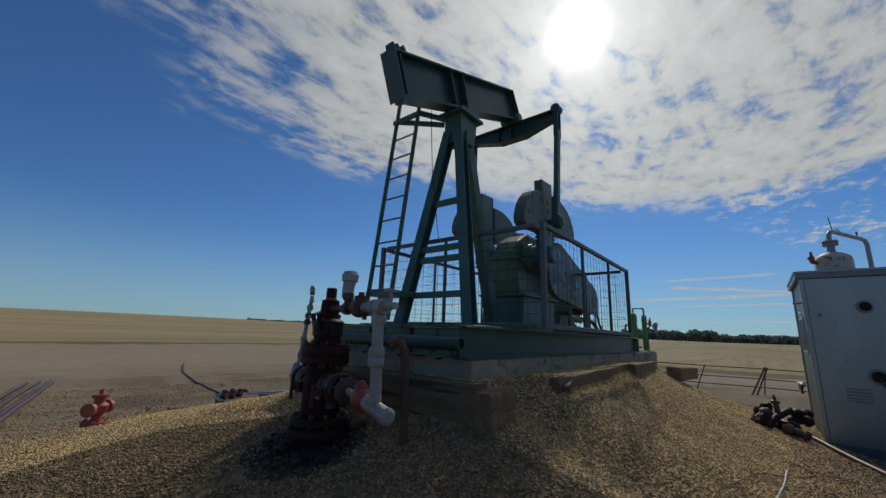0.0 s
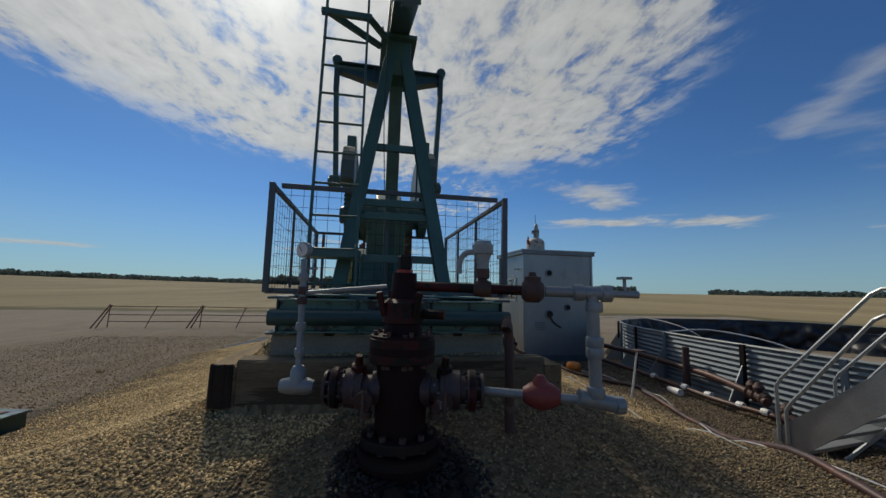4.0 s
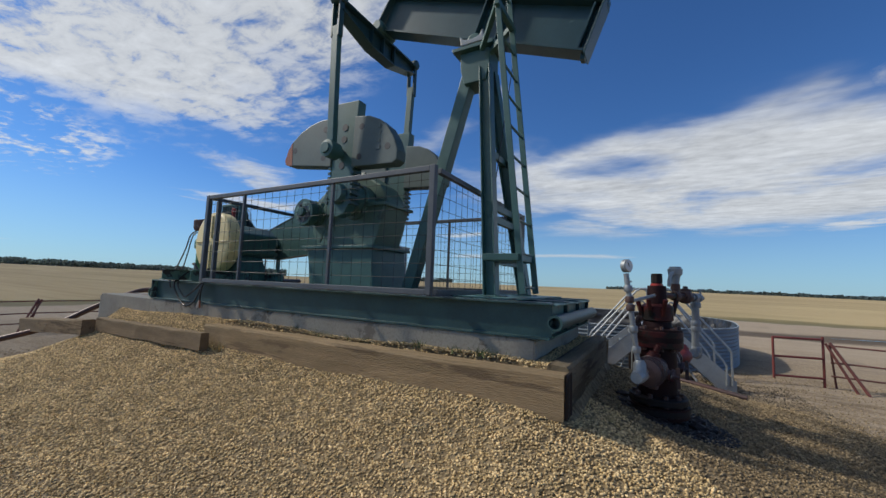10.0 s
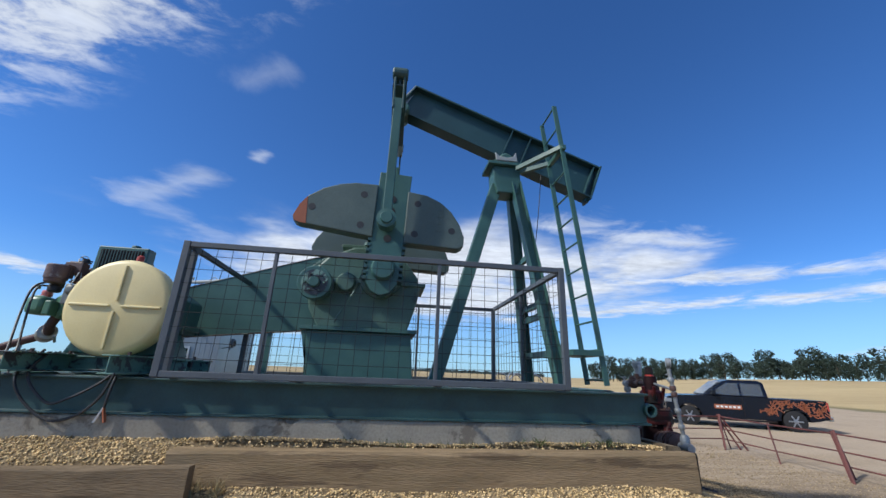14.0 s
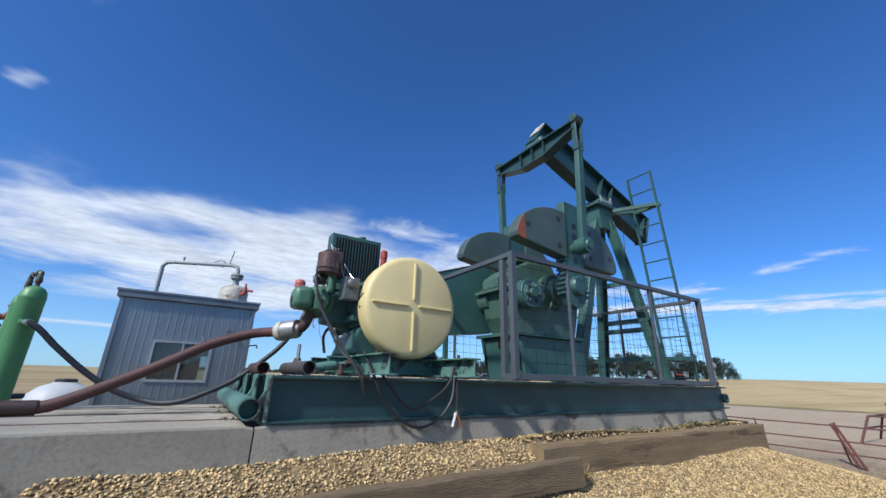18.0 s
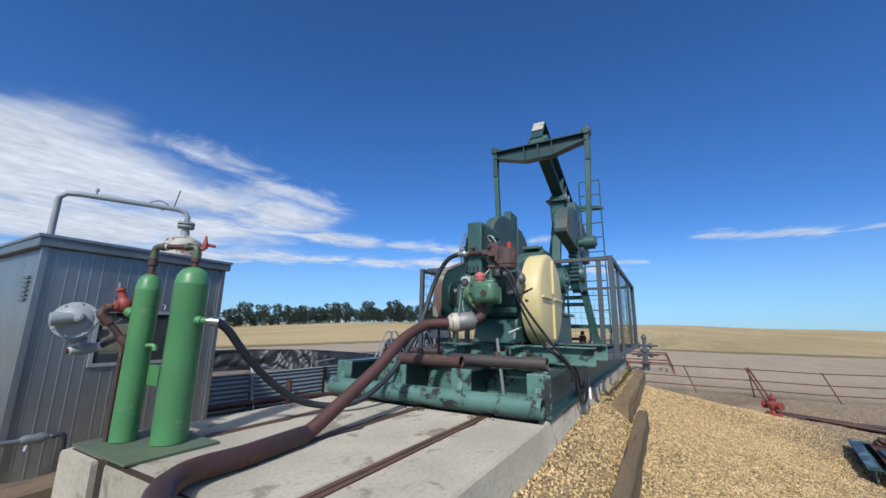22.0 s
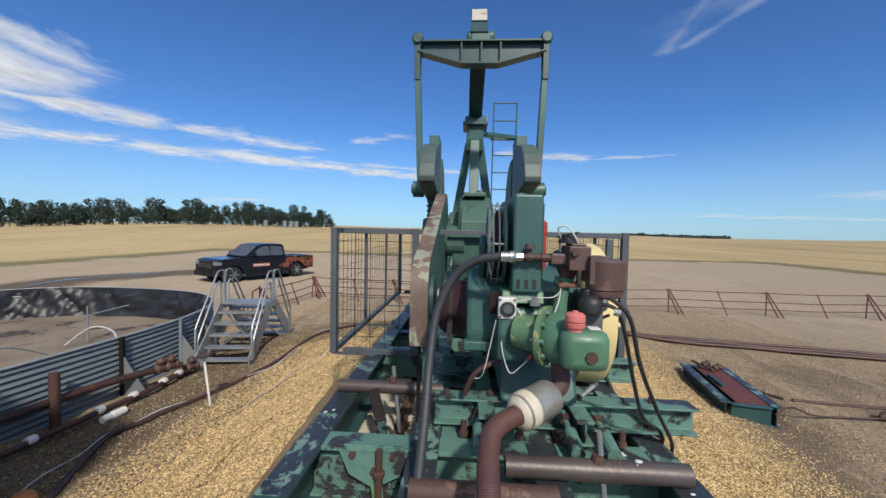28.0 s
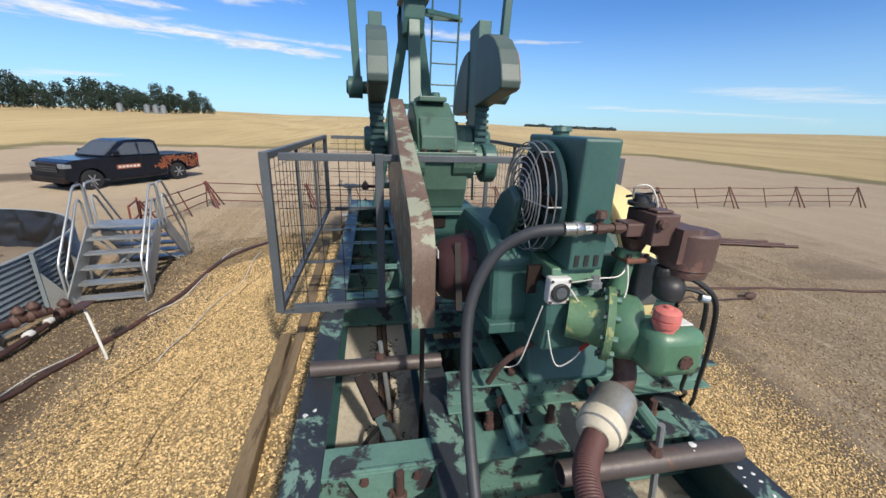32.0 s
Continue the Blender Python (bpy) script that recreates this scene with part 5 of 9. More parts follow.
part("throttle_wire", tube(BM(), curve(((5.60, 0.36, 2.70), (5.63, 0.34, 2.745), (5.65, 0.38, 2.75), (5.65, 0.42, 2.70), (5.63, 0.45, 2.64)), 6), 0.004, 5), WIRES_WHITE, eng)
part("governor_rod", tube(BM(), ((5.53, 0.47, 2.43), (5.60, 0.44, 2.70)), 0.005, 6), GALV, eng)
part("choke_knob", turned(BM(), (5.72, 0.395, 2.63), (5.745, 0.395, 2.63), ((0, 0.016), (0.6, 0.02), (1, 0.014)), 12), RUST, eng)
part("magneto", turned(BM(), (5.735, 0.475, 2.345), (5.735, 0.475, 2.435), ((0, 0.038), (0.12, 0.052), (0.6, 0.056), (0.85, 0.045), (1, 0.022)), 18), RUBBER, eng, "black round magneto cap", smooth=True)
for k, (dx, dy) in enumerate(((0.0, 0.0),)):
    pts = ((5.77 + dx, 0.51 + dy, 2.40), (5.80 + dx, 0.57 + dy, 2.38), (5.78 + dx, 0.62 + dy, 2.26), (5.70, 0.70 + dy, 2.02), (5.60, 0.80 + dy, 1.80), (5.52 - 0.04 * k, 0.92, 1.70), (5.44, 0.98, 1.60 - 0.05 * k), (5.40, 0.90, 1.64))
    part("oil_hose", tube(BM(), curve(pts, 6), 0.009, 8), RUBBER, eng, smooth=True)
    part("hose_clamp", turned(BM(), Vector(pts[1]) - Vector((0.004, 0.012, 0.008)), Vector(pts[1]) + Vector((0.006, 0.014, -0.012)), ((0, 0.017), (1, 0.017)), 12), CHROME, eng)
part("return_pipe", tube(BM(), curve(((5.46, 0.16, 2.06), (5.50, 0.05, 2.02), (5.50, -0.05, 1.95), (5.46, -0.10, 1.82)), 5), 0.014, 8), RUST, eng, smooth=True)
part("white_lead", tube(BM(), curve(((5.60, 0.05, 2.27), (5.58, 0.03, 2.15), (5.56, 0.0, 2.0), (5.52, -0.02, 1.94), (5.50, -0.06, 1.93)), 6), 0.003, 5), WIRES_WHITE, eng)
part("oil_filler", turned(BM(), (5.30, 0.02, 2.50), (5.30, 0.02, 2.55), ((0, 0.03), (0.5, 0.03), (0.55, 0.038), (1, 0.03)), 12), GREEN_LITE, eng)
part("rag", box(BM(), (5.82, 0.43, 2.304), (5.87, 0.48, 2.310)), WHITE, eng, bevel=0.003)
part("neck", turned(BM(), (5.60, 0.36, 2.30), (5.60, 0.385, 2.50), ((0, 0.042), (0.4, 0.034), (0.8, 0.032), (0.82, 0.045), (1, 0.045)), 16), GREEN_LITE, eng, smooth=True)

AIR_BROWN = mat("maroon_brown_intake_paint", (0.112, 0.066, 0.058), (0.082, 0.051, 0.046), 0.5, bump=0.12, wear=(0.165, 0.085, 0.066), wear_at=0.6, stain=(0.20, 0.19, 0.18), stain_at=0.60, stain_scale=7.0)
# intake: carburettor, air cleaner and feed pipe
bm = box(BM(), (5.56, 0.375, 2.545), (5.72, 0.475, 2.66))
box(bm, (5.58, 0.39, 2.661), (5.70, 0.46, 2.672))
box(bm, (5.60, 0.30, 2.57), (5.68, 0.38, 2.62))
part("carburettor", bm, AIR_BROWN, eng, "greasy brown carburettor", bevel=0.01)
part("carb_foot", turned(BM(), (5.60, 0.40, 2.46), (5.60, 0.40, 2.55), ((0, 0.035), (0.3, 0.03), (0.7, 0.045), (1, 0.055)), 14), RUST, eng)
bm = turned(BM(), (5.70, 0.55, 2.42), (5.70, 0.55, 2.60), ((0, 0.060), (0.06, 0.078), (0.22, 0.082), (0.25, 0.090), (0.95, 0.092), (1, 0.084)), 26)
box(bm, (5.62, 0.46, 2.49), (5.76, 0.55, 2.615))
part("air_cleaner", bm, AIR_BROWN, eng, "rust-brown round air cleaner", smooth=True)
part("feed_pipe", tube(BM(), ((5.66, 0.13, 2.60), (5.66, 0.31, 2.60)), 0.016, 10), RUST, eng, smooth=True)
for y in (0.15, 0.20, 0.27):
    part("feed_fitting", turned(BM(), (5.66, y - 0.016, 2.60), (5.66, y + 0.016, 2.60), ((0, 0.022), (1, 0.022)), 8), CHROME if y < 0.18 else RUST, eng)
part("feed_valve", turned(BM(), (5.66, 0.20, 2.60), (5.66, 0.20, 2.665), ((0, 0.012), (0.6, 0.012), (0.62, 0.026), (1, 0.02)), 10), RUST, eng)
part("carb_hose", tube(BM(), curve(((5.72, 0.50, 2.44), (5.78, 0.56, 2.42), (5.80, 0.63, 2.34), (5.76, 0.70, 2.12), (5.62, 0.86, 1.84), (5.50, 1.0, 1.62), (5.46, 1.0, 1.50)), 5), 0.010, 8), RUBBER, eng, smooth=True)

bm = turned(BM(), (5.70, 0.47, 2.39), (5.70, 0.47, 2.46), ((0, 0.026), (0.15, 0.032), (0.85, 0.032), (1, 0.028)), 14)
part("fuel_bowl", bm, RUBBER, eng)

# radiator with fan guard and shroud
rad = part("radiator", box(BM(), (5.12, 0.125, 2.42), (5.62, 0.27, 2.91)), GREEN, eng, bevel=0.012)
part("radiator_core", box(BM(), (5.16, 0.265, 2.46), (5.58, 0.278, 2.87)), DIRT_OIL, rad)
for x in np.linspace(5.18, 5.56, 14):
    part("core_fin", box(BM(), (x - 0.004, 0.278, 2.46), (x + 0.004, 0.284, 2.87)), GREEN_DARK, rad)
part("radiator_foot", prism(BM(), ((5.10, 2.36), (5.60, 2.36), (5.58, 2.42), (5.14, 2.42)), 0.08, 0.29), GREEN_LITE, rad, bevel=0.006)
# slots as thin black boxes, their inner shade put into colour
for y in (0.145, 0.185, 0.225):
    part("foot_slot", box(BM(), (5.621, y, 2.44), (5.624, y + 0.018, 2.485)), RUBBER, rad)
for k in range(8):
    r = 0.04 + 0.026 * k
    yy = 0.012 if r < 0.2 else 0.03
    part("guard_ring", tube(BM(), [(5.36 + r * math.cos(a), yy, 2.66 + r * math.sin(a)) for a in np.linspace(0, 2 * math.pi, 33)], 0.0032, 4, close=False), GALV, rad)
for yy in (0.06,):
    part("guard_ring", tube(BM(), [(5.36 + 0.226 * math.cos(a), yy, 2.66 + 0.226 * math.sin(a)) for a in np.linspace(0, 2 * math.pi, 33)], 0.0032, 4, close=False), GALV, rad)
for a in np.linspace(0, 2 * math.pi, 7)[:-1]:
    part("guard_spoke", tube(BM(), ((5.36 + 0.03 * math.cos(a), 0.010, 2.66 + 0.03 * math.sin(a)), (5.36 + 0.222 * math.cos(a), 0.03, 2.66 + 0.222 * math.sin(a)), (5.36 + 0.222 * math.cos(a), 0.10, 2.66 + 0.222 * math.sin(a))), 0.0035, 4), GALV, rad)
part("fan_shroud", turned(BM(), (5.36, 0.085, 2.66), (5.36, 0.099, 2.66), ((0, 0.225), (1, 0.235)), 32), GREEN_DARK, rad)
for k in range(6):
    a = k * math.pi / 3
    m = Matrix.Translation((5.36, 0.07, 2.66)) @ Matrix.Rotation(-a, 4, "Y") @ Matrix.Rotation(radians(24), 4, "X")
    part("fan_blade", box(BM(), (0.04, -0.004, -0.04), (0.19, 0.004, 0.04), m), DIRT_OIL, rad)
part("fan_belt_cover", prism(BM(), ((4.88, 2.34), (5.16, 2.24), (5.40, 2.57), (5.42, 2.66), (5.34, 2.71), (5.22, 2.66)), -0.03, 0.008), GREEN_DARK, eng, bevel=0.02)
part("filler_neck", turned(BM(), (5.30, 0.19, 2.905), (5.30, 0.19, 2.945), ((0, 0.035), (0.5, 0.035), (0.55, 0.045), (1, 0.04)), 14), GREEN, rad)

# electrics
box_m = part("switch_box", box(BM(), (5.575, 0.060, 2.282), (5.62, 0.150, 2.392)), mat("pale_grey_cast", (0.74, 0.74, 0.72), None, 0.45, bump=0.05), eng, "pale switch gauge box with round dial", bevel=0.008)
part("dial", turned(BM(), (5.622, 0.105, 2.335), (5.632, 0.105, 2.335), ((0, 0.038), (0.8, 0.038), (1, 0.034)), 22), RUBBER, box_m)
part("dial_face", turned(BM(), (5.632, 0.105, 2.335), (5.636, 0.105, 2.335), ((0, 0.024), (1, 0.022)), 16), FENCE, box_m)
part("dial_bracket", box(BM(), (5.48, 0.02, 2.28), (5.50, 0.17, 2.40)), DIRT_OIL, eng)
for pts in (((5.61, 0.15, 2.37), (5.65, 0.24, 2.40), (5.65, 0.33, 2.41), (5.62, 0.38, 2.47)),
            ((5.61, 0.155, 2.34), (5.69, 0.20, 2.27), (5.73, 0.27, 2.28), (5.70, 0.33, 2.37), (5.64, 0.36, 2.45)),
            ((5.56, 0.09, 2.27), (5.62, 0.08, 2.15), (5.64, 0.12, 2.02), (5.67, 0.17, 2.06), (5.66, 0.22, 2.11))):
    part("white_lead", tube(BM(), curve(pts, 6), 0.003, 5), WIRES_WHITE, eng)
part("spark_boot", tube(BM(), ((5.665, 0.20, 2.095), (5.66, 0.235, 2.125)), 0.009, 6), RED, eng)
part("small_valve", tube(BM(), ((5.58, 0.10, 2.20), (5.58, 0.19, 2.20)), 0.014, 8), GREEN_LITE, eng)
part("red_reservoir", turned(BM(), (5.12, 0.36, 2.50), (5.12, 0.36, 2.80), ((0, 0.03), (0.7, 0.03), (0.72, 0.036), (0.95, 0.034), (1, 0.015)), 14), RED, eng, "bright red slim reservoir", smooth=True)
bm = box(BM(), (5.42, 0.48, 2.22), (5.56, 0.60, 2.42))
turned(bm, (5.49, 0.56, 2.36), (5.49, 0.64, 2.36), ((0, 0.05), (0.8, 0.05), (1, 0.03)), 14)
part("governor", bm, mat("grey_cast_metal", (0.20, 0.21, 0.20), (0.12, 0.13, 0.13), 0.5, 0.4, bump=0.15), eng, "grey cast governor and linkage", bevel=0.012)
part("linkage", tube(BM(), ((5.50, 0.62, 2.40), (5.55, 0.50, 2.55)), 0.006, 6), CHROME, eng)
part("tool_bar", tube(BM(), ((5.50, 0.60, 1.93), (5.56, 0.50, 1.88)), 0.012, 6), GALV, eng)

# exhaust: elbow, muffler and corrugated hose over the pad
bm = tube(BM(), curve(((5.74, 0.34, 2.12), (5.77, 0.34, 2.03), (5.79, 0.30, 1.99), (5.81, 0.28, 1.985)), 5), 0.042, 14)
part("exhaust_elbow", bm, RUST, eng, "rusty exhaust elbow", smooth=True)
bm = turned(BM(), (5.80, 0.30, 1.985), (5.955, 0.115, 1.955), ((0, 0.035), (0.08, 0.045), (0.1, 0.074), (0.14, 0.078), (0.62, 0.078), (0.64, 0.082), (0.68, 0.082), (0.7, 0.078), (0.9, 0.076), (0.94, 0.06), (1, 0.045)), 26)
muf = part("muffler", bm, MUFFLER, eng, "shiny stainless muffler drum", smooth=True)
part("muffler_band", turned(BM(), (5.90, 0.18, 1.966), (5.955, 0.115, 1.955), ((0, 0.081), (0.5, 0.081), (0.8, 0.070), (1, 0.048)), 26), MUFFLER_END, muf, smooth=True)


def ribbed(points, r, pitch, depth):
    pts = curve(points, 140)
    out, rs, run = [], [], 0.0
    last = None
    for p in pts:
        if last is not None:
            run += (p - last).length
        last = p
        out.append(p)
        rs.append(r + depth * math.sin(run / pitch * 2 * math.pi))
    return out, rs


pts, rs = ribbed(((5.95, 0.12, 1.955), (6.05, 0.03, 1.95), (6.16, -0.01, 1.925), (6.42, -0.02, 1.825), (6.69, 0.0, 1.665), (6.91, 0.0, 1.545), (7.10, 0.0, 1.445), (7.25, 0.01, 1.378), (7.34, 0.02, 1.362)), 0.040, 0.0085, 0.0008)
hose = solo("exhaust_hose", tube(BM(), pts, rs, 14), mat("rusty_corrugated_hose", (0.105, 0.044, 0.038), (0.072, 0.034, 0.030), 0.6, bump=0.15), "rust-red corrugated exhaust hose lying over the concrete", "hose", smooth=True)
pts = curve(((7.31, 0.02, 1.364), (7.65, 0.06, 1.362), (7.95, 0.10, 1.365), (8.12, 0.34, 1.33), (8.22, 0.9, 1.05), (8.35, 1.5, 0.70), (8.8, 2.3, 0.42)), 10)
solo("outlet_pipe", tube(BM(), pts, 0.047, 16), PIPE_BROWN, "brown rubber outlet pipe running off the pad", "pipe", smooth=True)
gas_hose = solo("gas_hose", tube(BM(), curve(((7.602, -0.390, 1.930), (7.53, -0.395, 1.885), (7.40, -0.42, 1.755), (7.20, -0.45, 1.585), (7.0, -0.46, 1.455), (6.83, -0.46, 1.39), (6.68, -0.40, 1.362), (6.55, -0.33, 1.375), (6.42, -0.30, 1.42), (6.18, -0.29, 1.545), (5.96, -0.285, 1.73), (5.82, -0.28, 1.88), (5.70, -0.275, 2.08), (5.62, -0.25, 2.30), (5.60, -0.17, 2.48), (5.63, -0.06, 2.575), (5.66, 0.06, 2.60)), 8), 0.022, 12), HOSE_GREY, "thick slate-grey rubber gas hose from vessel to engine", "hose", smooth=True)
bm = turned(BM(), (5.66, 0.06, 2.60), (5.66, 0.14, 2.60), ((0, 0.026), (0.5, 0.026), (0.52, 0.03), (0.8, 0.03), (1, 0.018)), 12)
part("hose_end", bm, CHROME, eng, "crimped steel hose end", smooth=True)
part("hose_end", turned(BM(), (7.637, -0.440, 1.935), (7.592, -0.380, 1.928), ((0, 0.017), (0.3, 0.017), (0.32, 0.024), (1, 0.025)), 12), CHROME, gas_hose, "crimped steel hose end", smooth=True)

# loose pipes on the skid
for p0, p1, r, w in (((5.83, 0.09, 1.66), (5.83, 0.90, 1.66), 0.048, 1), ((6.03, -0.32, 1.655), (6.03, 0.28, 1.655), 0.048, 0), ((5.02, -0.95, 1.655), (5.02, -0.24, 1.655), 0.042, 1)):
    solo("loose_pipe", tube(BM(), (p0, p1), r, 20, hollow=0.84), PIPE_GREY if w else RUST, "brown steel pipe resting across the skid beams", "pipe", "loose pipes on the skid", smooth=True)
for x, y, z0, z1 in ((5.83, 0.50, 1.40, 1.84), (5.02, -0.58, 1.35, 1.80)):
    b = thing("stake_rod", (x, y, z1), "pale galvanised rod standing through the pipe", "rod")
    part("rod", tube(BM(), ((x, y + 0.05, z0), (x, y, z1)), 0.014, 8), GALV, b, smooth=True)
    part("collar", turned(BM(), (x, y, 1.70), (x, y, 1.735), ((0, 0.032), (1, 0.024)), 10), RUST, b)
# slanting prop and bracket on the skid
prop = thing("prop_bracket", (5.62, -0.45, 1.62), "rusty slanting steel prop bolted to a green bracket", "bracket")
part("prop", bar(BM(), (5.26, -0.38, 1.32), (5.26, -0.38, 2.03), 0.022, 0.022), DIRT_OIL, prop, bevel=0.003)
part("drain_line", tube(BM(), curve(((5.30, -0.70, 1.34), (5.34, -0.60, 1.52), (5.40, -0.52, 1.56), (5.44, -0.50, 1.40)), 5), 0.012, 6), RUBBER, prop)
part("prop", bar(BM(), (5.15, -0.68, 1.67), (5.62, -0.44, 1.38), 0.022, 0.05, (0, 1, 0)), GREEN_DARK, prop, bevel=0.003)
part("prop_sleeve", bar(BM(), (5.14, -0.685, 1.675), (5.32, -0.593, 1.565), 0.05, 0.066, (0, 1, 0)), DIRT_OIL, prop, bevel=0.004)
part("prop_foot", prism(BM(), ((-0.56, 1.43), (-0.50, 1.43), (-0.49, 1.32), (-0.54, 1.32)), 5.69, 5.705, "x"), LICHEN_GREEN, prop, bevel=0.002)
bm = BM()
bolt(bm, (5.60, -0.40, 1.46), (1, 0, 0), 0.026, 0.03)
part("prop_bolt", bm, RUST, prop)
part("gusset", prism(BM(), ((-0.75, 1.625), (-0.35, 1.625), (-0.42, 1.47), (-0.55, 1.40), (-0.68, 1.47)), 5.66, 5.675, "x"), GREEN_WORN, prop, bevel=0.003)
for y, z in ((-0.66, 1.58), (-0.45, 1.58), (-0.55, 1.5)):
    bm = BM()
    bolt(bm, (5.676, y, z), (1, 0, 0), 0.018, 0.02)
    part("gusset_bolt", bm, RUST, prop)
part("jack_screw", turned(BM(), (5.70, -0.52, 1.34), (5.70, -0.52, 1.62), ((0, 0.02), (0.5, 0.02), (0.52, 0.03), (0.6, 0.03), (0.62, 0.018), (1, 0.018)), 10), RUST, prop)
for x, y in ((5.52, -0.10), (5.52, 0.20), (5.55, 0.72)):
    bm = turned(BM(), (x, y, 1.622), (x, y, 1.70), ((0, 0.025), (0.3, 0.025), (0.32, 0.018), (1, 0.018)), 8)
    solo("anchor_bolt", bm, RUST, "rusted anchor bolt on the green deck plate", "bolt", "deck bolts")
# laths in the joint of the pad, and lime-white droppings on the skid
for y0, y1, x0, x1 in ((0.505, 0.53, 5.70, 6.06), (0.545, 0.555, 5.66, 6.08), (-0.60, -0.595, 5.60, 6.06), (-0.53, -0.535, 5.62, 6.08)):
    solo("wood_lath", bar(BM(), (x0, y0, 1.325), (x1, y1, 1.325), 0.026, 0.018), WOOD_NEW if y0 > 0 else PIPE_RED, "pale weathered wooden lath lying along the concrete joint" if y0 > 0 else "rust-stained wooden lath along the concrete joint", "lath", "laths in the pad joints", bevel=0.003)
rng = random.Random(31)
bm = BM()
for cx, cy in ((5.95, 0.86), (5.88, 0.92), (6.0, 0.90), (5.62, 0.62), (5.60, 0.70), (5.65, 0.66), (5.94, -0.32), (5.40, 0.90), (5.84, 0.66), (5.3, -0.92)):
    for k in range(rng.randint(2, 5)):
        c = Vector((cx + rng.gauss(0, 0.018), cy + rng.gauss(0, 0.014), 1.6145 if abs(cy) < 0.8 and cx < 5.7 else 1.608))
        if abs(cx - 5.84) < 0.01:
            c.z = 1.708
        n = 7
        r = rng.uniform(0.005, 0.014)
        ring = [bm.verts.new(c + Vector((math.cos(a) * r * rng.uniform(0.6, 1.4), math.sin(a) * r * rng.uniform(0.6, 1.4), 0))) for a in (2 * math.pi * i / n for i in range(n))]
        top = bm.verts.new(c + Vector((0, 0, 0.003)))
        for i in range(n):
            bm.faces.new((ring[i], ring[(i + 1) % n], top))
tagged(part("white_droppings", bm, WHITE, pj, "small white bird droppings"), kind="stuff")
# battery cables hanging over the skid edge
cab = thing("jumper_cables", (5.0, 1.0, 1.4), "black cables with clamps hanging over the skid edge", "cable")
for pts in (((5.40, 0.78, 1.80), (5.38, 0.99, 1.60), (5.28, 1.00, 1.42), (5.05, 1.0, 1.27), (4.85, 1.0, 1.31), (4.72, 1.0, 1.45), (4.68, 0.98, 1.62)),
            ((5.34, 0.80, 1.78), (5.30, 0.99, 1.60), (5.10, 1.0, 1.40), (4.95, 1.0, 1.43), (4.75, 0.99, 1.56), (4.66, 0.94, 1.70)),
            ((4.66, 0.96, 1.66), (4.66, 1.0, 1.5), (4.67, 1.0, 1.36))):
    part("cable", tube(BM(), curve(pts, 7), 0.011, 7), RUBBER, cab, smooth=True)
for dx in (-0.025, 0.025):
    part("clamp", bar(BM(), (4.67, 1.0, 1.37), (4.67 + dx * 1.6, 1.01, 1.26), 0.02, 0.012), ORANGE if dx < 0 else WHITE, cab)

# ---- wellhead ----
WX, WY = -0.82, 0.0
well = thing("wellhead", (WX, WY, 0.6), "dark red oily wellhead stack with valves and side outlets", "wellhead")
bm = turned(BM(), (WX, WY, 0.35), (WX, WY, 1.78), ((0, 0.19), (0.22, 0.19), (0.225, 0.24), (0.285, 0.245), (0.29, 0.16), (0.36, 0.15), (0.40, 0.155), (0.62, 0.15), (0.625, 0.195), (0.675, 0.20), (0.68, 0.20), (0.735, 0.195), (0.74, 0.12), (0.80, 0.11), (0.805, 0.09), (1, 0.075)), 30)
part("casing_spool", bm, OILY_RED, well, smooth=True)
for z, r, n in ((0.72, 0.245, 10), (0.80, 0.23, 10), (1.27, 0.20, 8), (1.36, 0.20, 8)):
    bm = BM()
    flange(bm, (WX, WY, z), (0, 0, 1), r, 0.055, 0, 28)
    fl = part("flange", bm, WELL_RED if z > 1 else DIRT_OIL, well, smooth=True)
    for k in range(n):
        a = 2 * math.pi * k / n
        q = Vector((WX + r * 0.8 * math.cos(a), WY + r * 0.8 * math.sin(a), z))
        part("stud", tube(BM(), (q - Vector((0, 0, 0.055)), q + Vector((0, 0, 0.055))), r * 0.09, 6), RUST, fl)
bm = BM()
for k in range(8):
    a = k * math.pi / 4 + 0.2
    tube(bm, ((WX + 0.17 * math.cos(a), 0.17 * math.sin(a), 1.22), (WX + 0.17 * math.cos(a), 0.17 * math.sin(a), 1.43)), 0.014, 6)
part("stud_ring", bm, RUST, well)
tee = part("pumping_tee", turned(BM(), (WX, WY, 1.46), (WX, WY, 1.62), ((0, 0.10), (0.1, 0.13), (0.85, 0.13), (1, 0.10)), 18), WELL_RED, well, smooth=True)
for dx, dy in ((0.12, 0.06), (-0.12, -0.06), (0.05, 0.12), (-0.05, 0.12)):
    part("tee_lug", tube(BM(), ((WX + dx, dy, 1.52), (WX + dx * 1.3, dy * 1.3, 1.66)), 0.02, 8), WELL_RED, tee)
part("stuffing_box", turned(BM(), (WX, WY, 1.62), (WX, WY, 1.80), ((0, 0.055), (0.2, 0.055), (0.22, 0.068), (0.7, 0.068), (0.72, 0.05), (1, 0.05)), 16), RED, well, "brighter red stuffing box", smooth=True)
part("polish_cap", turned(BM(), (WX, WY, 1.80), (WX, WY, 1.89), ((0, 0.04), (0.1, 0.046), (0.9, 0.046), (1, 0.04)), 8), DIRT_OIL, well, "black threaded cap")
part("tee_wing", tube(BM(), ((WX - 0.02, -0.08, 1.53), (WX - 0.1, -0.24, 1.53)), 0.03, 10), WELL_RED, well)
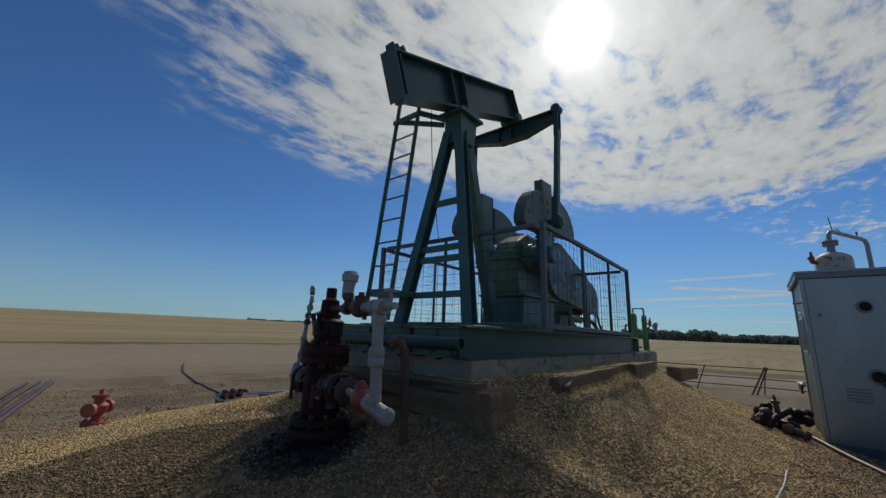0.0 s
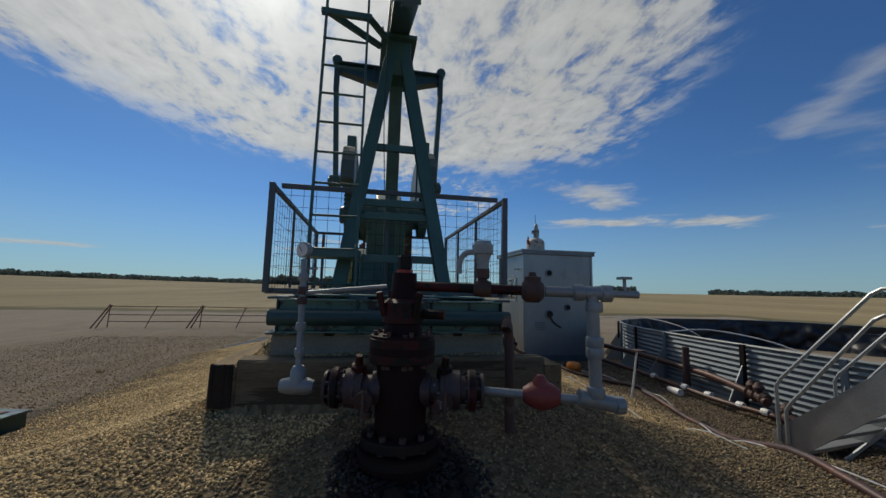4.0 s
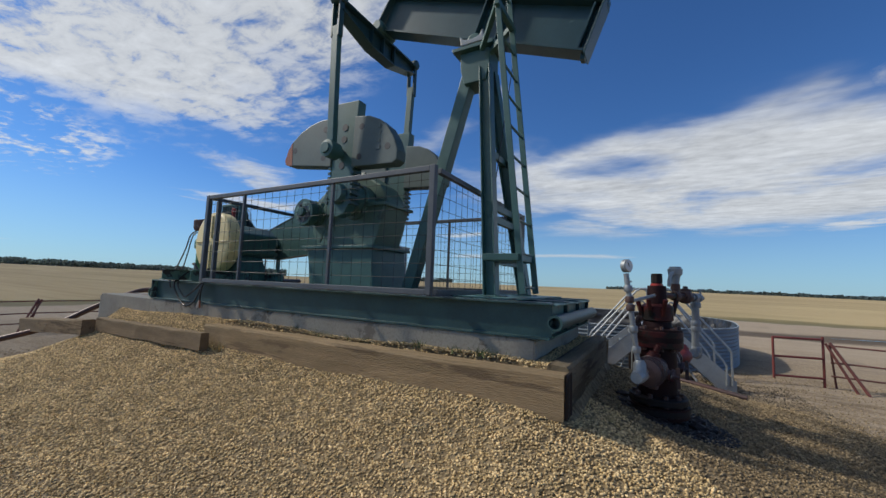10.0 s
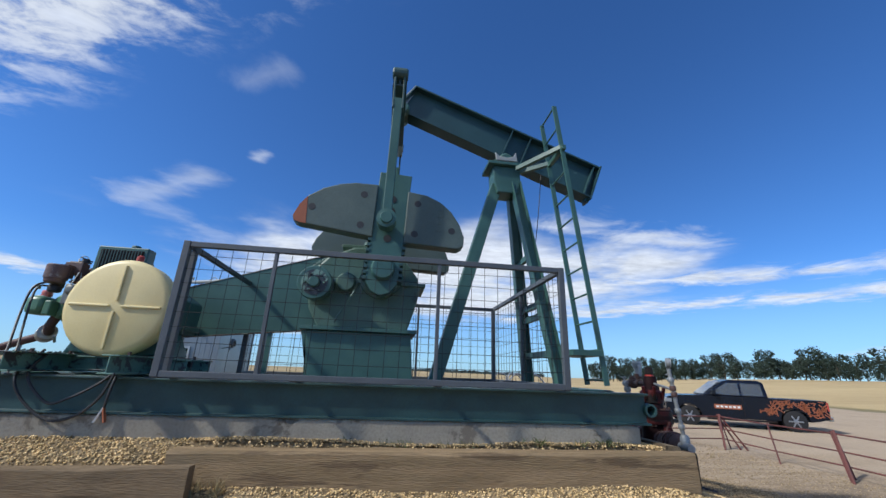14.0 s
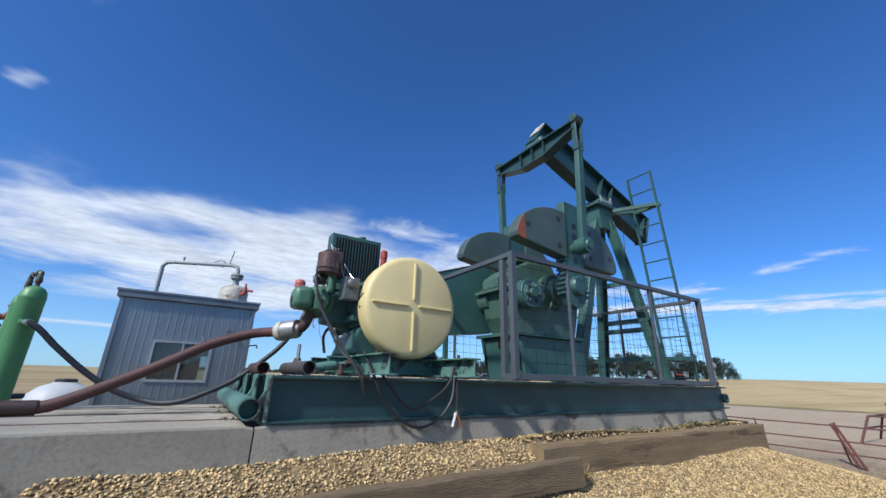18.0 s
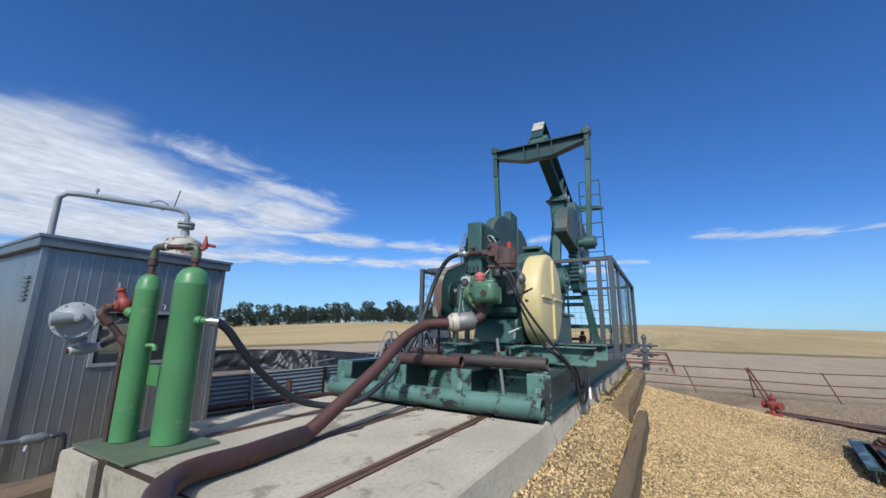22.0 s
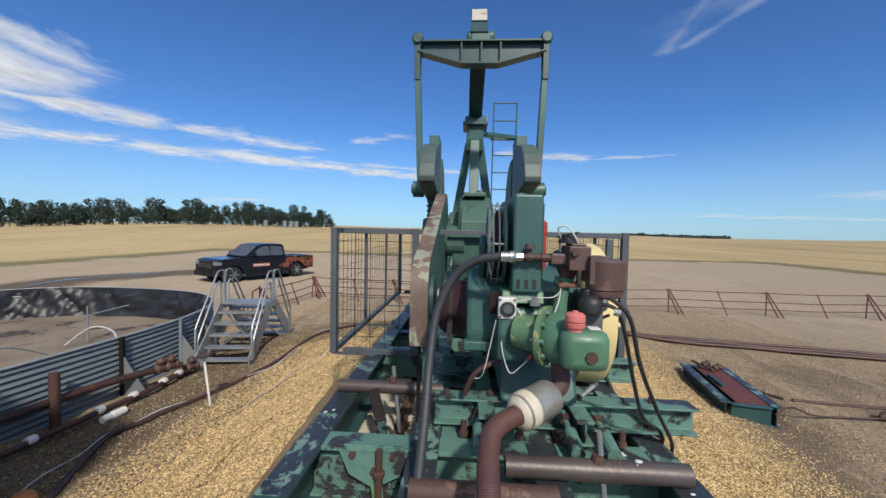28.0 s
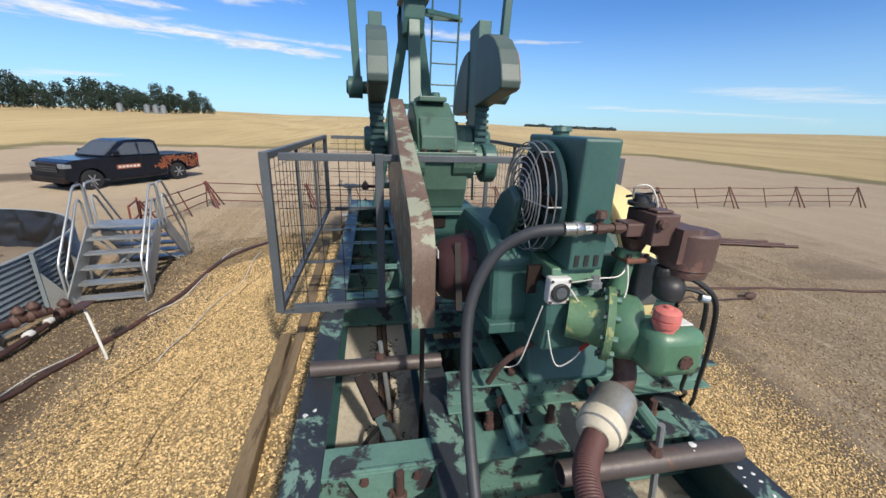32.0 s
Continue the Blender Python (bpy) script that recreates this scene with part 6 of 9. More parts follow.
# flow line with check valve to the galvanised riser
E1 = Vector((-1.19, -1.06, 1.68))
S1 = Vector((WX - 0.02, -0.06, 1.70))
dl = (E1 - S1)
part("flow_line", tube(BM(), (S1, S1 + dl * 0.72), 0.03, 14), WELL_RED, well, smooth=True)
bm = BM()
q = S1 + dl * 0.68
turned(bm, q - dl * 0.06, q + dl * 0.06, ((0, 0.045), (0.2, 0.07), (0.8, 0.07), (1, 0.045)), 16)
turned(bm, q + Vector((0, 0, 0.04)), q + Vector((0, 0, 0.11)), ((0, 0.05), (0.6, 0.05), (0.65, 0.025), (1, 0.02)), 12)
part("check_valve", bm, RUST, well, smooth=True)
part("galvanised_run", tube(BM(), (S1 + dl * 0.75, E1), 0.032, 14), GALV, well, smooth=True)
bm = turned(BM(), E1 - dl * 0.10, E1 + dl * 0.10, ((0, 0.05), (0.25, 0.05), (0.27, 0.04), (0.73, 0.04), (0.75, 0.05), (1, 0.05)), 14)
tube(bm, (E1 + dl * 0.08, E1 + dl * 0.24), 0.022, 10)
tube(bm, (E1 + dl * 0.17, E1 + dl * 0.17 + Vector((0, 0, 0.09))), 0.010, 8)
box(bm, tuple(E1 + dl * 0.17 + Vector((-0.03, -0.03, 0.085))), tuple(E1 + dl * 0.17 + Vector((0.03, 0.03, 0.10))))
part("riser_tee", bm, GALV, well, smooth=True)
EB = Vector((-1.18, -1.08, 1.07))
part("riser_pipe", tube(BM(), (E1, EB), 0.036, 16), GALV, well, "dull galvanised riser pipe", smooth=True)
for z in (1.60, 1.40, 1.34, 1.12):
    part("riser_collar", turned(BM(), (E1.x, E1.y - 0.01, z - 0.03), (E1.x, E1.y - 0.01, z + 0.03), ((0, 0.046), (0.2, 0.05), (0.8, 0.05), (1, 0.046)), 14), GALV, well, smooth=True)
bm = tube(BM(), (EB + Vector((0.02, 0.10, 0.02)), EB + Vector((-0.02, -0.12, -0.02))), 0.046, 14)
part("riser_elbow", bm, GALV, well, smooth=True)
part("elbow_plug", turned(BM(), EB + Vector((-0.02, -0.10, -0.02)), EB + Vector((-0.03, -0.16, -0.02)), ((0, 0.05), (0.8, 0.05), (1, 0.03)), 12), GALV, well)
# lower outlets
for sg, length in ((1, 0.46), (-1, 0.50)):
    dr = Vector((0.16 if sg > 0 else -0.22, sg, 0)).normalized()
    o = Vector((WX, WY, 1.08))
    bm = turned(BM(), o + dr * 0.12, o + dr * length, ((0, 0.10), (0.15, 0.10), (0.16, 0.075), (0.30, 0.075), (0.32, 0.11), (0.62, 0.115), (0.64, 0.08), (0.72, 0.08), (0.74, 0.115), (0.86, 0.12), (0.88, 0.06), (1, 0.05)), 22)
    part("outlet_valve", bm, VALVE_IRON, well, "greasy rust-streaked wing valve body", smooth=True)
    fc = o + dr * (length - 0.07)
    ring = part("outlet_flange", turned(BM(), fc - dr * 0.0225, fc + dr * 0.0225, ((0, 0.112), (0.15, 0.12), (0.85, 0.12), (1, 0.112)), 22), WELL_RED, well, smooth=True)
    side = dr.cross(Vector((0, 0, 1))).normalized()
    for k in range(8):
        q = fc + (side * math.cos(k * math.pi / 4 + 0.3) + Vector((0, 0, 1)) * math.sin(k * math.pi / 4 + 0.3)) * 0.098
        part("stud_bolt", tube(BM(), (q - dr * 0.045, q + dr * 0.045), 0.011, 6), VALVE_IRON, ring)
    bm = BM()
    flange(bm, o + dr * 0.285, dr, 0.118, 0.035, 8, 22)
    part("valve_flange", bm, VALVE_IRON, well, smooth=True)
    bm = turned(BM(), o + dr * 0.23 + Vector((-0.07, 0, -0.02)), o + dr * 0.23 + Vector((-0.19, 0, -0.05)), ((0, 0.045), (0.45, 0.04), (0.5, 0.055), (0.7, 0.055), (0.72, 0.018), (1, 0.016)), 12)
    part("valve_stem", bm, VALVE_IRON, well, smooth=True)
    part("stem_handle", bar(BM(), o + dr * 0.23 + Vector((-0.18, 0, 0.03)), o + dr * 0.23 + Vector((-0.185, 0, -0.14)), 0.03, 0.014), RUST, well, bevel=0.004)
    part("drain_plug", turned(BM(), o + dr * 0.20 + Vector((0, 0, -0.08)), o + dr * 0.21 + Vector((0, 0, -0.17)), ((0, 0.03), (0.6, 0.028), (0.62, 0.04), (1, 0.036)), 10), RUST, well)
    bm = turned(BM(), o + dr * (length - 0.021), o + dr * (length - 0.001), ((0, 0.10), (0.8, 0.10), (1, 0.094)), 22)
    part("outlet_ring", bm, VALVE_IRON, well, smooth=True)
    bm = turned(BM(), o + dr * 0.26 + Vector((0, 0, 0.08)), o + dr * 0.26 + Vector((-0.05, 0, 0.20)), ((0, 0.05), (0.5, 0.045), (0.55, 0.025), (1, 0.02)), 12)
    part("valve_bonnet", bm, WELL_RED, well, smooth=True)
RED_VALVE = mat("dull_red_valve_paint", (0.26, 0.040, 0.034), (0.18, 0.032, 0.028), 0.5, bump=0.12, wear=(0.05, 0.025, 0.02), wear_at=0.6, wear_scale=14)
# red ball valve between the outlet and the riser
o = Vector((WX, WY, 1.08)) + Vector((-0.22, -1, 0)).normalized() * 0.50
part("outlet_nipple", tube(BM(), (o, EB), 0.026, 12), GALV, well, smooth=True)
mid = o.lerp(EB, 0.52)
bm = turned(BM(), mid + Vector((0.05, 0.09, 0)), mid - Vector((0.03, 0.11, 0)), ((0, 0.04), (0.2, 0.07), (0.5, 0.085), (0.8, 0.07), (1, 0.04)), 14)
turned(bm, mid, mid + Vector((0, 0, 0.12)), ((0, 0.05), (0.7, 0.045), (1, 0.02)), 12)
part("ball_valve", bm, RED_VALVE, well, "dull red ball valve", smooth=True)
# gauge riser
g0 = Vector((-0.70, 0.62, 1.08))
bm = turned(BM(), g0 - Vector((0.02, 0.10, 0)), g0 + Vector((0.02, 0.10, 0)), ((0, 0.035), (0.2, 0.05), (0.8, 0.05), (1, 0.04)), 14)
turned(bm, g0, g0 + Vector((0, 0, 0.12)), ((0, 0.05), (0.8, 0.045), (1, 0.03)), 14)
part("gauge_tee", bm, GALV, well, smooth=True)
top = Vector((-0.61, 0.64, 1.86))
part("gauge_riser", tube(BM(), (g0, g0.lerp(top, 0.45), top), 0.020, 12), GALV, well, smooth=True)
for s, c in ((0.25, GALV), (0.45, GALV), (0.66, RUST), (0.74, RUST), (0.85, GALV)):
    p = g0.lerp(top, s)
    part("riser_coupling", turned(BM(), p - Vector((0, 0, 0.025)), p + Vector((0, 0, 0.025)), ((0, 0.028), (0.2, 0.032), (0.8, 0.032), (1, 0.028)), 12), c, well, smooth=True)
p = g0.lerp(top, 0.72)
part("bleed_line", tube(BM(), (p, p.lerp(Vector((WX, 0.05, 1.70)), 0.9)), 0.014, 10), GALV, well, smooth=True)
part("needle_valve", tube(BM(), (top - Vector((0, 0, 0.06)), top + Vector((-0.03, -0.09, -0.06))), 0.008, 6), GALV, well)
gd = Vector((-0.82, 0.50, 0)).normalized()
gauge = part("pressure_gauge", turned(BM(), top + Vector((0, 0, 0.06)) - gd * 0.02, top + Vector((0, 0, 0.06)) + gd * 0.025, ((0, 0.045), (0.15, 0.052), (0.9, 0.052), (1, 0.046)), 24), GALV, well, "round pressure gauge with white face", smooth=True)
part("gauge_face", turned(BM(), top + Vector((0, 0, 0.06)) + gd * 0.026, top + Vector((0, 0, 0.06)) + gd * 0.029, ((0, 0.043), (1, 0.043)), 24), WHITE, gauge)
part("gauge_needle", bar(BM(), top + Vector((0, 0, 0.05)) + gd * 0.031, top + Vector((0.01, 0.018, 0.085)) + gd * 0.031, 0.004, 0.002), DIRT_OIL, gauge)
# relief head on the flow line
q = S1 + dl * 0.40
bm = turned(BM(), q - dl * 0.05, q + dl * 0.05, ((0, 0.045), (0.2, 0.05), (0.8, 0.05), (1, 0.045)), 14)
turned(bm, q, q + Vector((0, 0, 0.12)), ((0, 0.035), (0.5, 0.03), (0.55, 0.042), (1, 0.042)), 14)
part("relief_base", bm, RUST, well, smooth=True)
bm = turned(BM(), q + Vector((0, 0, 0.12)), q + Vector((0, 0, 0.29)), ((0, 0.035), (0.3, 0.04), (0.5, 0.05), (0.55, 0.062), (0.85, 0.066), (0.9, 0.055), (1, 0.05)), 18)
tube(bm, curve((q + Vector((0, 0, 0.22)), q + Vector((0.03, 0.09, 0.22)), q + Vector((0.05, 0.13, 0.17)), q + Vector((0.055, 0.135, 0.09))), 5), 0.018, 8)
part("relief_valve", bm, GREY_PAINT, well, "pale grey relief valve with a hooked outlet", smooth=True)
# bent vent pipe beside the stack
vent = solo("vent_pipe", tube(BM(), curve(((-0.60, -0.78, 0.6), (-0.62, -0.77, 1.2), (-0.63, -0.76, 1.38), (-0.68, -0.73, 1.46), (-0.74, -0.70, 1.42)), 6), 0.034, 12, hollow=0.8), RUST, "rusty bent vent pipe rising from the gravel", "pipe", smooth=True)
# oily pit edge round the stack
bm = BM()
rng = random.Random(4)
for k in range(26):
    a, r = rng.uniform(0, 6.28), rng.uniform(0.22, 0.42)
    c = Vector((WX - 0.05 + r * math.cos(a), r * math.sin(a), ground_z(WX + r * math.cos(a), r * math.sin(a))))
    bmesh.ops.create_icosphere(bm, subdivisions=1, radius=rng.uniform(0.025, 0.07), matrix=Matrix.Translation(c) @ Matrix.Diagonal((1.2, 1, 0.6, 1)))
solo("oily_clods", bm, DIRT_OIL, "black oil-soaked clods round the wellhead foot", "oily soil", kind="stuff")

# ---- shed ----
SX0, SX1, SY0, SY1, SZ0, SZ1 = 5.77, 7.55, -5.44, -3.585, 0.14, 2.64
shed = thing("shed", (6.66, -4.5, SZ0), "small grey-blue ribbed sheet steel shed with overhanging roof", "shed")
WX0, WX1, WZ0, WZ1 = 6.30, 7.02, 1.49, 2.02


def ribbed_sheet(u0, u1, z0, z1, put, pitch=0.095):
    """Sheet of flat pans with narrow standing ribs; put(u, out, z) places a point."""
    bm = BM()
    us = [(u0, 0.0)]
    u = u0 + pitch / 2
    while u < u1 - 0.03:
        us += [(u - 0.010, 0.0), (u - 0.005, 0.003), (u + 0.005, 0.003), (u + 0.010, 0.0)]
        u += pitch
    us.append((u1, 0.0))
    cols = [(bm.verts.new(put(a, o, z0)), bm.verts.new(put(a, o, z1)), bm.verts.new(put(a, -0.03, z1)), bm.verts.new(put(a, -0.03, z0))) for a, o in us]
    for p, q in zip(cols, cols[1:]):
        for k in range(4):
            bm.faces.new((p[k], q[k], q[(k + 1) % 4], p[(k + 1) % 4]))
    bm.faces.new(cols[0])
    bm.faces.new(cols[-1][::-1])
    return bm


side_y = lambda u, o, z: (u, SY1 + o, z)
for u0, u1, z0, z1 in ((SX0, WX0, SZ0, SZ1), (WX1, SX1, SZ0, SZ1), (WX0, WX1, SZ0, WZ0), (WX0, WX1, WZ1, SZ1)):
    part("wall_sheet", ribbed_sheet(u0, u1, z0, z1, side_y), SHED, shed)
BX0, BX1, BZ0, BZ1 = 6.02, 6.36, 1.36, 1.90
for u0, u1, z0, z1 in ((SX0, BX0, SZ0, SZ1), (BX1, SX1, SZ0, SZ1), (BX0, BX1, SZ0, BZ0), (BX0, BX1, BZ1, SZ1)):
    part("wall_sheet", ribbed_sheet(u0, u1, z0, z1, lambda u, o, z: (u, SY0 - o, z)), SHED, shed)
back = part("back_window", box(BM(), (BX0, SY0 - 0.004, BZ0), (BX1, SY0, BZ1)), GLASS, shed, "plain rear window pane")
back.visible_shadow = False
part("wall_sheet", ribbed_sheet(SY0 + 0.035, SY1 - 0.035, SZ0, SZ1, lambda u, o, z: (SX1 + o, u, z)), SHED, shed)
part("wall_sheet", box(BM(), (SX0 - 0.012, SY0 + 0.035, SZ0), (SX0 + 0.02, SY1 - 0.035, SZ1)), SHED, shed)
for x, y in ((SX0, SY0), (SX0, SY1), (SX1, SY0), (SX1, SY1)):
    part("corner_trim", box(BM(), (x - 0.028, y - 0.028, SZ0), (x + 0.028, y + 0.028, SZ1)), SHED, shed, bevel=0.004)
part("sill_frame", box(BM(), (SX0 + 0.01, SY0 + 0.01, 0.0), (SX1 - 0.01, SY1 - 0.01, SZ0 - 0.002)), SHED_DARK, shed)
part("floor", box(BM(), (SX0 + 0.03, SY0 + 0.04, SZ0), (SX1 - 0.04, SY1 - 0.04, SZ0 + 0.03)), WOOD, shed)
part("roof", box(BM(), (SX0 - 0.07, SY0 - 0.07, SZ1 + 0.002), (SX1 + 0.07, SY1 + 0.07, SZ1 + 0.115)), SHED_DARK, shed, "grey sheet steel roof with drip edge", bevel=0.008)
part("roof_edge", box(BM(), (SX0 - 0.085, SY0 - 0.085, SZ1 + 0.09), (SX1 + 0.085, SY1 + 0.085, SZ1 + 0.125)), SHED, shed, bevel=0.006)
FRAME_GREY = mat("pale_grey_window_frame", (0.46, 0.48, 0.49), None, 0.4, 0.3, bump=0.03)
win = part("window", box(BM(), (WX0 - 0.035, SY1 - 0.01, WZ0 - 0.035), (WX1 + 0.035, SY1 + 0.022, WZ0)), FRAME_GREY, shed, "sliding window with pale grey frame")
part("window_frame", box(BM(), (WX0 - 0.035, SY1 - 0.01, WZ1), (WX1 + 0.035, SY1 + 0.022, WZ1 + 0.035)), FRAME_GREY, win)
for x in (WX0 - 0.0175, WX1 + 0.0175):
    part("window_frame", box(BM(), (x - 0.0175, SY1 - 0.01, WZ0), (x + 0.0175, SY1 + 0.022, WZ1)), FRAME_GREY, win)
part("window_mullion", box(BM(), ((WX0 + WX1) / 2 - 0.014, SY1 - 0.008, WZ0), ((WX0 + WX1) / 2 + 0.014, SY1 + 0.016, WZ1)), FRAME_GREY, win)
for a, b, o in ((WX0, (WX0 + WX1) / 2 - 0.014, 0.0), ((WX0 + WX1) / 2 + 0.014, WX1, 0.008)):
    pane = part("pane", box(BM(), (a, SY1 - 0.004 + o, WZ0), (b, SY1 + o, WZ1)), GLASS, win)
    pane.visible_shadow = False
# near-black panels added to give the interior its shade behind the windows
SHED_SHADE = mat("shed_interior_shade", (0.022, 0.022, 0.023), (0.015, 0.015, 0.016), 0.8)
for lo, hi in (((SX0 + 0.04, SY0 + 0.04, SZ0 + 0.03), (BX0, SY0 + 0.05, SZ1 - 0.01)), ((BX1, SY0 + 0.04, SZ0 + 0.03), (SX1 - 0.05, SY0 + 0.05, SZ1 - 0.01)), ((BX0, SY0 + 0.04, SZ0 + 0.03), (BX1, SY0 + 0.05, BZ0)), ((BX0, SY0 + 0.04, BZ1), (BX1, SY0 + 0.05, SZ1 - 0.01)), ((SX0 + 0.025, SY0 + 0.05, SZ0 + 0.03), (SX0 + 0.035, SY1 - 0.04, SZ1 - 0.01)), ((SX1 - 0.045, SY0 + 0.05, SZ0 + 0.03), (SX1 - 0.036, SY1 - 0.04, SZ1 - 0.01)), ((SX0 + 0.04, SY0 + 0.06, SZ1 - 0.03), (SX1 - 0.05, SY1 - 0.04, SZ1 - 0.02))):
    part("interior_shade_panel", box(BM(), lo, hi), SHED_SHADE, shed)
# what is seen inside and on the walls
boiler = thing("line_heater", (7.2, -4.75, SZ0), "grey upright heater vessel and piping inside the shed", "vessel")
part("shell", turned(BM(), (7.2, -4.75, 0.17), (7.2, -4.75, 2.1), ((0, 0.3), (0.9, 0.3), (0.97, 0.2), (1, 0.08)), 24), GREY_PAINT, boiler, smooth=True)
part("duct", tube(BM(), curve(((7.05, -4.45, 1.1), (7.0, -4.3, 1.5), (6.92, -4.2, 1.72), (6.72, -4.3, 1.78), (6.6, -4.6, 1.78)), 6), 0.05, 12), WHITE, boiler, "pale insulated pipe", smooth=True)
for y, z, r in ((-4.25, 2.18, 0.085), (-4.25, 1.15, 0.10), (-4.75, 1.32, 0.075)):
    v = thing("wall_vent", (SX0 - 0.01, y, z), "round dark vent pipe through the shed wall", "vent", "vents on the shed wall")
    part("rim", turned(BM(), (SX0 - 0.05, y, z), (SX0 - 0.012, y, z), ((0, r), (0.4, r), (0.5, r * 1.15), (1, r * 1.15)), 20), SHED_DARK, v, smooth=True)
    # black disc for the shade inside the pipe's mouth
    part("mouth", turned(BM(), (SX0 - 0.056, y, z), (SX0 - 0.05, y, z), ((0, r * 0.8), (1, r * 0.8)), 20), DIRT_OIL, v)
solo("vent_hose", tube(BM(), curve(((SX0 - 0.05, -4.25, 1.12), (SX0 - 0.06, -4.35, 0.95), (SX0 - 0.06, -4.55, 0.82)), 5), 0.02, 8), RUBBER, "thin dark hose hanging from a wall vent", "hose")
lou = thing("louvre", (SX0 - 0.01, -4.0, 0.86), "small slotted louvre in the shed wall", "vent")
for i in range(5):
    part("slat", box(BM(), (SX0 - 0.026, -4.15, 0.76 + i * 0.045), (SX0 - 0.012, -3.88, 0.785 + i * 0.045)), SHED_DARK, lou)
for x, z in ((6.1, 2.28),):
    solo("wall_spout", tube(BM(), ((x, SY1 + 0.01, z), (x, SY1 + 0.09, z - 0.01)), 0.018, 10, hollow=0.7), GALV, "short pipe stub through the shed wall", "pipe", smooth=True)
solo("wall_hook", tube(BM(), curve(((6.42, SY1 + 0.012, 2.08), (6.42, SY1 + 0.03, 2.12), (6.45, SY1 + 0.03, 2.14)), 4), 0.006, 6), WHITE, "small white hook above the window", "hook")
solo("gas_spout", tube(BM(), curve(((5.75, -3.75, 2.05), (5.62, -3.73, 2.07), (5.60, -3.73, 2.02)), 4), 0.012, 6), SHED_DARK, "bent spout on the shed corner", "pipe")
tr = thing("side_louvre", (SX1 + 0.01, -4.3, 2.25), "slotted metal louvre under the roof edge", "vent")
for i in range(6):
    part("slat", box(BM(), (SX1 + 0.011, -4.0, 2.12 + i * 0.045), (SX1 + 0.022, -3.82, 2.145 + i * 0.045)), SHED_DARK, tr)
# vessel and vent pipe on the roof
RZ = SZ1 + 0.12
dome = thing("roof_vessel", (6.10, -4.05, RZ), "pale peeling vessel head with flanged outlet on the roof", "vessel")
part("shell", turned(BM(), (6.10, -4.05, RZ), (6.10, -4.05, RZ + 0.36), ((0, 0.235), (0.62, 0.235), (0.8, 0.205), (0.93, 0.125), (1, 0.05)), 30), PEEL_WHITE, dome, smooth=True)
bm = turned(BM(), (6.10, -4.05, RZ + 0.34), (6.10, -4.05, RZ + 0.53), ((0, 0.06), (0.5, 0.05), (1, 0.05)), 16)
part("neck", bm, GREY_PAINT, dome, smooth=True)
for z in (0.49, 0.535):
    bm = BM()
    flange(bm, (6.10, -4.05, RZ + z), (0, 0, 1), 0.105, 0.03, 8, 20)
    part("flange", bm, GREY_PAINT, dome, smooth=True)
P0 = Vector((6.10, -4.05, RZ + 0.55))
pipe_pts = [P0, P0 + Vector((0, 0, 0.08)), P0 + Vector((0.03, -0.02, 0.15)), P0 + Vector((0.10, -0.06, 0.18)), Vector((7.10, -4.58, RZ + 0.74)), Vector((7.22, -4.64, RZ + 0.73)), Vector((7.28, -4.67, RZ + 0.66)), Vector((7.28, -4.67, RZ))]
vp = part("vent_line", tube(BM(), pipe_pts, 0.034, 14), GREY_PAINT, dome, "pale grey bent vent line", smooth=True)
part("aerial", tube(BM(), ((6.26, -4.13, RZ + 0.72), (6.22, -4.10, RZ + 1.0)), 0.007, 6), DIRT_OIL, dome)
part("line_clamp", tube(BM(), curve(((6.52, -4.27, RZ + 0.75), (6.40, -4.20, RZ + 0.81), (6.30, -4.15, RZ + 0.74), (6.36, -4.22, RZ + 0.69)), 4), 0.008, 5), SHED_DARK, dome)
part("vent_stub", turned(BM(), (6.98, -4.52, RZ + 0.77), (6.98, -4.52, RZ + 0.85), ((0, 0.012), (0.5, 0.012), (0.55, 0.022), (1, 0.018)), 10), GREY_PAINT, dome)
bm = tube(BM(), ((6.05, -3.90, RZ + 0.17), (5.95, -3.78, RZ + 0.18)), 0.03, 10)
turned(bm, (5.95, -3.78, RZ + 0.18), (5.95, -3.78, RZ + 0.36), ((0, 0.035), (0.3, 0.04), (0.6, 0.03), (0.65, 0.022), (1, 0.016)), 10)
tube(bm, ((5.95, -3.78, RZ + 0.24), (5.83, -3.73, RZ + 0.23)), 0.022, 8)
part("relief_valve", bm, RED_OLD, dome, "red relief valve", smooth=True)

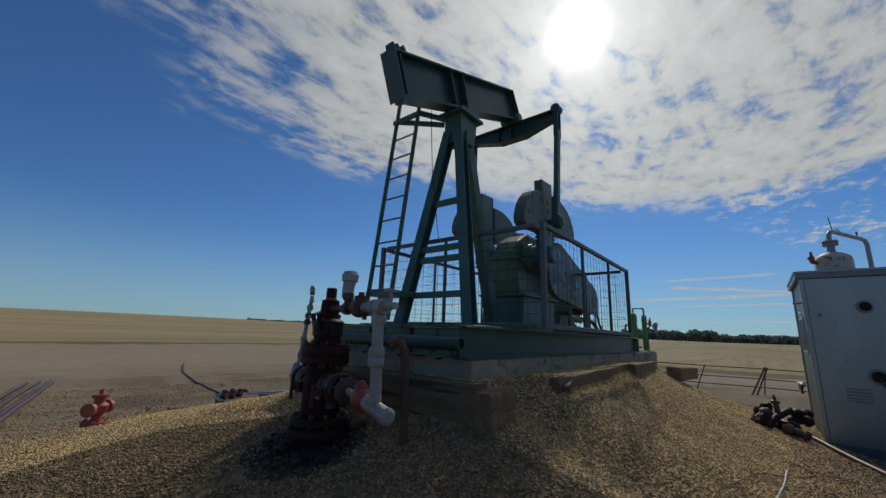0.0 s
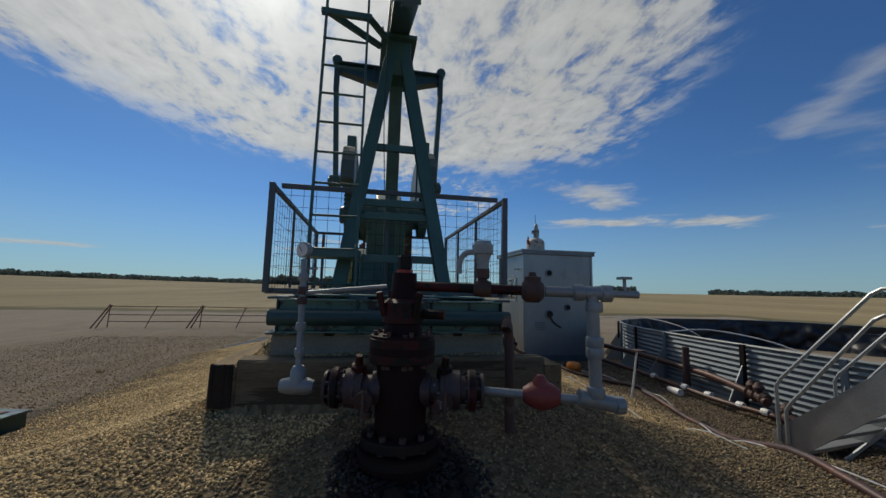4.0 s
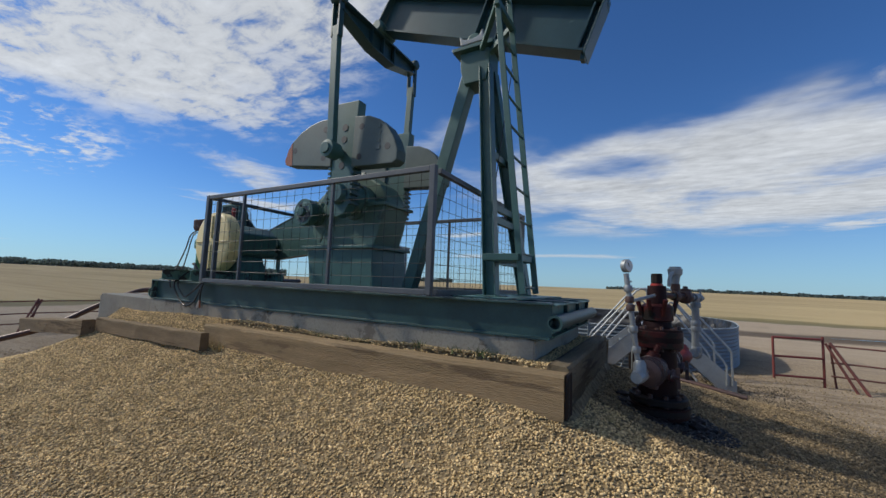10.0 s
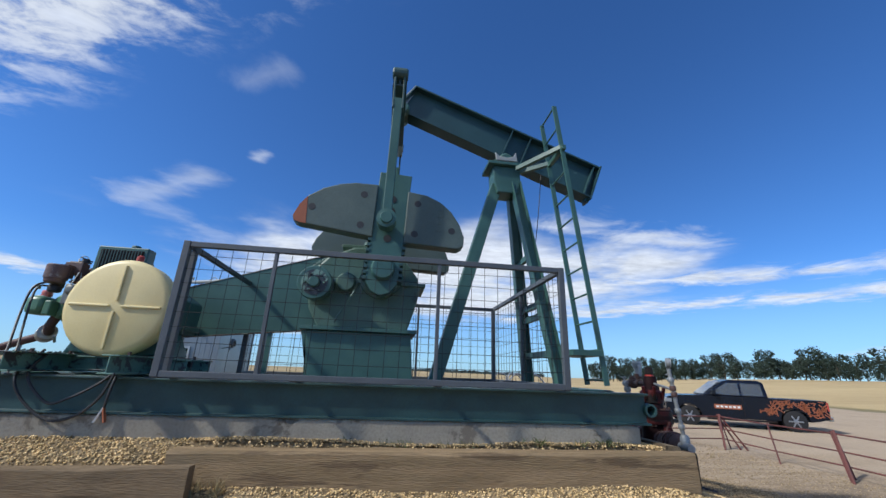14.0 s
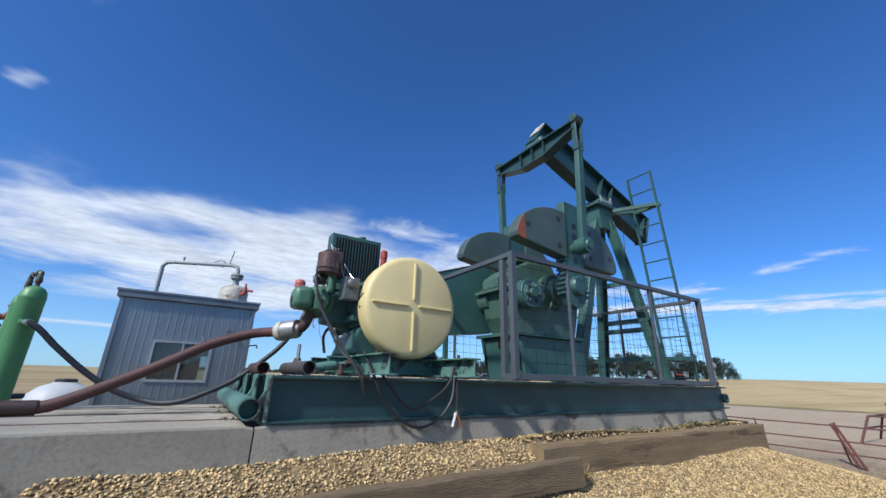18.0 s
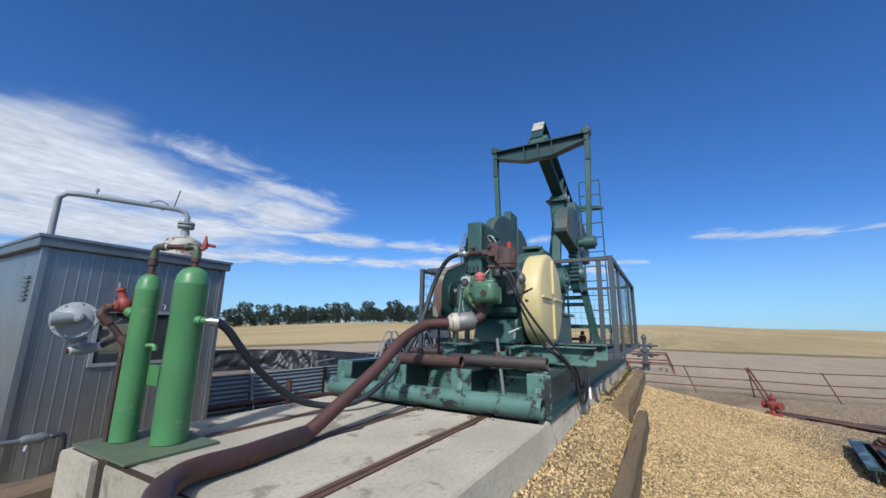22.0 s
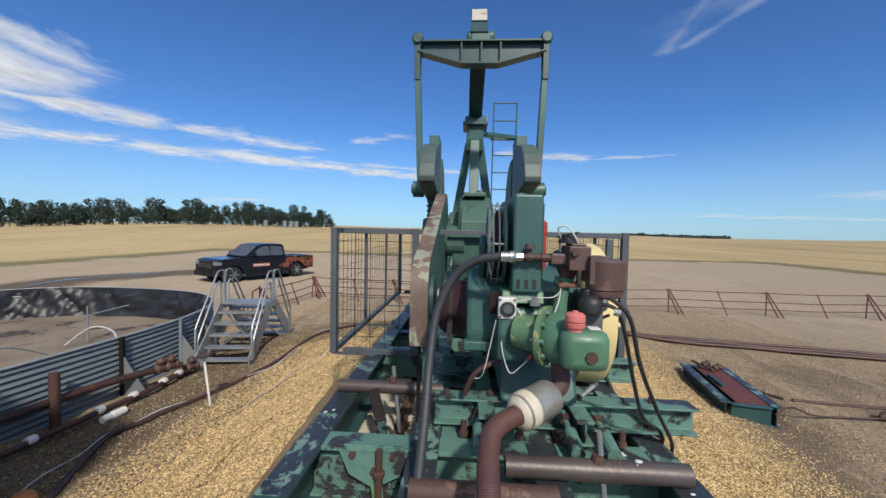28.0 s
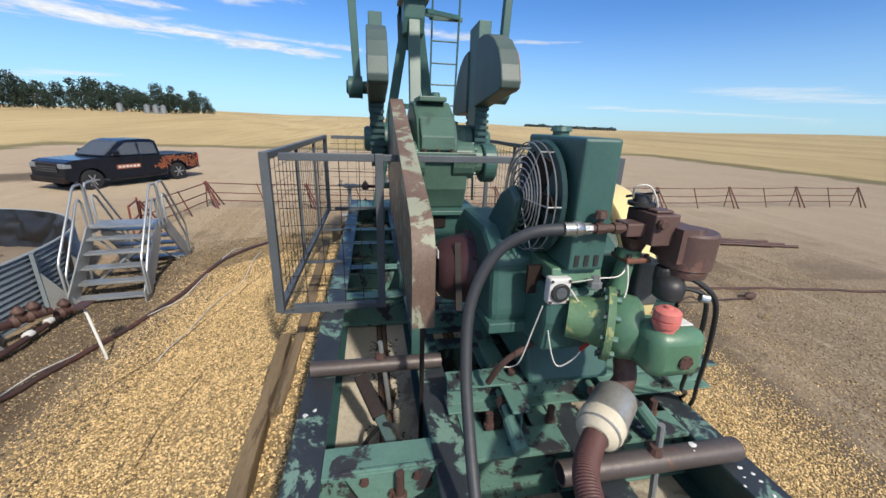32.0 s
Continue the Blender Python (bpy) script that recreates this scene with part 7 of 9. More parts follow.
# ---- gas separators on the pad ----
sep = thing("gas_separator", (7.7, -0.72, 1.32), "pair of bright green upright gas vessels on a plate", "vessel")
part("base_plate", box(BM(), (7.52, -0.92, 1.314), (7.932, -0.36, 1.326)), mat("dull_olive_plate_paint", (0.13, 0.175, 0.105), (0.10, 0.13, 0.085), 0.6, wear=(0.16, 0.13, 0.10), wear_at=0.6), sep, bevel=0.002)
PATINA = mat("weathered_brass_elbow", (0.13, 0.165, 0.10), (0.09, 0.10, 0.06), 0.5, 0.3, bump=0.2, wear=(0.055, 0.045, 0.035), wear_at=0.55, wear_scale=20)
for x, y, r, z1 in ((7.672, -0.550, 0.081, 2.222), (7.782, -0.770, 0.059, 2.184)):
    bm = turned(BM(), (x, y, 1.33), (x, y, z1), ((0, r * 0.98), (0.03, r), (0.885, r), (0.892, r * 1.025), (0.90, r * 1.025), (0.907, r), (0.95, r * 0.93), (0.982, r * 0.70), (1, r * 0.36)), 32)
    v = part("vessel", bm, VESSEL, sep, smooth=True)
    bm = turned(BM(), (x, y, z1 - 0.01), (x, y, 2.300), ((0, 0.026), (0.12, 0.026), (0.15, 0.016), (0.45, 0.016), (0.48, 0.023), (0.72, 0.023), (0.75, 0.015), (1, 0.015)), 16)
    part("neck_union", bm, RUST, sep, "rusty threaded union", smooth=True)
    if r > 0.08:
        bm = turned(BM(), (x - 0.010, y + 0.072, 1.935), (x - 0.040, y + 0.120, 1.935), ((0, 0.024), (0.5, 0.024), (0.55, 0.018), (1, 0.018)), 12)
        part("outlet", bm, VESSEL, v, smooth=True)
E0, E1b = Vector((7.672, -0.550, 2.300)), Vector((7.782, -0.770, 2.300))
ed = (E1b - E0).normalized()
for p, d in ((E0, ed), (E1b, -ed)):
    bm = tube(BM(), curve((p - Vector((0, 0, 0.02)), p + Vector((0, 0, 0.018)), p + Vector((0, 0, 0.036)) + d * 0.012, p + Vector((0, 0, 0.040)) + d * 0.05), 5), 0.018, 14)
    turned(bm, p + Vector((0, 0, 0.04)) + d * 0.042, p + Vector((0, 0, 0.04)) + d * 0.066, ((0, 0.022), (1, 0.022)), 14)
    turned(bm, p - Vector((0, 0, 0.03)), p - Vector((0, 0, 0.006)), ((0, 0.022), (1, 0.022)), 14)
    part("top_elbow", bm, PATINA, sep, "weathered green-brown pipe elbow", smooth=True)
part("bridge_pipe", tube(BM(), (E0 + ed * 0.05 + Vector((0, 0, 0.04)), E1b - ed * 0.05 + Vector((0, 0, 0.04))), 0.015, 14), PIPE_BROWN, sep, smooth=True)
part("white_seal", turned(BM(), E1b - ed * 0.075 + Vector((0, 0, 0.04)), E1b - ed * 0.067 + Vector((0, 0, 0.04)), ((0, 0.020), (1, 0.020)), 12), WHITE, sep)
part("tie_plate", box(BM(), (7.712, -0.728, 1.60), (7.742, -0.610, 1.70)), VESSEL, sep)
part("drain_valve", tube(BM(), curve(((7.772, -0.718, 1.80), (7.750, -0.685, 1.80), (7.745, -0.675, 1.775)), 4), 0.012, 8), VESSEL, sep)
part("bottom_drain", tube(BM(), ((7.63, -0.62, 1.40), (7.57, -0.715, 1.40)), 0.02, 10), RUBBER, sep)
# red valve, regulator and piping beside the vessels
reg = thing("gas_regulator", (7.95, -0.95, 1.8), "grey round diaphragm regulator with red relief valve", "regulator")
part("inlet_nipple", turned(BM(), (7.80, -0.80, 1.955), (7.825, -0.875, 1.985), ((0, 0.018), (0.3, 0.018), (0.32, 0.026), (0.8, 0.028), (1, 0.022)), 12), VESSEL, reg, smooth=True)
bm = turned(BM(), (7.825, -0.88, 1.985), (7.868, -0.885, 2.105), ((0, 0.026), (0.2, 0.038), (0.38, 0.036), (0.5, 0.025), (0.55, 0.021), (0.86, 0.019), (0.88, 0.024), (0.94, 0.024), (0.95, 0.018), (1, 0.016)), 18)
turned(bm, (7.822, -0.88, 1.995), (7.885, -0.885, 2.005), ((0, 0.026), (0.5, 0.032), (0.75, 0.027), (0.78, 0.033), (1, 0.031)), 16)
part("relief_valve", bm, RED_OLD, reg, "faded red relief valve", smooth=True)
part("valve_stem", tube(BM(), ((7.868, -0.885, 2.10), (7.873, -0.887, 2.135)), 0.008, 8), GALV, reg)
bm = tube(BM(), curve(((7.885, -0.885, 2.005), (7.905, -0.885, 1.995), (7.925, -0.88, 1.98), (7.93, -0.875, 1.955), (7.905, -0.865, 1.925)), 5), 0.021, 14)
turned(bm, (7.918, -0.883, 1.990), (7.897, -0.885, 2.000), ((0, 0.026), (1, 0.026)), 14)
turned(bm, (7.910, -0.867, 1.933), (7.893, -0.860, 1.913), ((0, 0.026), (1, 0.026)), 14)
part("pipe_elbow", bm, RUST, reg, "rusty pipe elbow", smooth=True)
part("slant_pipe", tube(BM(), ((7.90, -0.862, 1.92), (7.835, -0.82, 1.825)), 0.016, 12), PIPE_BROWN, reg, smooth=True)
bm = turned(BM(), (7.848, -0.828, 1.845), (7.822, -0.812, 1.805), ((0, 0.022), (0.3, 0.026), (1, 0.022)), 12)
tube(bm, ((7.834, -0.825, 1.82), (7.834, -0.825, 1.326)), 0.011, 10)
part("down_pipe", bm, RUST, reg, smooth=True)
part("link_pipe", tube(BM(), ((7.832, -0.835, 1.835), (7.835, -0.90, 1.838), (7.875, -0.995, 1.788)), 0.016, 12), RUBBER, reg, smooth=True)
part("white_union", turned(BM(), (7.868, -0.978, 1.797), (7.885, -0.998, 1.785), ((0, 0.021), (1, 0.021)), 14), WHITE, reg, smooth=True)
rc, rd = Vector((8.005, -0.965, 1.927)), Vector((0.42, 0.88, 0.22)).normalized()
bm = turned(BM(), rc - rd * 0.05, rc + rd * 0.035, ((0, 0.03), (0.2, 0.055), (0.42, 0.070), (0.5, 0.082), (0.52, 0.094), (0.70, 0.094), (0.72, 0.078), (0.82, 0.070), (0.9, 0.050), (1, 0.030)), 36)
s1 = rd.cross(Vector((0, 0, 1))).normalized()
case = part("diaphragm_case", bm, GREY_PAINT, reg, smooth=True)
for k in range(8):
    a = k * math.pi / 4 + 0.2
    p = rc + (s1 * math.cos(a) + s1.cross(rd) * math.sin(a)) * 0.087
    part("rim_bolt", tube(BM(), (p - rd * 0.010, p + rd * 0.018), 0.0045, 6), CHROME, case)
left = Vector((0.94, -0.25, -0.12)).normalized()
bm = turned(BM(), rc + rd * 0.045 - left * 0.02, rc + rd * 0.055 + left * 0.085, ((0, 0.018), (0.2, 0.026), (0.5, 0.030), (0.75, 0.034), (0.96, 0.034), (1, 0.026)), 18)
part("spring_case", bm, GREY_PAINT, reg, smooth=True)
part("vent_boss", turned(BM(), rc + rd * 0.02 - left * 0.018, rc + rd * 0.075 - left * 0.018, ((0, 0.030), (0.6, 0.027), (0.9, 0.024), (1, 0.014)), 8), GREY_PAINT, reg)
nb = Vector((7.948, -0.985, 1.782))
bm = turned(BM(), rc + Vector((-0.015, -0.01, -0.075)), nb, ((0, 0.040), (0.22, 0.036), (0.25, 0.028), (0.4, 0.028), (0.43, 0.038), (0.55, 0.038), (0.6, 0.026), (1, 0.026)), 16)
turned(bm, (7.882, -0.995, 1.787), (7.990, -0.99, 1.772), ((0, 0.020), (0.15, 0.026), (0.5, 0.033), (0.85, 0.026), (1, 0.021)), 16)
part("regulator_body", bm, GREY_PAINT, reg, smooth=True)
part("end_seal", turned(BM(), (7.988, -0.99, 1.772), (7.998, -0.99, 1.771), ((0, 0.020), (1, 0.020)), 12), WHITE, reg)
part("end_stub", tube(BM(), ((7.995, -0.99, 1.771), (8.010, -0.99, 1.769)), 0.014, 10), RUST, reg)
part("ground_wire", tube(BM(), curve(((7.915, -0.955, 1.92), (7.89, -0.93, 1.90), (7.86, -0.92, 1.91), (7.83, -0.90, 1.94)), 4), 0.003, 5), WHITE, reg)
ov = thing("orange_float", (4.4, -4.1, 0.1), "weathered orange plastic float lying on the oily soil", "float")
part("shell", turned(BM(), (4.28, -4.22, 0.13), (4.50, -4.02, 0.14), ((0, 0.03), (0.06, 0.075), (0.2, 0.10), (0.5, 0.105), (0.8, 0.10), (0.94, 0.075), (1, 0.03)), 20), ORANGE_VALVE, ov, smooth=True)
part("eyelet", tube(BM(), ((4.50, -4.02, 0.14), (4.56, -3.97, 0.14)), 0.02, 8), RUBBER, ov)
gv = thing("wall_tap", (7.35, -3.5, 0.84), "galvanised tap and pipe stub on the shed wall", "tap")
part("pipe", tube(BM(), ((7.62, -3.44, 0.86), (7.20, -3.50, 0.84)), 0.022, 12), GALV, gv, smooth=True)
part("body", turned(BM(), (7.46, -3.46, 0.855), (7.28, -3.49, 0.845), ((0, 0.03), (0.2, 0.045), (0.5, 0.038), (0.75, 0.05), (1, 0.035)), 14), GALV, gv, smooth=True)
part("outlet", tube(BM(), ((7.40, -3.47, 0.85), (7.42, -3.44, 0.76)), 0.018, 10), GALV, gv)
part("handle", tube(BM(), curve(((7.24, -3.49, 0.84), (7.17, -3.47, 0.85), (7.15, -3.46, 0.78), (7.15, -3.46, 0.70)), 4), 0.02, 8), RUBBER, gv)
gt = thing("poly_tank", (8.03, -4.45, 0), "pale grey round plastic tank with moulded hoops beside the shed", "tank")
part("shell", turned(BM(), (8.03, -4.45, 0), (8.03, -4.45, 1.42), ((0, 0.42), (0.25, 0.425), (0.27, 0.405), (0.29, 0.425), (0.55, 0.425), (0.57, 0.405), (0.59, 0.425), (0.78, 0.42), (0.88, 0.38), (0.95, 0.28), (0.985, 0.16), (1, 0.12)), 40), mat("pale_grey_plastic", (0.50, 0.52, 0.54), (0.44, 0.46, 0.48), 0.5, bump=0.04, vary=0.1), gt, smooth=True)
part("lid", turned(BM(), (8.03, -4.45, 1.415), (8.03, -4.45, 1.465), ((0, 0.13), (0.6, 0.13), (1, 0.11)), 24), RUBBER, gt)
for z in (0.36, 0.76):
    part("hoop", tube(BM(), [(8.03 + 0.428 * math.cos(a), -4.45 + 0.428 * math.sin(a), z) for a in np.linspace(0, 2 * math.pi, 41)], 0.008, 6, close=False), RUST, gt)

# clutter beside the shed: valves and black wrapped fittings
jn = thing("pipe_manifold", (5.2, -2.95, 0.3), "black dirty valves and fittings low beside the shed", "pipe fittings")
rng = random.Random(9)
for i in range(9):
    c = Vector((5.35 + rng.uniform(-0.3, 0.75), -3.05 + rng.uniform(-0.3, 0.25), 0.28 + rng.uniform(0, 0.25)))
    d = Vector((rng.uniform(-1, 1), rng.uniform(-1, 1), rng.uniform(-0.3, 0.6))).normalized() * 0.16
    part("fitting", turned(BM(), c - d, c + d, ((0, 0.05), (0.2, 0.075), (0.25, 0.055), (0.6, 0.055), (0.65, 0.085), (0.8, 0.085), (1, 0.045)), 14), rng.choice((DIRT_OIL, DIRT_OIL, RUBBER, RUST)), jn, smooth=True)
part("stub_pipe", tube(BM(), ((5.75, -3.2, 0.55), (5.35, -3.0, 0.45), (5.1, -2.8, 0.2)), 0.05, 12), DIRT_OIL, jn, smooth=True)
part("hand_valve", turned(BM(), (5.5, -3.05, 0.45), (5.48, -3.02, 0.78), ((0, 0.04), (0.6, 0.035), (0.62, 0.06), (0.75, 0.06), (0.77, 0.02), (1, 0.02)), 12), RUST, jn)

# ---- lined tank ring ----
TCX, TCY, TA, TB, TROT, TH = 2.4, -9.65, 5.15, 4.0, radians(-5), 0.92


def tank_xy(a, k=0.0):
    c, s = math.cos(a), math.sin(a)
    e = 2 / 2.7
    x, y = (TA + k) * math.copysign(abs(c) ** e, c), (TB + k) * math.copysign(abs(s) ** e, s)
    return (TCX + x * math.cos(TROT) - y * math.sin(TROT), TCY + x * math.sin(TROT) + y * math.cos(TROT))


tank = thing("lined_tank", (TCX, TCY, 0), "low corrugated steel tank ring with a draped black liner", "tank")
NS = 14
ring_n = NS * 10
for i in range(NS):
    bm = BM()
    rows = []
    for j in range(11):
        a = 2 * math.pi * (i + j / 10) / NS
        col = []
        nz = 44
        for q in range(nz + 1):
            z = -0.02 + (TH + 0.02) * q / nz
            k = 0.012 * math.sin(q / nz * 2 * math.pi * 11)
            x, y = tank_xy(a, k)
            col.append(bm.verts.new((x, y, z)))
        rows.append(col)
    for p, q in zip(rows, rows[1:]):
        for k in range(44):
            bm.faces.new((p[k], q[k], q[k + 1], p[k + 1]))
    part("corrugated_panel", bm, CORR, tank, smooth=True)
bm = tube(BM(), [(*tank_xy(2 * math.pi * k / 90), TH + 0.008) for k in range(91)], 0.022, 6, close=False)
part("top_rim", bm, GREY_PAINT, tank)
# liner draped on the inside, with folds, and the sediment floor
bm = BM()
rows = []
nn, nq = 460, 16
for i in range(nn):
    a = 2 * math.pi * i / nn
    ca, sa = math.cos(a), math.sin(a)
    sag = 0.03 * max(0.0, noise.noise((ca * 6, sa * 6, 5)))
    col = []
    for q in range(nq + 1):
        t = q / nq
        z = TH + 0.020 - sag - (TH - 0.10 - sag) * t
        ridge = 1 - 2 * abs(noise.noise((ca * 7 + t * 0.9, sa * 7 - t * 0.7, t * 1.3)))
        fine = 1 - 2 * abs(noise.noise((ca * 17 - t * 1.5, sa * 17 + t * 1.2, t * 2.2 + 8)))
        k = -0.03 - 0.16 * t + min(1.0, t * 5) * (0.14 * (ridge - 0.6) + 0.045 * (fine - 0.6))
        x, y = tank_xy(a, k)
        col.append(bm.verts.new((x, y, z)))
    rows.append(col)
for i in range(nn):
    p, q = rows[i], rows[(i + 1) % nn]
    for k in range(nq):
        bm.faces.new((p[k], q[k], q[k + 1], p[k + 1]))
part("liner", bm, LINER, tank, "black plastic liner in loose folds", smooth=True)
bm = BM()
vs = [bm.verts.new((*tank_xy(2 * math.pi * k / 60, -0.12), 0.16)) for k in range(60)]
bm.faces.new(vs)
part("sediment", bm, mat("dried_tank_sediment", (0.27, 0.215, 0.155), (0.18, 0.14, 0.10), 0.85, scale=0.8, bump=0.5, wear=(0.05, 0.04, 0.035), wear_at=0.55, wear_scale=1.0), tank, "dried brown sediment")
for i, k in enumerate((0.66, 0.60, 0.53, 0.47, 0.41, 0.34, 0.28, 0.22, 0.15)):
    a = k * math.pi
    x, y = tank_xy(a, 0.03)
    x2, y2 = tank_xy(a, 0.50)
    o = Vector((x2 - x, y2 - y, 0)).normalized()
    s = Vector((-o.y, o.x, 0)) * 0.006
    bm = BM()
    A = [Vector((x, y, 0)), Vector((x, y, 0.62)), Vector((x, y, 0.62)) + o * 0.05, Vector((x, y, 0)) + o * 0.42]
    f = [bm.verts.new(p + s) for p in A]
    b2 = [bm.verts.new(p - s) for p in A]
    bm.faces.new(f)
    bm.faces.new(b2[::-1])
    for q in range(4):
        bm.faces.new((f[q], b2[q], b2[(q + 1) % 4], f[(q + 1) % 4]))
    part("buttress", bm, STAIR, tank, "triangular steel buttress")
    part("stake_post", bar(BM(), (x + o.x * 0.02, y + o.y * 0.02, -0.05), (x + o.x * 0.02, y + o.y * 0.02, TH + 0.02), 0.07, 0.05, o), CORR if i % 2 else DIRT_OIL, tank)

# shallow puddles in the muddy track
WATER = mat("muddy_puddle_water", (0.10, 0.088, 0.075), None, 0.10, bump=0, vary=0.0)
pud = thing("puddle", (-11.0, -19.2, 0.0), "shallow puddles of rain water along a muddy track", "puddle", kind="structure")
for line, w0 in ((((-7.4, -19.0), (-9.0, -19.45), (-10.4, -19.55), (-12.2, -18.5), (-13.6, -17.4)), 0.11), (((-12.0, -19.3), (-13.2, -18.6), (-14.0, -17.6)), 0.09)):
    pts = curve([(x, y, 0.0) for x, y in line], 8)
    n = len(pts)
    bm = BM()
    rows = []
    zt = max(ground_z(p[0], p[1]) for p in pts) + 0.02
    for i, p in enumerate(pts):
        d = (Vector(pts[min(i + 1, n - 1)]) - Vector(pts[max(i - 1, 0)])).normalized()
        o = Vector((-d.y, d.x, 0)) * (w0 * (0.25 + 0.75 * math.sin(math.pi * i / (n - 1))) * (1 + 0.9 * noise.noise((i * 0.45, w0 * 9, 0))))
        c = Vector((p[0], p[1], zt))
        rows.append((bm.verts.new(c - o), bm.verts.new(c + o)))
    for p, q in zip(rows, rows[1:]):
        bm.faces.new((p[0], q[0], q[1], p[1]))
    part("water_sheet", bm, WATER, pud)

# ---- stairs over the tank wall ----
st = thing("crossover_stairs", (-0.7, -5.0, 0), "galvanised crossover stairs with tubular handrails", "stairs")
SA, SB = Vector((0.46, -4.80, 0)), Vector((-1.92, -5.13, 0))
ax = (SB - SA).normalized()
sd = Vector((-ax.y, ax.x, 0))
LEN, PH, HW = (SB - SA).length, 1.06, 0.50
F0, F1 = LEN / 2 - 0.24, LEN / 2 + 0.24
S = lambda a, w, z: SA + ax * a + sd * w + Vector((0, 0, z))
for w in (-HW, HW):
    for a0, a1, g1 in ((0.0, F0, 1), (LEN, F1, -1)):
        bm = BM()
        pts = ((a0 - 0.05 * g1, -0.01), (a0 + 0.16 * g1, -0.01), (a1 + 0.10 * g1, PH - 0.22), (a1 + 0.10 * g1, PH + 0.02), (a1 - 0.04 * g1, PH + 0.02), (a0 - 0.05 * g1, 0.20))
        A, B = [[bm.verts.new(S(a, w + o, z)) for a, z in pts] for o in (-0.012, 0.012)]
        bm.faces.new(A)
        bm.faces.new(B[::-1])
        for i in range(6):
            bm.faces.new((A[i], B[i], B[(i + 1) % 6], A[(i + 1) % 6]))
        part("stringer", bm, STAIR, st, bevel=0.003)
        w2 = w + math.copysign(0.03, w)
        for up, d0, d1 in ((0.72, 0.02, 0.17), (0.48, 0.10, 0.02)):
            pts = [S(a0 + d0 * g1, w2, 0.12), S(a0 + d0 * g1, w2, up - 0.02), S(a0 + (d0 + 0.05) * g1, w2, up + 0.07), S(a1 - 0.10 * g1, w2, PH + up - 0.05), S(a1 - 0.02 * g1, w2, PH + up), S(a1 + d1 * g1, w2, PH + up - 0.005), S(a1 + (d1 + 0.045) * g1, w2, PH + up - 0.06), S(a1 + (d1 + 0.05) * g1, w2, PH - 0.06)]
            part("handrail", tube(BM(), pts, 0.019, 8), STAIR, st, smooth=True)
    part("platform_side", bar(BM(), S(F0 + 0.1, w, PH - 0.06), S(F1 - 0.1, w, PH - 0.06), 0.03, 0.14), STAIR, st)
for i in range(5):
    for a0, a1 in ((0.0, F0), (LEN, F1)):
        q = (i + 0.35) / 5.3
        c = S(a0 + (a1 - a0) * q + 0.1 * (1 if a0 == 0 else -1), 0, PH * q + 0.01)
        part("tread", bar(BM(), c - sd * (HW - 0.015), c + sd * (HW - 0.015), 0.20, 0.035, (0, 0, 1)), STAIR, st, bevel=0.003)
for i in range(2):
    c = S(F0 + 0.12 + i * 0.24, 0, PH)
    part("platform_plank", bar(BM(), c - sd * (HW - 0.015), c + sd * (HW - 0.015), 0.235, 0.035), STAIR, st, bevel=0.003)
for w0, w1 in ((-HW + 0.03, HW - 0.03), (HW - 0.03, -HW + 0.03)):
    part("cross_brace", bar(BM(), S(F0 - 0.42, w0, 0.12), S(F0 + 0.02, w1, PH - 0.12), 0.02, 0.03), STAIR, st)
    part("cross_brace", bar(BM(), S(F1 + 0.42, w0, 0.12), S(F1 - 0.02, w1, PH - 0.12), 0.02, 0.03), STAIR, st)

# cable steel with the sun's glints put into its pale base colour
GLINT_CABLE = mat("cable_steel_with_glint", (0.74, 0.74, 0.72), None, 0.3, 0.3, bump=0)
# ---- pipes along the tank, hoses and stakes ----
pl = thing("flow_pipes", (2.5, -5.2, 0.1), "brown flow pipes with valves along the tank foot", "pipes")
part("pipe", tube(BM(), curve(((6.6, -5.55, 0.42), (4.5, -5.62, 0.40), (2.86, -5.55, 0.36), (2.2, -5.45, 0.34), (1.5, -5.25, 0.30), (1.15, -5.1, 0.27)), 6), 0.055, 12), PIPE_BROWN, pl, smooth=True)
part("pipe", tube(BM(), curve(((6.2, -5.30, 0.12), (4.3, -5.28, 0.12), (2.6, -5.18, 0.10), (1.83, -5.1, 0.10), (0.75, -5.15, 0.12)), 6), 0.04, 12), PIPE_BROWN, pl, smooth=True)
for x, y, z in ((2.1, -5.14, 0.12), (1.55, -5.12, 0.12), (1.2, -5.13, 0.13), (2.6, -5.18, 0.12), (3.4, -5.24, 0.13)):
    part("white_coupling", turned(BM(), (x + 0.05, y, z), (x - 0.05, y, z), ((0, 0.05), (0.3, 0.055), (0.7, 0.055), (1, 0.05)), 12), WHITE, pl)
for x, y, z in ((1.45, -5.24, 0.30), (1.3, -5.18, 0.3), (0.9, -5.12, 0.14)):
    bm = turned(BM(), (x + 0.12, y - 0.03, z), (x - 0.12, y + 0.03, z), ((0, 0.06), (0.2, 0.09), (0.3, 0.065), (0.7, 0.065), (0.8, 0.09), (1, 0.06)), 14)
    turned(bm, (x, y, z), (x + 0.02, y + 0.02, z + 0.2), ((0, 0.05), (0.5, 0.04), (0.55, 0.07), (0.7, 0.07), (1, 0.02)), 12)
    part("valve", bm, RUST, pl, smooth=True)
part("standpipe", tube(BM(), ((2.9, -5.5, 0.0), (2.9, -5.5, 0.75)), 0.06, 12), RUST, pl, smooth=True)
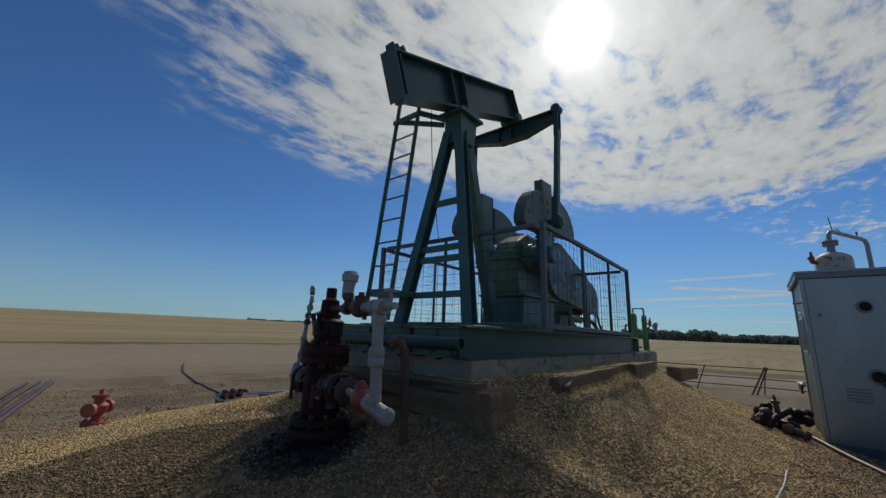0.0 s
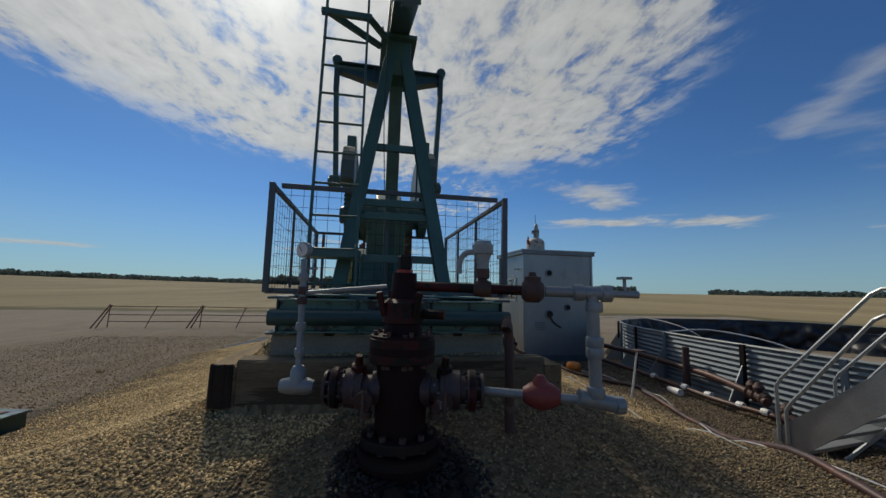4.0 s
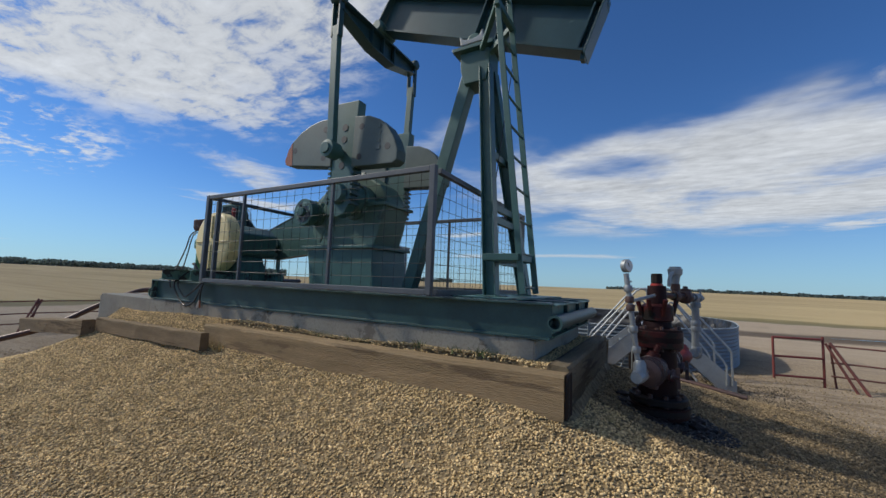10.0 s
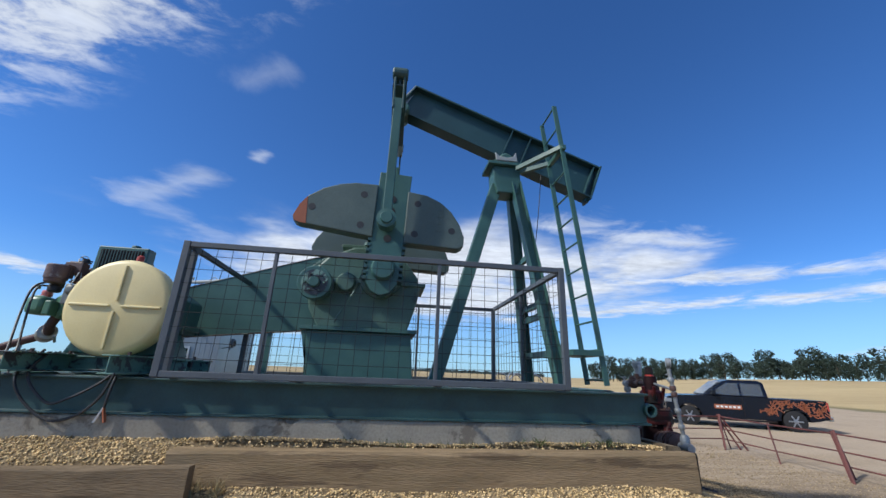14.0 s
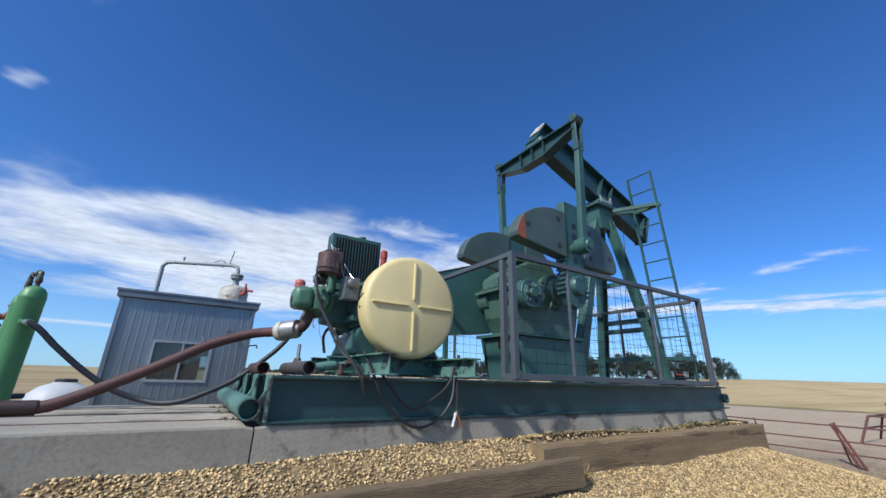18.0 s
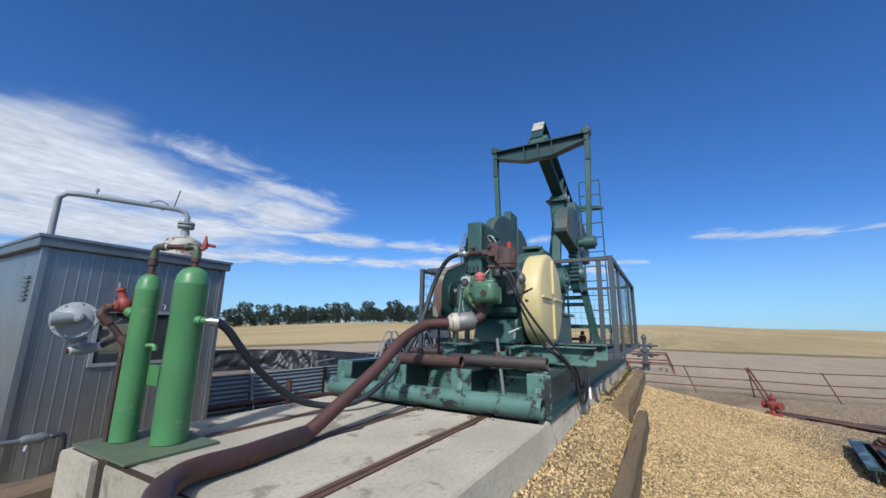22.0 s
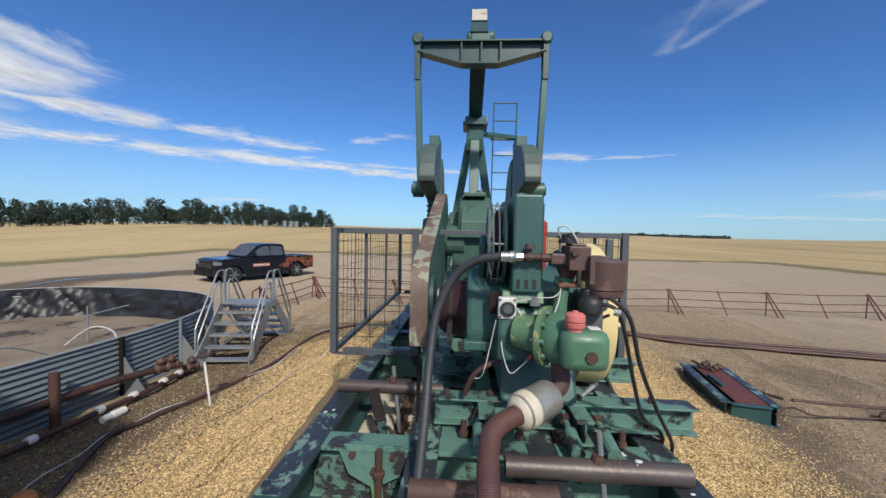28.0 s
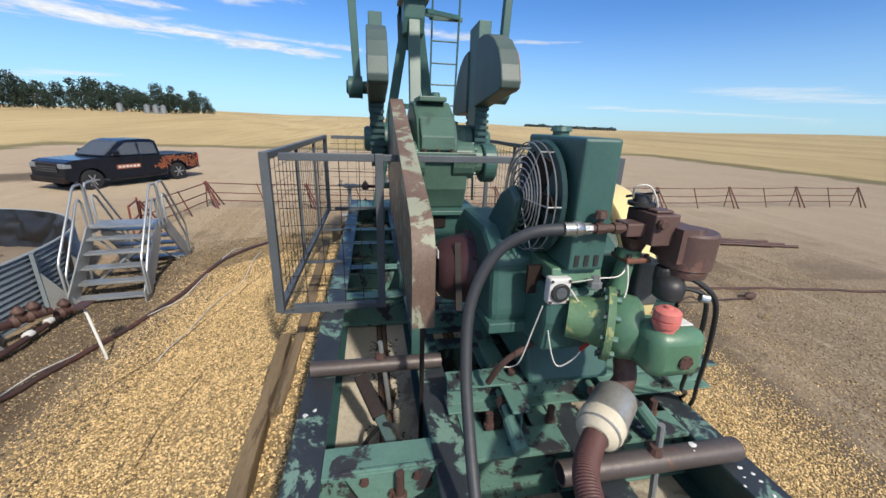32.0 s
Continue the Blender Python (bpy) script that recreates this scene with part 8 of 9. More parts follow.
long_pts = [(6.9, -2.9, 0.30), (5.2, -3.6, 0.12), (3.25, -4.55, 0.08), (2.64, -4.45, 0.10), (1.78, -4.20, 0.11), (0.4, -3.75, 0.10), (-1.06, -3.18, 0.10), (-1.9, -2.85, 0.05)]
part("long_pipe", tube(BM(), [Vector((x, y, ground_z(x, y) + 0.03)) for x, y, _ in curve(long_pts, 6)], 0.036, 10), PIPE_BROWN, pl, smooth=True)
part("pvc_elbow", turned(BM(), (2.75, -5.0, 0.06), (2.45, -4.95, 0.07), ((0, 0.05), (0.4, 0.05), (0.45, 0.06), (1, 0.055)), 12), WHITE, pl)
sp = thing("marker_pole", (2.2, -3.9, 0), "white marker pole with a rusty cap plate", "pole")
part("pole", tube(BM(), ((2.21, -3.83, -0.02), (2.19, -3.95, 0.80)), 0.016, 8), WHITE, sp)
part("cap_plate", box(BM(), (2.09, -4.02, 0.80), (2.29, -3.88, 0.82)), RUST, sp)
for pts, w in ((((2.72, -3.02), (1.9, -2.95), (0.34, -2.80), (-0.6, -2.75)), 0.011),
               (((5.1, -4.2), (4.11, -4.5), (3.3, -4.62), (2.69, -4.60), (1.6, -4.2), (0.55, -3.72), (-0.3, -3.5), (-1.7, -3.45)), 0.013),
               (((3.3, -3.5), (2.2, -2.9), (1.2, -2.6), (0.2, -2.5)), 0.006), (((5.4, -2.2), (4.2, -2.35), (3.1, -2.25)), 0.005)):
    p3 = [Vector((p.x, p.y, ground_z(p.x, p.y) + 0.025 + 0.02 * math.sin(i))) for i, p in enumerate(curve([(a, b, 0) for a, b in pts], 6))]
    solo("steel_cable", tube(BM(), p3, w * 0.62, 7), GLINT_CABLE if w > 0.01 else RUST, "thin steel cable lying over the gravel, paled for its sun glints" if w > 0.01 else "thin rusty wire lying in the gravel", "cable" if w > 0.01 else "wire", smooth=True)
for pts in (((3.6, -5.8, 0.95), (3.2, -6.4, 1.02), (2.3, -6.9, 0.85), (1.4, -7.2, 0.4)), ((7.0, -6.4, 0.98), (6.0, -7.0, 1.08), (4.8, -7.3, 0.9), (4.2, -7.6, 0.45)), ((1.4, -6.1, 0.3), (0.6, -6.9, 0.62), (0.2, -7.8, 0.60), (0.2, -8.4, 0.2))):
    solo("tank_hose", tube(BM(), curve(pts, 8), 0.014, 7), WIRES_WHITE, "thin pale hose looping into the lined tank", "hose", smooth=True)
bm = tube(BM(), ((-0.2, -8.3, 0.15), (-0.2, -8.3, 0.95)), 0.02, 8)
tube(bm, ((-0.2, -8.3, 0.75), (-0.9, -8.0, 0.85)), 0.015, 8)
solo("tank_standpipe", bm, GALV, "thin galvanised standpipe inside the lined tank", "pipe")

# ---- pipe fence round the lease ----
pf = thing("pipe_fence", (-6.4, 7, 0), "low red-brown pipe fence with slanted legs", "fence")


def fence_run(p0, p1, n, lean):
    a, b = Vector((*p0, 0)), Vector((*p1, 0))
    ln = Vector((*lean, 0))
    L = (b - a).normalized()
    for z in (0.82, 0.50, 0.24):
        for i in range(n):
            q0, q1 = a.lerp(b, i / n), a.lerp(b, (i + 1) / n)
            part("rail", tube(BM(), (q0 + Vector((0, 0, z + ground_z(q0.x, q0.y))), q0.lerp(q1, 0.5) + Vector((0, 0, z - 0.02 + ground_z(q0.x, q0.y))), q1 + Vector((0, 0, z + ground_z(q1.x, q1.y)))), 0.017, 6), PIPE_RED, pf)
    for i in range(n + 1):
        q = a.lerp(b, i / n)
        g0 = ground_z(q.x, q.y)
        part("slant_leg", tube(BM(), (q + ln * 0.30 + L * 0.42 + Vector((0, 0, g0 - 0.02)), q + Vector((0, 0, g0 + 0.88))), 0.026, 6), PIPE_RED, pf)
        part("slant_leg", tube(BM(), (q + ln * 0.20 + L * 0.30 + Vector((0, 0, g0 - 0.02)), q - L * 0.06 + Vector((0, 0, g0 + 0.86))), 0.024, 6), PIPE_RED, pf)
        part("upright_leg", tube(BM(), (q - ln * 0.12 + L * 0.10 + Vector((0, 0, g0 - 0.02)), q + Vector((0, 0, g0 + 0.84))), 0.018, 6), PIPE_RED, pf)
        if i < n:
            q = a.lerp(b, (i + 0.5) / n)
            part("mid_post", tube(BM(), (q + ln * 0.14 + L * 0.30 + Vector((0, 0, g0 - 0.02)), q + Vector((0, 0, g0 + 0.84))), 0.018, 6), PIPE_RED, pf)


fence_run((-6.45, 0.45), (-6.45, 20.6), 6, (1, 0))
fence_run((-7.15, -6.1), (-6.45, 0.45), 2, (1, 0))
fence_run((-3.76, -6.36), (-7.15, -6.1), 1, (0, 1))
fence_run((13.8, -9.5), (13.8, 10.0), 6, (-1, 0))
gate = thing("red_gate", (-3.2, -6.3, 0), "dull red steel pipe gate beside the tank", "gate")
for p, q in (((-2.85, -6.12, 0.12), (-2.85, -6.12, 0.93)), ((-3.66, -6.36, 0), (-3.66, -6.36, 0.98)), ((-2.85, -6.12, 0.92), (-3.66, -6.36, 0.92)), ((-2.85, -6.12, 0.55), (-3.66, -6.36, 0.55)), ((-2.85, -6.12, 0.17), (-3.66, -6.36, 0.17))):
    part("gate_bar", tube(BM(), (p, q), 0.022, 8), RED_GATE, gate)

# ---- valves and boxes on the open side ----
rv = thing("red_hydrant_valve", (-1.6, 3.46, 0.05), "dull red painted flanged valve standing on the soil", "valve")
zb = ground_z(-1.6, 3.46)
bm = BM()
flange(bm, (-1.6, 3.46, zb + 0.03), (0, 0, 1), 0.14, 0.05, 8, 20)
part("flange", bm, RED_OLD, rv, smooth=True)
part("body", turned(BM(), (-1.6, 3.46, zb + 0.05), (-1.6, 3.46, zb + 0.36), ((0, 0.06), (0.2, 0.05), (0.35, 0.09), (0.6, 0.10), (0.7, 0.06), (0.85, 0.055), (0.88, 0.085), (1, 0.085)), 18), RED_OLD, rv, smooth=True)
for d in ((0.7, 0.7), (-0.7, -0.7)):
    bm = BM()
    turned(bm, (-1.6, 3.46, zb + 0.2), (-1.6 + d[0] * 0.17, 3.46 + d[1] * 0.17, zb + 0.2), ((0, 0.05), (0.7, 0.05), (0.72, 0.08), (1, 0.08)), 14)
    part("outlet", bm, RED_OLD, rv, smooth=True)
part("stem", tube(BM(), ((-1.6, 3.46, zb + 0.36), (-1.6, 3.46, zb + 0.42)), 0.02, 8), RED_OLD, rv)

sb = thing("steel_sump_box", (1.0, 4.25, 0), "long open green and red steel sump box", "steel box")
B0, B1 = Vector((0.18, 4.40, 0.0)), Vector((1.86, 4.08, 0.0))
bx = (B1 - B0).normalized()
by = Vector((-bx.y, bx.x, 0))
zb = 0.02
Q = lambda a, w, z: B0 + bx * a + by * w + Vector((0, 0, z))
BL = (B1 - B0).length
for w in (-0.32, 0.32):
    part("side_channel", ibeam(BM(), Q(0, w, 0.16), Q(BL, w, 0.16), 0.14, 0.30), GREEN_DARK, sb, bevel=0.003)
    part("side_top", bar(BM(), Q(0.02, w, 0.315), Q(BL - 0.02, w, 0.315), 0.13, 0.006), BLACKTOP, sb)
for a in (0.0, BL):
    part("end_channel", ibeam(BM(), Q(a, -0.25, 0.16), Q(a, 0.25, 0.16), 0.10, 0.28), GREEN_DARK, sb, bevel=0.003)
part("lid_plate", bar(BM(), Q(0.08, 0.04, 0.30), Q(BL - 0.06, 0.04, 0.30), 0.42, 0.012), PIPE_RED, sb, "dull red lid plate")
part("lid_stop", bar(BM(), Q(0.6, -0.12, 0.33), Q(1.1, -0.10, 0.33), 0.06, 0.04), GREEN_DARK, sb)
bm = BM()
for a, w in ((0.05, 0.0), (0.2, 0.12), (0.16, -0.1), (0.3, 0.02)):
    turned(bm, Q(a, w, 0.31), Q(a + 0.05, w + 0.08, 0.42), ((0, 0.05), (0.4, 0.06), (0.5, 0.045), (0.8, 0.06), (1, 0.03)), 10)
part("old_fittings", bm, RUST, sb, "heap of rusty fittings")
part("tow_chain", tube(BM(), curve((Q(BL, 0.30, 0.20), Q(BL - 0.2, 0.6, 0.26), Q(BL - 0.5, 1.1, 0.06), Q(BL - 0.72, 2.05, 0.05)), 6), 0.014, 6), PIPE_BROWN, sb)
part("chain_weight", turned(BM(), Q(BL - 0.72, 2.0, 0.06), Q(BL - 0.8, 2.25, 0.08), ((0, 0.03), (0.4, 0.08), (0.7, 0.07), (1, 0.03)), 10), RUST, sb)

for n, (y0, y1, x0, x1) in enumerate(((3.9, 10.9, -2.75, -1.2), (3.9, 10.7, -2.95, -1.42), (4.2, 10.2, -2.60, -1.25), (3.7, 10.4, -3.10, -1.65))):
    pts = [Vector((x0 + (x1 - x0) * t, y0 + (y1 - y0) * t, ground_z(x0 + (x1 - x0) * t, y0 + (y1 - y0) * t) + 0.035 + 0.012 * n)) for t in np.linspace(0, 1, 12)]
    solo("pipe_string", tube(BM(), pts, 0.04, 10), PIPE_BROWN, "long brown pipe lying on the open ground", "pipe", "pipes lying on the lease", smooth=True)
for pts in (((0.95, 5.4), (1.3, 8.0), (1.9, 11.5), (3.0, 15)), ((-0.5, 4.6), (0.3, 4.9), (0.9, 5.3))):
    solo("ground_line", tube(BM(), [Vector((p.x, p.y, ground_z(p.x, p.y) + 0.02)) for p in curve([(a, b, 0) for a, b in pts], 6)], 0.025, 8), PIPE_BROWN, "half-buried brown flow line across the soil", "pipe", smooth=True)
plank = solo("plank_cover", bar(BM(), (7.5, 3.68, 0.05), (9.7, 3.2, 0.05), 0.32, 0.14), mat("dull_grey_plank_steel", (0.11, 0.125, 0.14), (0.08, 0.09, 0.10), 0.85, spec=0.05, bump=0.1, wear=(0.12, 0.08, 0.06), wear_at=0.6), "dull grey metal plank lying on the soil", "plank", bevel=0.005)

# fenced valve tree on the next well
xt = thing("far_wellhead", (-13.4, 0.75, 0), "grey-blue wellhead inside a small red pipe guard", "wellhead")
zb = ground_z(-13.4, 0.75)
STEEL_BLUE = mat("faded_blue_valve_paint", (0.10, 0.115, 0.13), None, 0.5, bump=0.1)
part("valve_tree", turned(BM(), (-13.4, 0.75, zb), (-13.4, 0.75, zb + 1.75), ((0, 0.16), (0.15, 0.16), (0.17, 0.24), (0.24, 0.24), (0.26, 0.12), (0.48, 0.12), (0.5, 0.2), (0.58, 0.2), (0.6, 0.1), (0.85, 0.09), (0.87, 0.14), (0.92, 0.14), (1, 0.05)), 18), STEEL_BLUE, xt, smooth=True)
for z in (0.75, 1.2):
    part("wing_valve", turned(BM(), (-13.4, 0.15, zb + z), (-13.4, 1.35, zb + z), ((0, 0.05), (0.2, 0.05), (0.22, 0.13), (0.32, 0.13), (0.35, 0.07), (0.65, 0.07), (0.68, 0.13), (0.78, 0.13), (0.8, 0.05), (1, 0.05)), 14), STEEL_BLUE, xt, smooth=True)
for sx in (-1, 1):
    for sy in (-1, 1):
        part("guard_post", tube(BM(), ((-13.4 + sx * 1.2, 0.75 + sy * 1.2, zb - 0.02), (-13.4 + sx * 0.9, 0.75 + sy * 0.9, zb + 0.85)), 0.035, 6), PIPE_RED, xt)
for z, k in ((0.83, 0.9), (0.45, 1.04)):
    for p, q in (((-k, -k), (k, -k)), ((k, -k), (k, k)), ((k, k), (-k, k)), ((-k, k), (-k, -k))):
        part("guard_rail", tube(BM(), ((-13.4 + p[0], 0.75 + p[1], zb + z), (-13.4 + q[0], 0.75 + q[1], zb + z)), 0.03, 6), PIPE_RED, xt)

# ---- trees, bins and far woods ----
def tree(name, h, seed, wide=0.36):
    """A poplar-like tree: tapered trunk, limbs and a crown of many small leaf clumps."""
    rng = random.Random(seed)
    e = thing(name, (0, 0, 0), "dark green leafy shelterbelt tree beyond the field", "tree", "shelterbelt trees")
    bm = tube(BM(), ((0, 0, 0), (rng.uniform(-.1, .1), 0, h * 0.35), (rng.uniform(-.3, .3), rng.uniform(-.3, .3), h * 0.8)), [h * 0.022, h * 0.016, h * 0.005], 7)
    for k in range(7):
        z = h * rng.uniform(0.22, 0.65)
        a = rng.uniform(0, 6.28)
        tube(bm, ((0, 0, z), (math.cos(a) * h * 0.2, math.sin(a) * h * 0.2, z + h * 0.15)), [h * 0.008, h * 0.003], 5)
    part("trunk", bm, BARK, e)
    bm = BM()
    lobes = [(rng.uniform(-wide, wide) * h * 0.8, rng.uniform(-wide, wide) * h * 0.8, h * rng.uniform(0.16, 0.86), h * rng.uniform(0.12, 0.25)) for _ in range(13)]
    for k in range(1500):
        x, y, z, r = rng.choice(lobes)
        d = Vector((rng.gauss(0, 1), rng.gauss(0, 1), rng.gauss(0, 1))).normalized() * r * rng.uniform(0.55, 1.05)
        c = Vector((x, y, z)) + d
        if c.z < h * 0.03:
            continue
        s = h * rng.uniform(0.018, 0.040)
        u = Vector((rng.gauss(0, 1), rng.gauss(0, 1), rng.gauss(0, 1))).normalized()
        w = u.orthogonal().normalized()
        v = u.cross(w)
        bm.faces.new([bm.verts.new(c + p) for p in (w * s, v * s * 0.7, -w * s, -v * s * 0.7)])
    part("crown", bm, LEAF, e)
    return e


kinds = [tree("poplar_tree", 8.5, 1), tree("poplar_tree", 7.4, 2, 0.42), tree("poplar_tree", 9.4, 3, 0.32)]
rng = random.Random(21)
spots = []
for az0, az1, n in ((-160.0, -148.2, 22), (-147.0, -138.2, 17), (-136.9, -127.5, 18), (-126.6, -121.5, 9)):
    for i in range(n):
        a = radians(az0 + (az1 - az0) * (i + rng.uniform(-0.3, 0.3)) / (n - 1))
        r = rng.uniform(150, 172)
        spots.append((8 + r * math.cos(a), r * math.sin(a)))
for i, (x, y) in enumerate(spots):
    m = Matrix.Translation((x, y, ground_z(x, y) - 0.2)) @ Matrix.Rotation(rng.uniform(0, 6.28), 4, "Z") @ Matrix.Scale(rng.choice((0.60, 0.70, 0.78, 0.84, 0.92)) * rng.uniform(0.94, 1.10), 4)
    if i < 3:
        kinds[i].matrix_basis = m
    else:
        k = copy_thing(kinds[i % 3], m)
        k.scale = m.to_scale()
for az in (-151.6, -154.0, -154.8, -155.5):
    a = radians(az)
    x, y = 8 + 146 * math.cos(a), 146 * math.sin(a)
    b = thing("grain_bin", (x, y, ground_z(x, y)), "small round galvanised grain bin by the trees", "grain bin", "grain bins")
    z = ground_z(x, y)
    part("shell", tube(BM(), ((x, y, z - 0.3), (x, y, z + 2.0)), 0.75, 16), GALV, b, smooth=True)
    part("roof", turned(BM(), (x, y, z + 2.0), (x, y, z + 2.5), ((0, 0.8), (1, 0.1)), 16), GALV, b, smooth=True)


def woods(az0, az1, r0, h0, h1, n, seed, label):
    rng = random.Random(seed)
    V, Fc = [], []
    for i in range(n):
        a = radians(az0 + (az1 - az0) * rng.random())
        r = r0 * rng.uniform(0.96, 1.06)
        k = 0.5 + 0.5 * noise.noise((math.degrees(a) * 0.8, seed, 0))
        x, y = r * math.cos(a), r * math.sin(a)
        h = (h0 + (h1 - h0) * k) * (0.35 + 0.65 * rng.random() ** 0.4)
        z = ground_z(x, y) + h * rng.random() ** 0.6
        s = rng.uniform(0.7, 1.7) * r0 / 500
        u = Vector((rng.gauss(0, 1), rng.gauss(0, 1), rng.gauss(0, 0.6))).normalized()
        w = u.orthogonal().normalized()
        v = u.cross(w)
        b = len(V)
        V += [Vector((x, y, z)) + p for p in (w * s, v * s, -w * s, -v * s)]
        Fc.append((b, b + 1, b + 2, b + 3))
    me = bpy.data.meshes.new("far_woods")
    me.from_pydata([tuple(v) for v in V], [], Fc)
    me.materials.append(FAR_LEAF_HAZED)
    tagged(new("far_woods", me), label, "woods", kind="stuff")


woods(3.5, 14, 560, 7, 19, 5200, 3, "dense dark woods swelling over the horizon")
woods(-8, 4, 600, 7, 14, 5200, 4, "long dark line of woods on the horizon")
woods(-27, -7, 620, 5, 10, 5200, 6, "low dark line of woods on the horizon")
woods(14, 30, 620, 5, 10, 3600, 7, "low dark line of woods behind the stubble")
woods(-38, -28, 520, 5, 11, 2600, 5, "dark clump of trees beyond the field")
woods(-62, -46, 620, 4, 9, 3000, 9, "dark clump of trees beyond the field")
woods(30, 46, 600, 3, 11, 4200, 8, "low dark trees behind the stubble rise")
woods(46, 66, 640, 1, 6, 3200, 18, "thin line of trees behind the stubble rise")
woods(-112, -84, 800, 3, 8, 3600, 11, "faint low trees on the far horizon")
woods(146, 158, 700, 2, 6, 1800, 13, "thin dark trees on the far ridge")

# ---- pickup truck ----
wf, wr = Vector((-10.70, -11.66, 0)), Vector((-13.96, -9.95, 0))
fw = (wf - wr).normalized()
lf = Vector((-fw.y, fw.x, 0))
tc = (wf + wr) / 2 - lf * 0.86
TM = Matrix.Translation((tc.x, tc.y, -0.02)) @ Matrix.Rotation(math.atan2(fw.y, fw.x), 4, "Z")
truck = thing("pickup_truck", (tc.x, tc.y, 0), "dark navy crew pickup truck with orange side graphics", "truck")


def tpart(name, bm, material, label="", bevel=0.0, smooth=False, parent=None):
    bmesh.ops.transform(bm, matrix=TM, verts=bm.verts)
    return part(name, bm, material, parent or truck, label, bevel, smooth)


def arch(cx, r, n=9):
    return [(cx + r * math.cos(math.pi * k / n), 0.40 + r * math.sin(math.pi * k / n)) for k in range(n + 1)]


side = [(-2.95, 0.55), (-2.98, 0.75), (-2.95, 1.22), (-1.12, 1.22), (-1.12, 1.25), (1.15, 1.25), (1.20, 1.25), (2.35, 1.21), (2.60, 1.14), (2.70, 0.98), (2.70, 0.50), (2.48, 0.40)]
side += arch(1.84, 0.48) + [(1.2, 0.38), (-1.2, 0.38)] + arch(-1.84, 0.48) + [(-2.6, 0.45)]
tpart("body", prism(BM(), side, -0.98, 0.98), TRUCK_PAINT, bevel=0.05)
cab = [(-1.10, 1.25), (-1.05, 1.84), (-0.85, 1.92), (0.15, 1.92), (0.42, 1.86), (1.22, 1.26)]
bm = BM()
A = [[bm.verts.new((x, s * (0.94 - 0.16 * (z - 1.25) / 0.67), z)) for x, z in cab] for s in (-1, 1)]
bm.faces.new(A[0])
bm.faces.new(A[1][::-1])
for i in range(len(cab)):
    j = (i + 1) % len(cab)
    bm.faces.new((A[0][i], A[1][i], A[1][j], A[0][j]))
tpart("cab", bm, TRUCK_PAINT, bevel=0.03)
for s in (-1, 1):
    for pts in (((-0.95, 1.30), (-0.92, 1.76), (-0.22, 1.80), (-0.20, 1.30)), ((-0.12, 1.30), (-0.13, 1.80), (0.30, 1.78), (0.98, 1.32))):
        bm = BM()
        f = [bm.verts.new((x, s * (0.955 - 0.16 * (z - 1.25) / 0.67), z)) for x, z in pts]
        b2 = [bm.verts.new((x, s * (0.935 - 0.16 * (z - 1.25) / 0.67), z)) for x, z in pts]
        bm.faces.new(f)
        bm.faces.new(b2[::-1])
        for i in range(4):
            bm.faces.new((f[i], b2[i], b2[(i + 1) % 4], f[(i + 1) % 4]))
        tpart("side_window", bm, CAR_GLASS)
    tpart("mirror", box(BM(), (0.78, s * 0.98, 1.30), (0.92, s * 1.18, 1.50)), TRUCK_PAINT, bevel=0.03)
    tpart("headlight", box(BM(), (2.44, s * 0.62, 0.90), (2.712, s * 0.985, 1.08)), GALV, "clear headlight", bevel=0.03)
    tpart("tail_light", box(BM(), (-2.99, s * 0.80, 0.85), (-2.93, s * 0.99, 1.18)), RED, bevel=0.01)
    tpart("door_seam", box(BM(), (-0.17, s * 0.978, 0.48), (-0.155, s * 0.986, 1.26)), DIRT_OIL)
    tpart("door_handle", box(BM(), (-0.05, s * 0.975, 1.06), (0.14, s * 1.0, 1.10)), TRUCK_PAINT, bevel=0.008)
    tpart("running_board", box(BM(), (-1.2, s * 0.90, 0.30), (1.2, s * 1.04, 0.37)), DIRT_OIL, bevel=0.01)
    tpart("door_decal", box(BM(), (-0.10, s * 0.981, 0.74), (0.88, s * 0.987, 0.92)), ORANGE, "orange door panel with pale bars")
    for i in range(6):
        tpart("decal_bar", box(BM(), (-0.04 + i * 0.15, s * 0.985, 0.79), (0.06 + i * 0.15, s * 0.990, 0.87)), WHITE)
    rng = random.Random(5)
    bm = BM()
    for i in range(190):
        x0, z0 = rng.uniform(-2.9, -0.5), rng.uniform(0.58, 1.18)
        if (x0 + 1.84) ** 2 + (z0 - 0.40) ** 2 < 0.56 ** 2 or x0 > -1.1 and z0 > 0.58 - 0.5 * (x0 + 0.4):
            continue
        a = rng.choice((0, 45, 90, 135)) + rng.uniform(-10, 10)
        L = rng.uniform(0.10, 0.30)
        d = Vector((math.cos(radians(a)) * L / 2, 0, math.sin(radians(a)) * L / 2))
        c = Vector((x0, s * 0.984, z0))
        if not (0.55 < (c + d).z < 1.2 and 0.55 < (c - d).z < 1.2):
            continue
        bar(bm, c - d, c + d, 0.035, 0.006, (0, 1, 0))
    tagged(tpart("bed_decal", bm, ORANGE, "broken orange camouflage strokes"), kind="stuff")
    for x in (1.84, -1.84):
        w = tpart("wheel", turned(BM(), (x, s * 0.70, 0.40), (x, s * 0.97, 0.40), ((0, 0.34), (0.05, 0.39), (0.3, 0.405), (0.7, 0.405), (0.95, 0.39), (1, 0.33)), 28), TYRE, "black tyre", smooth=True)
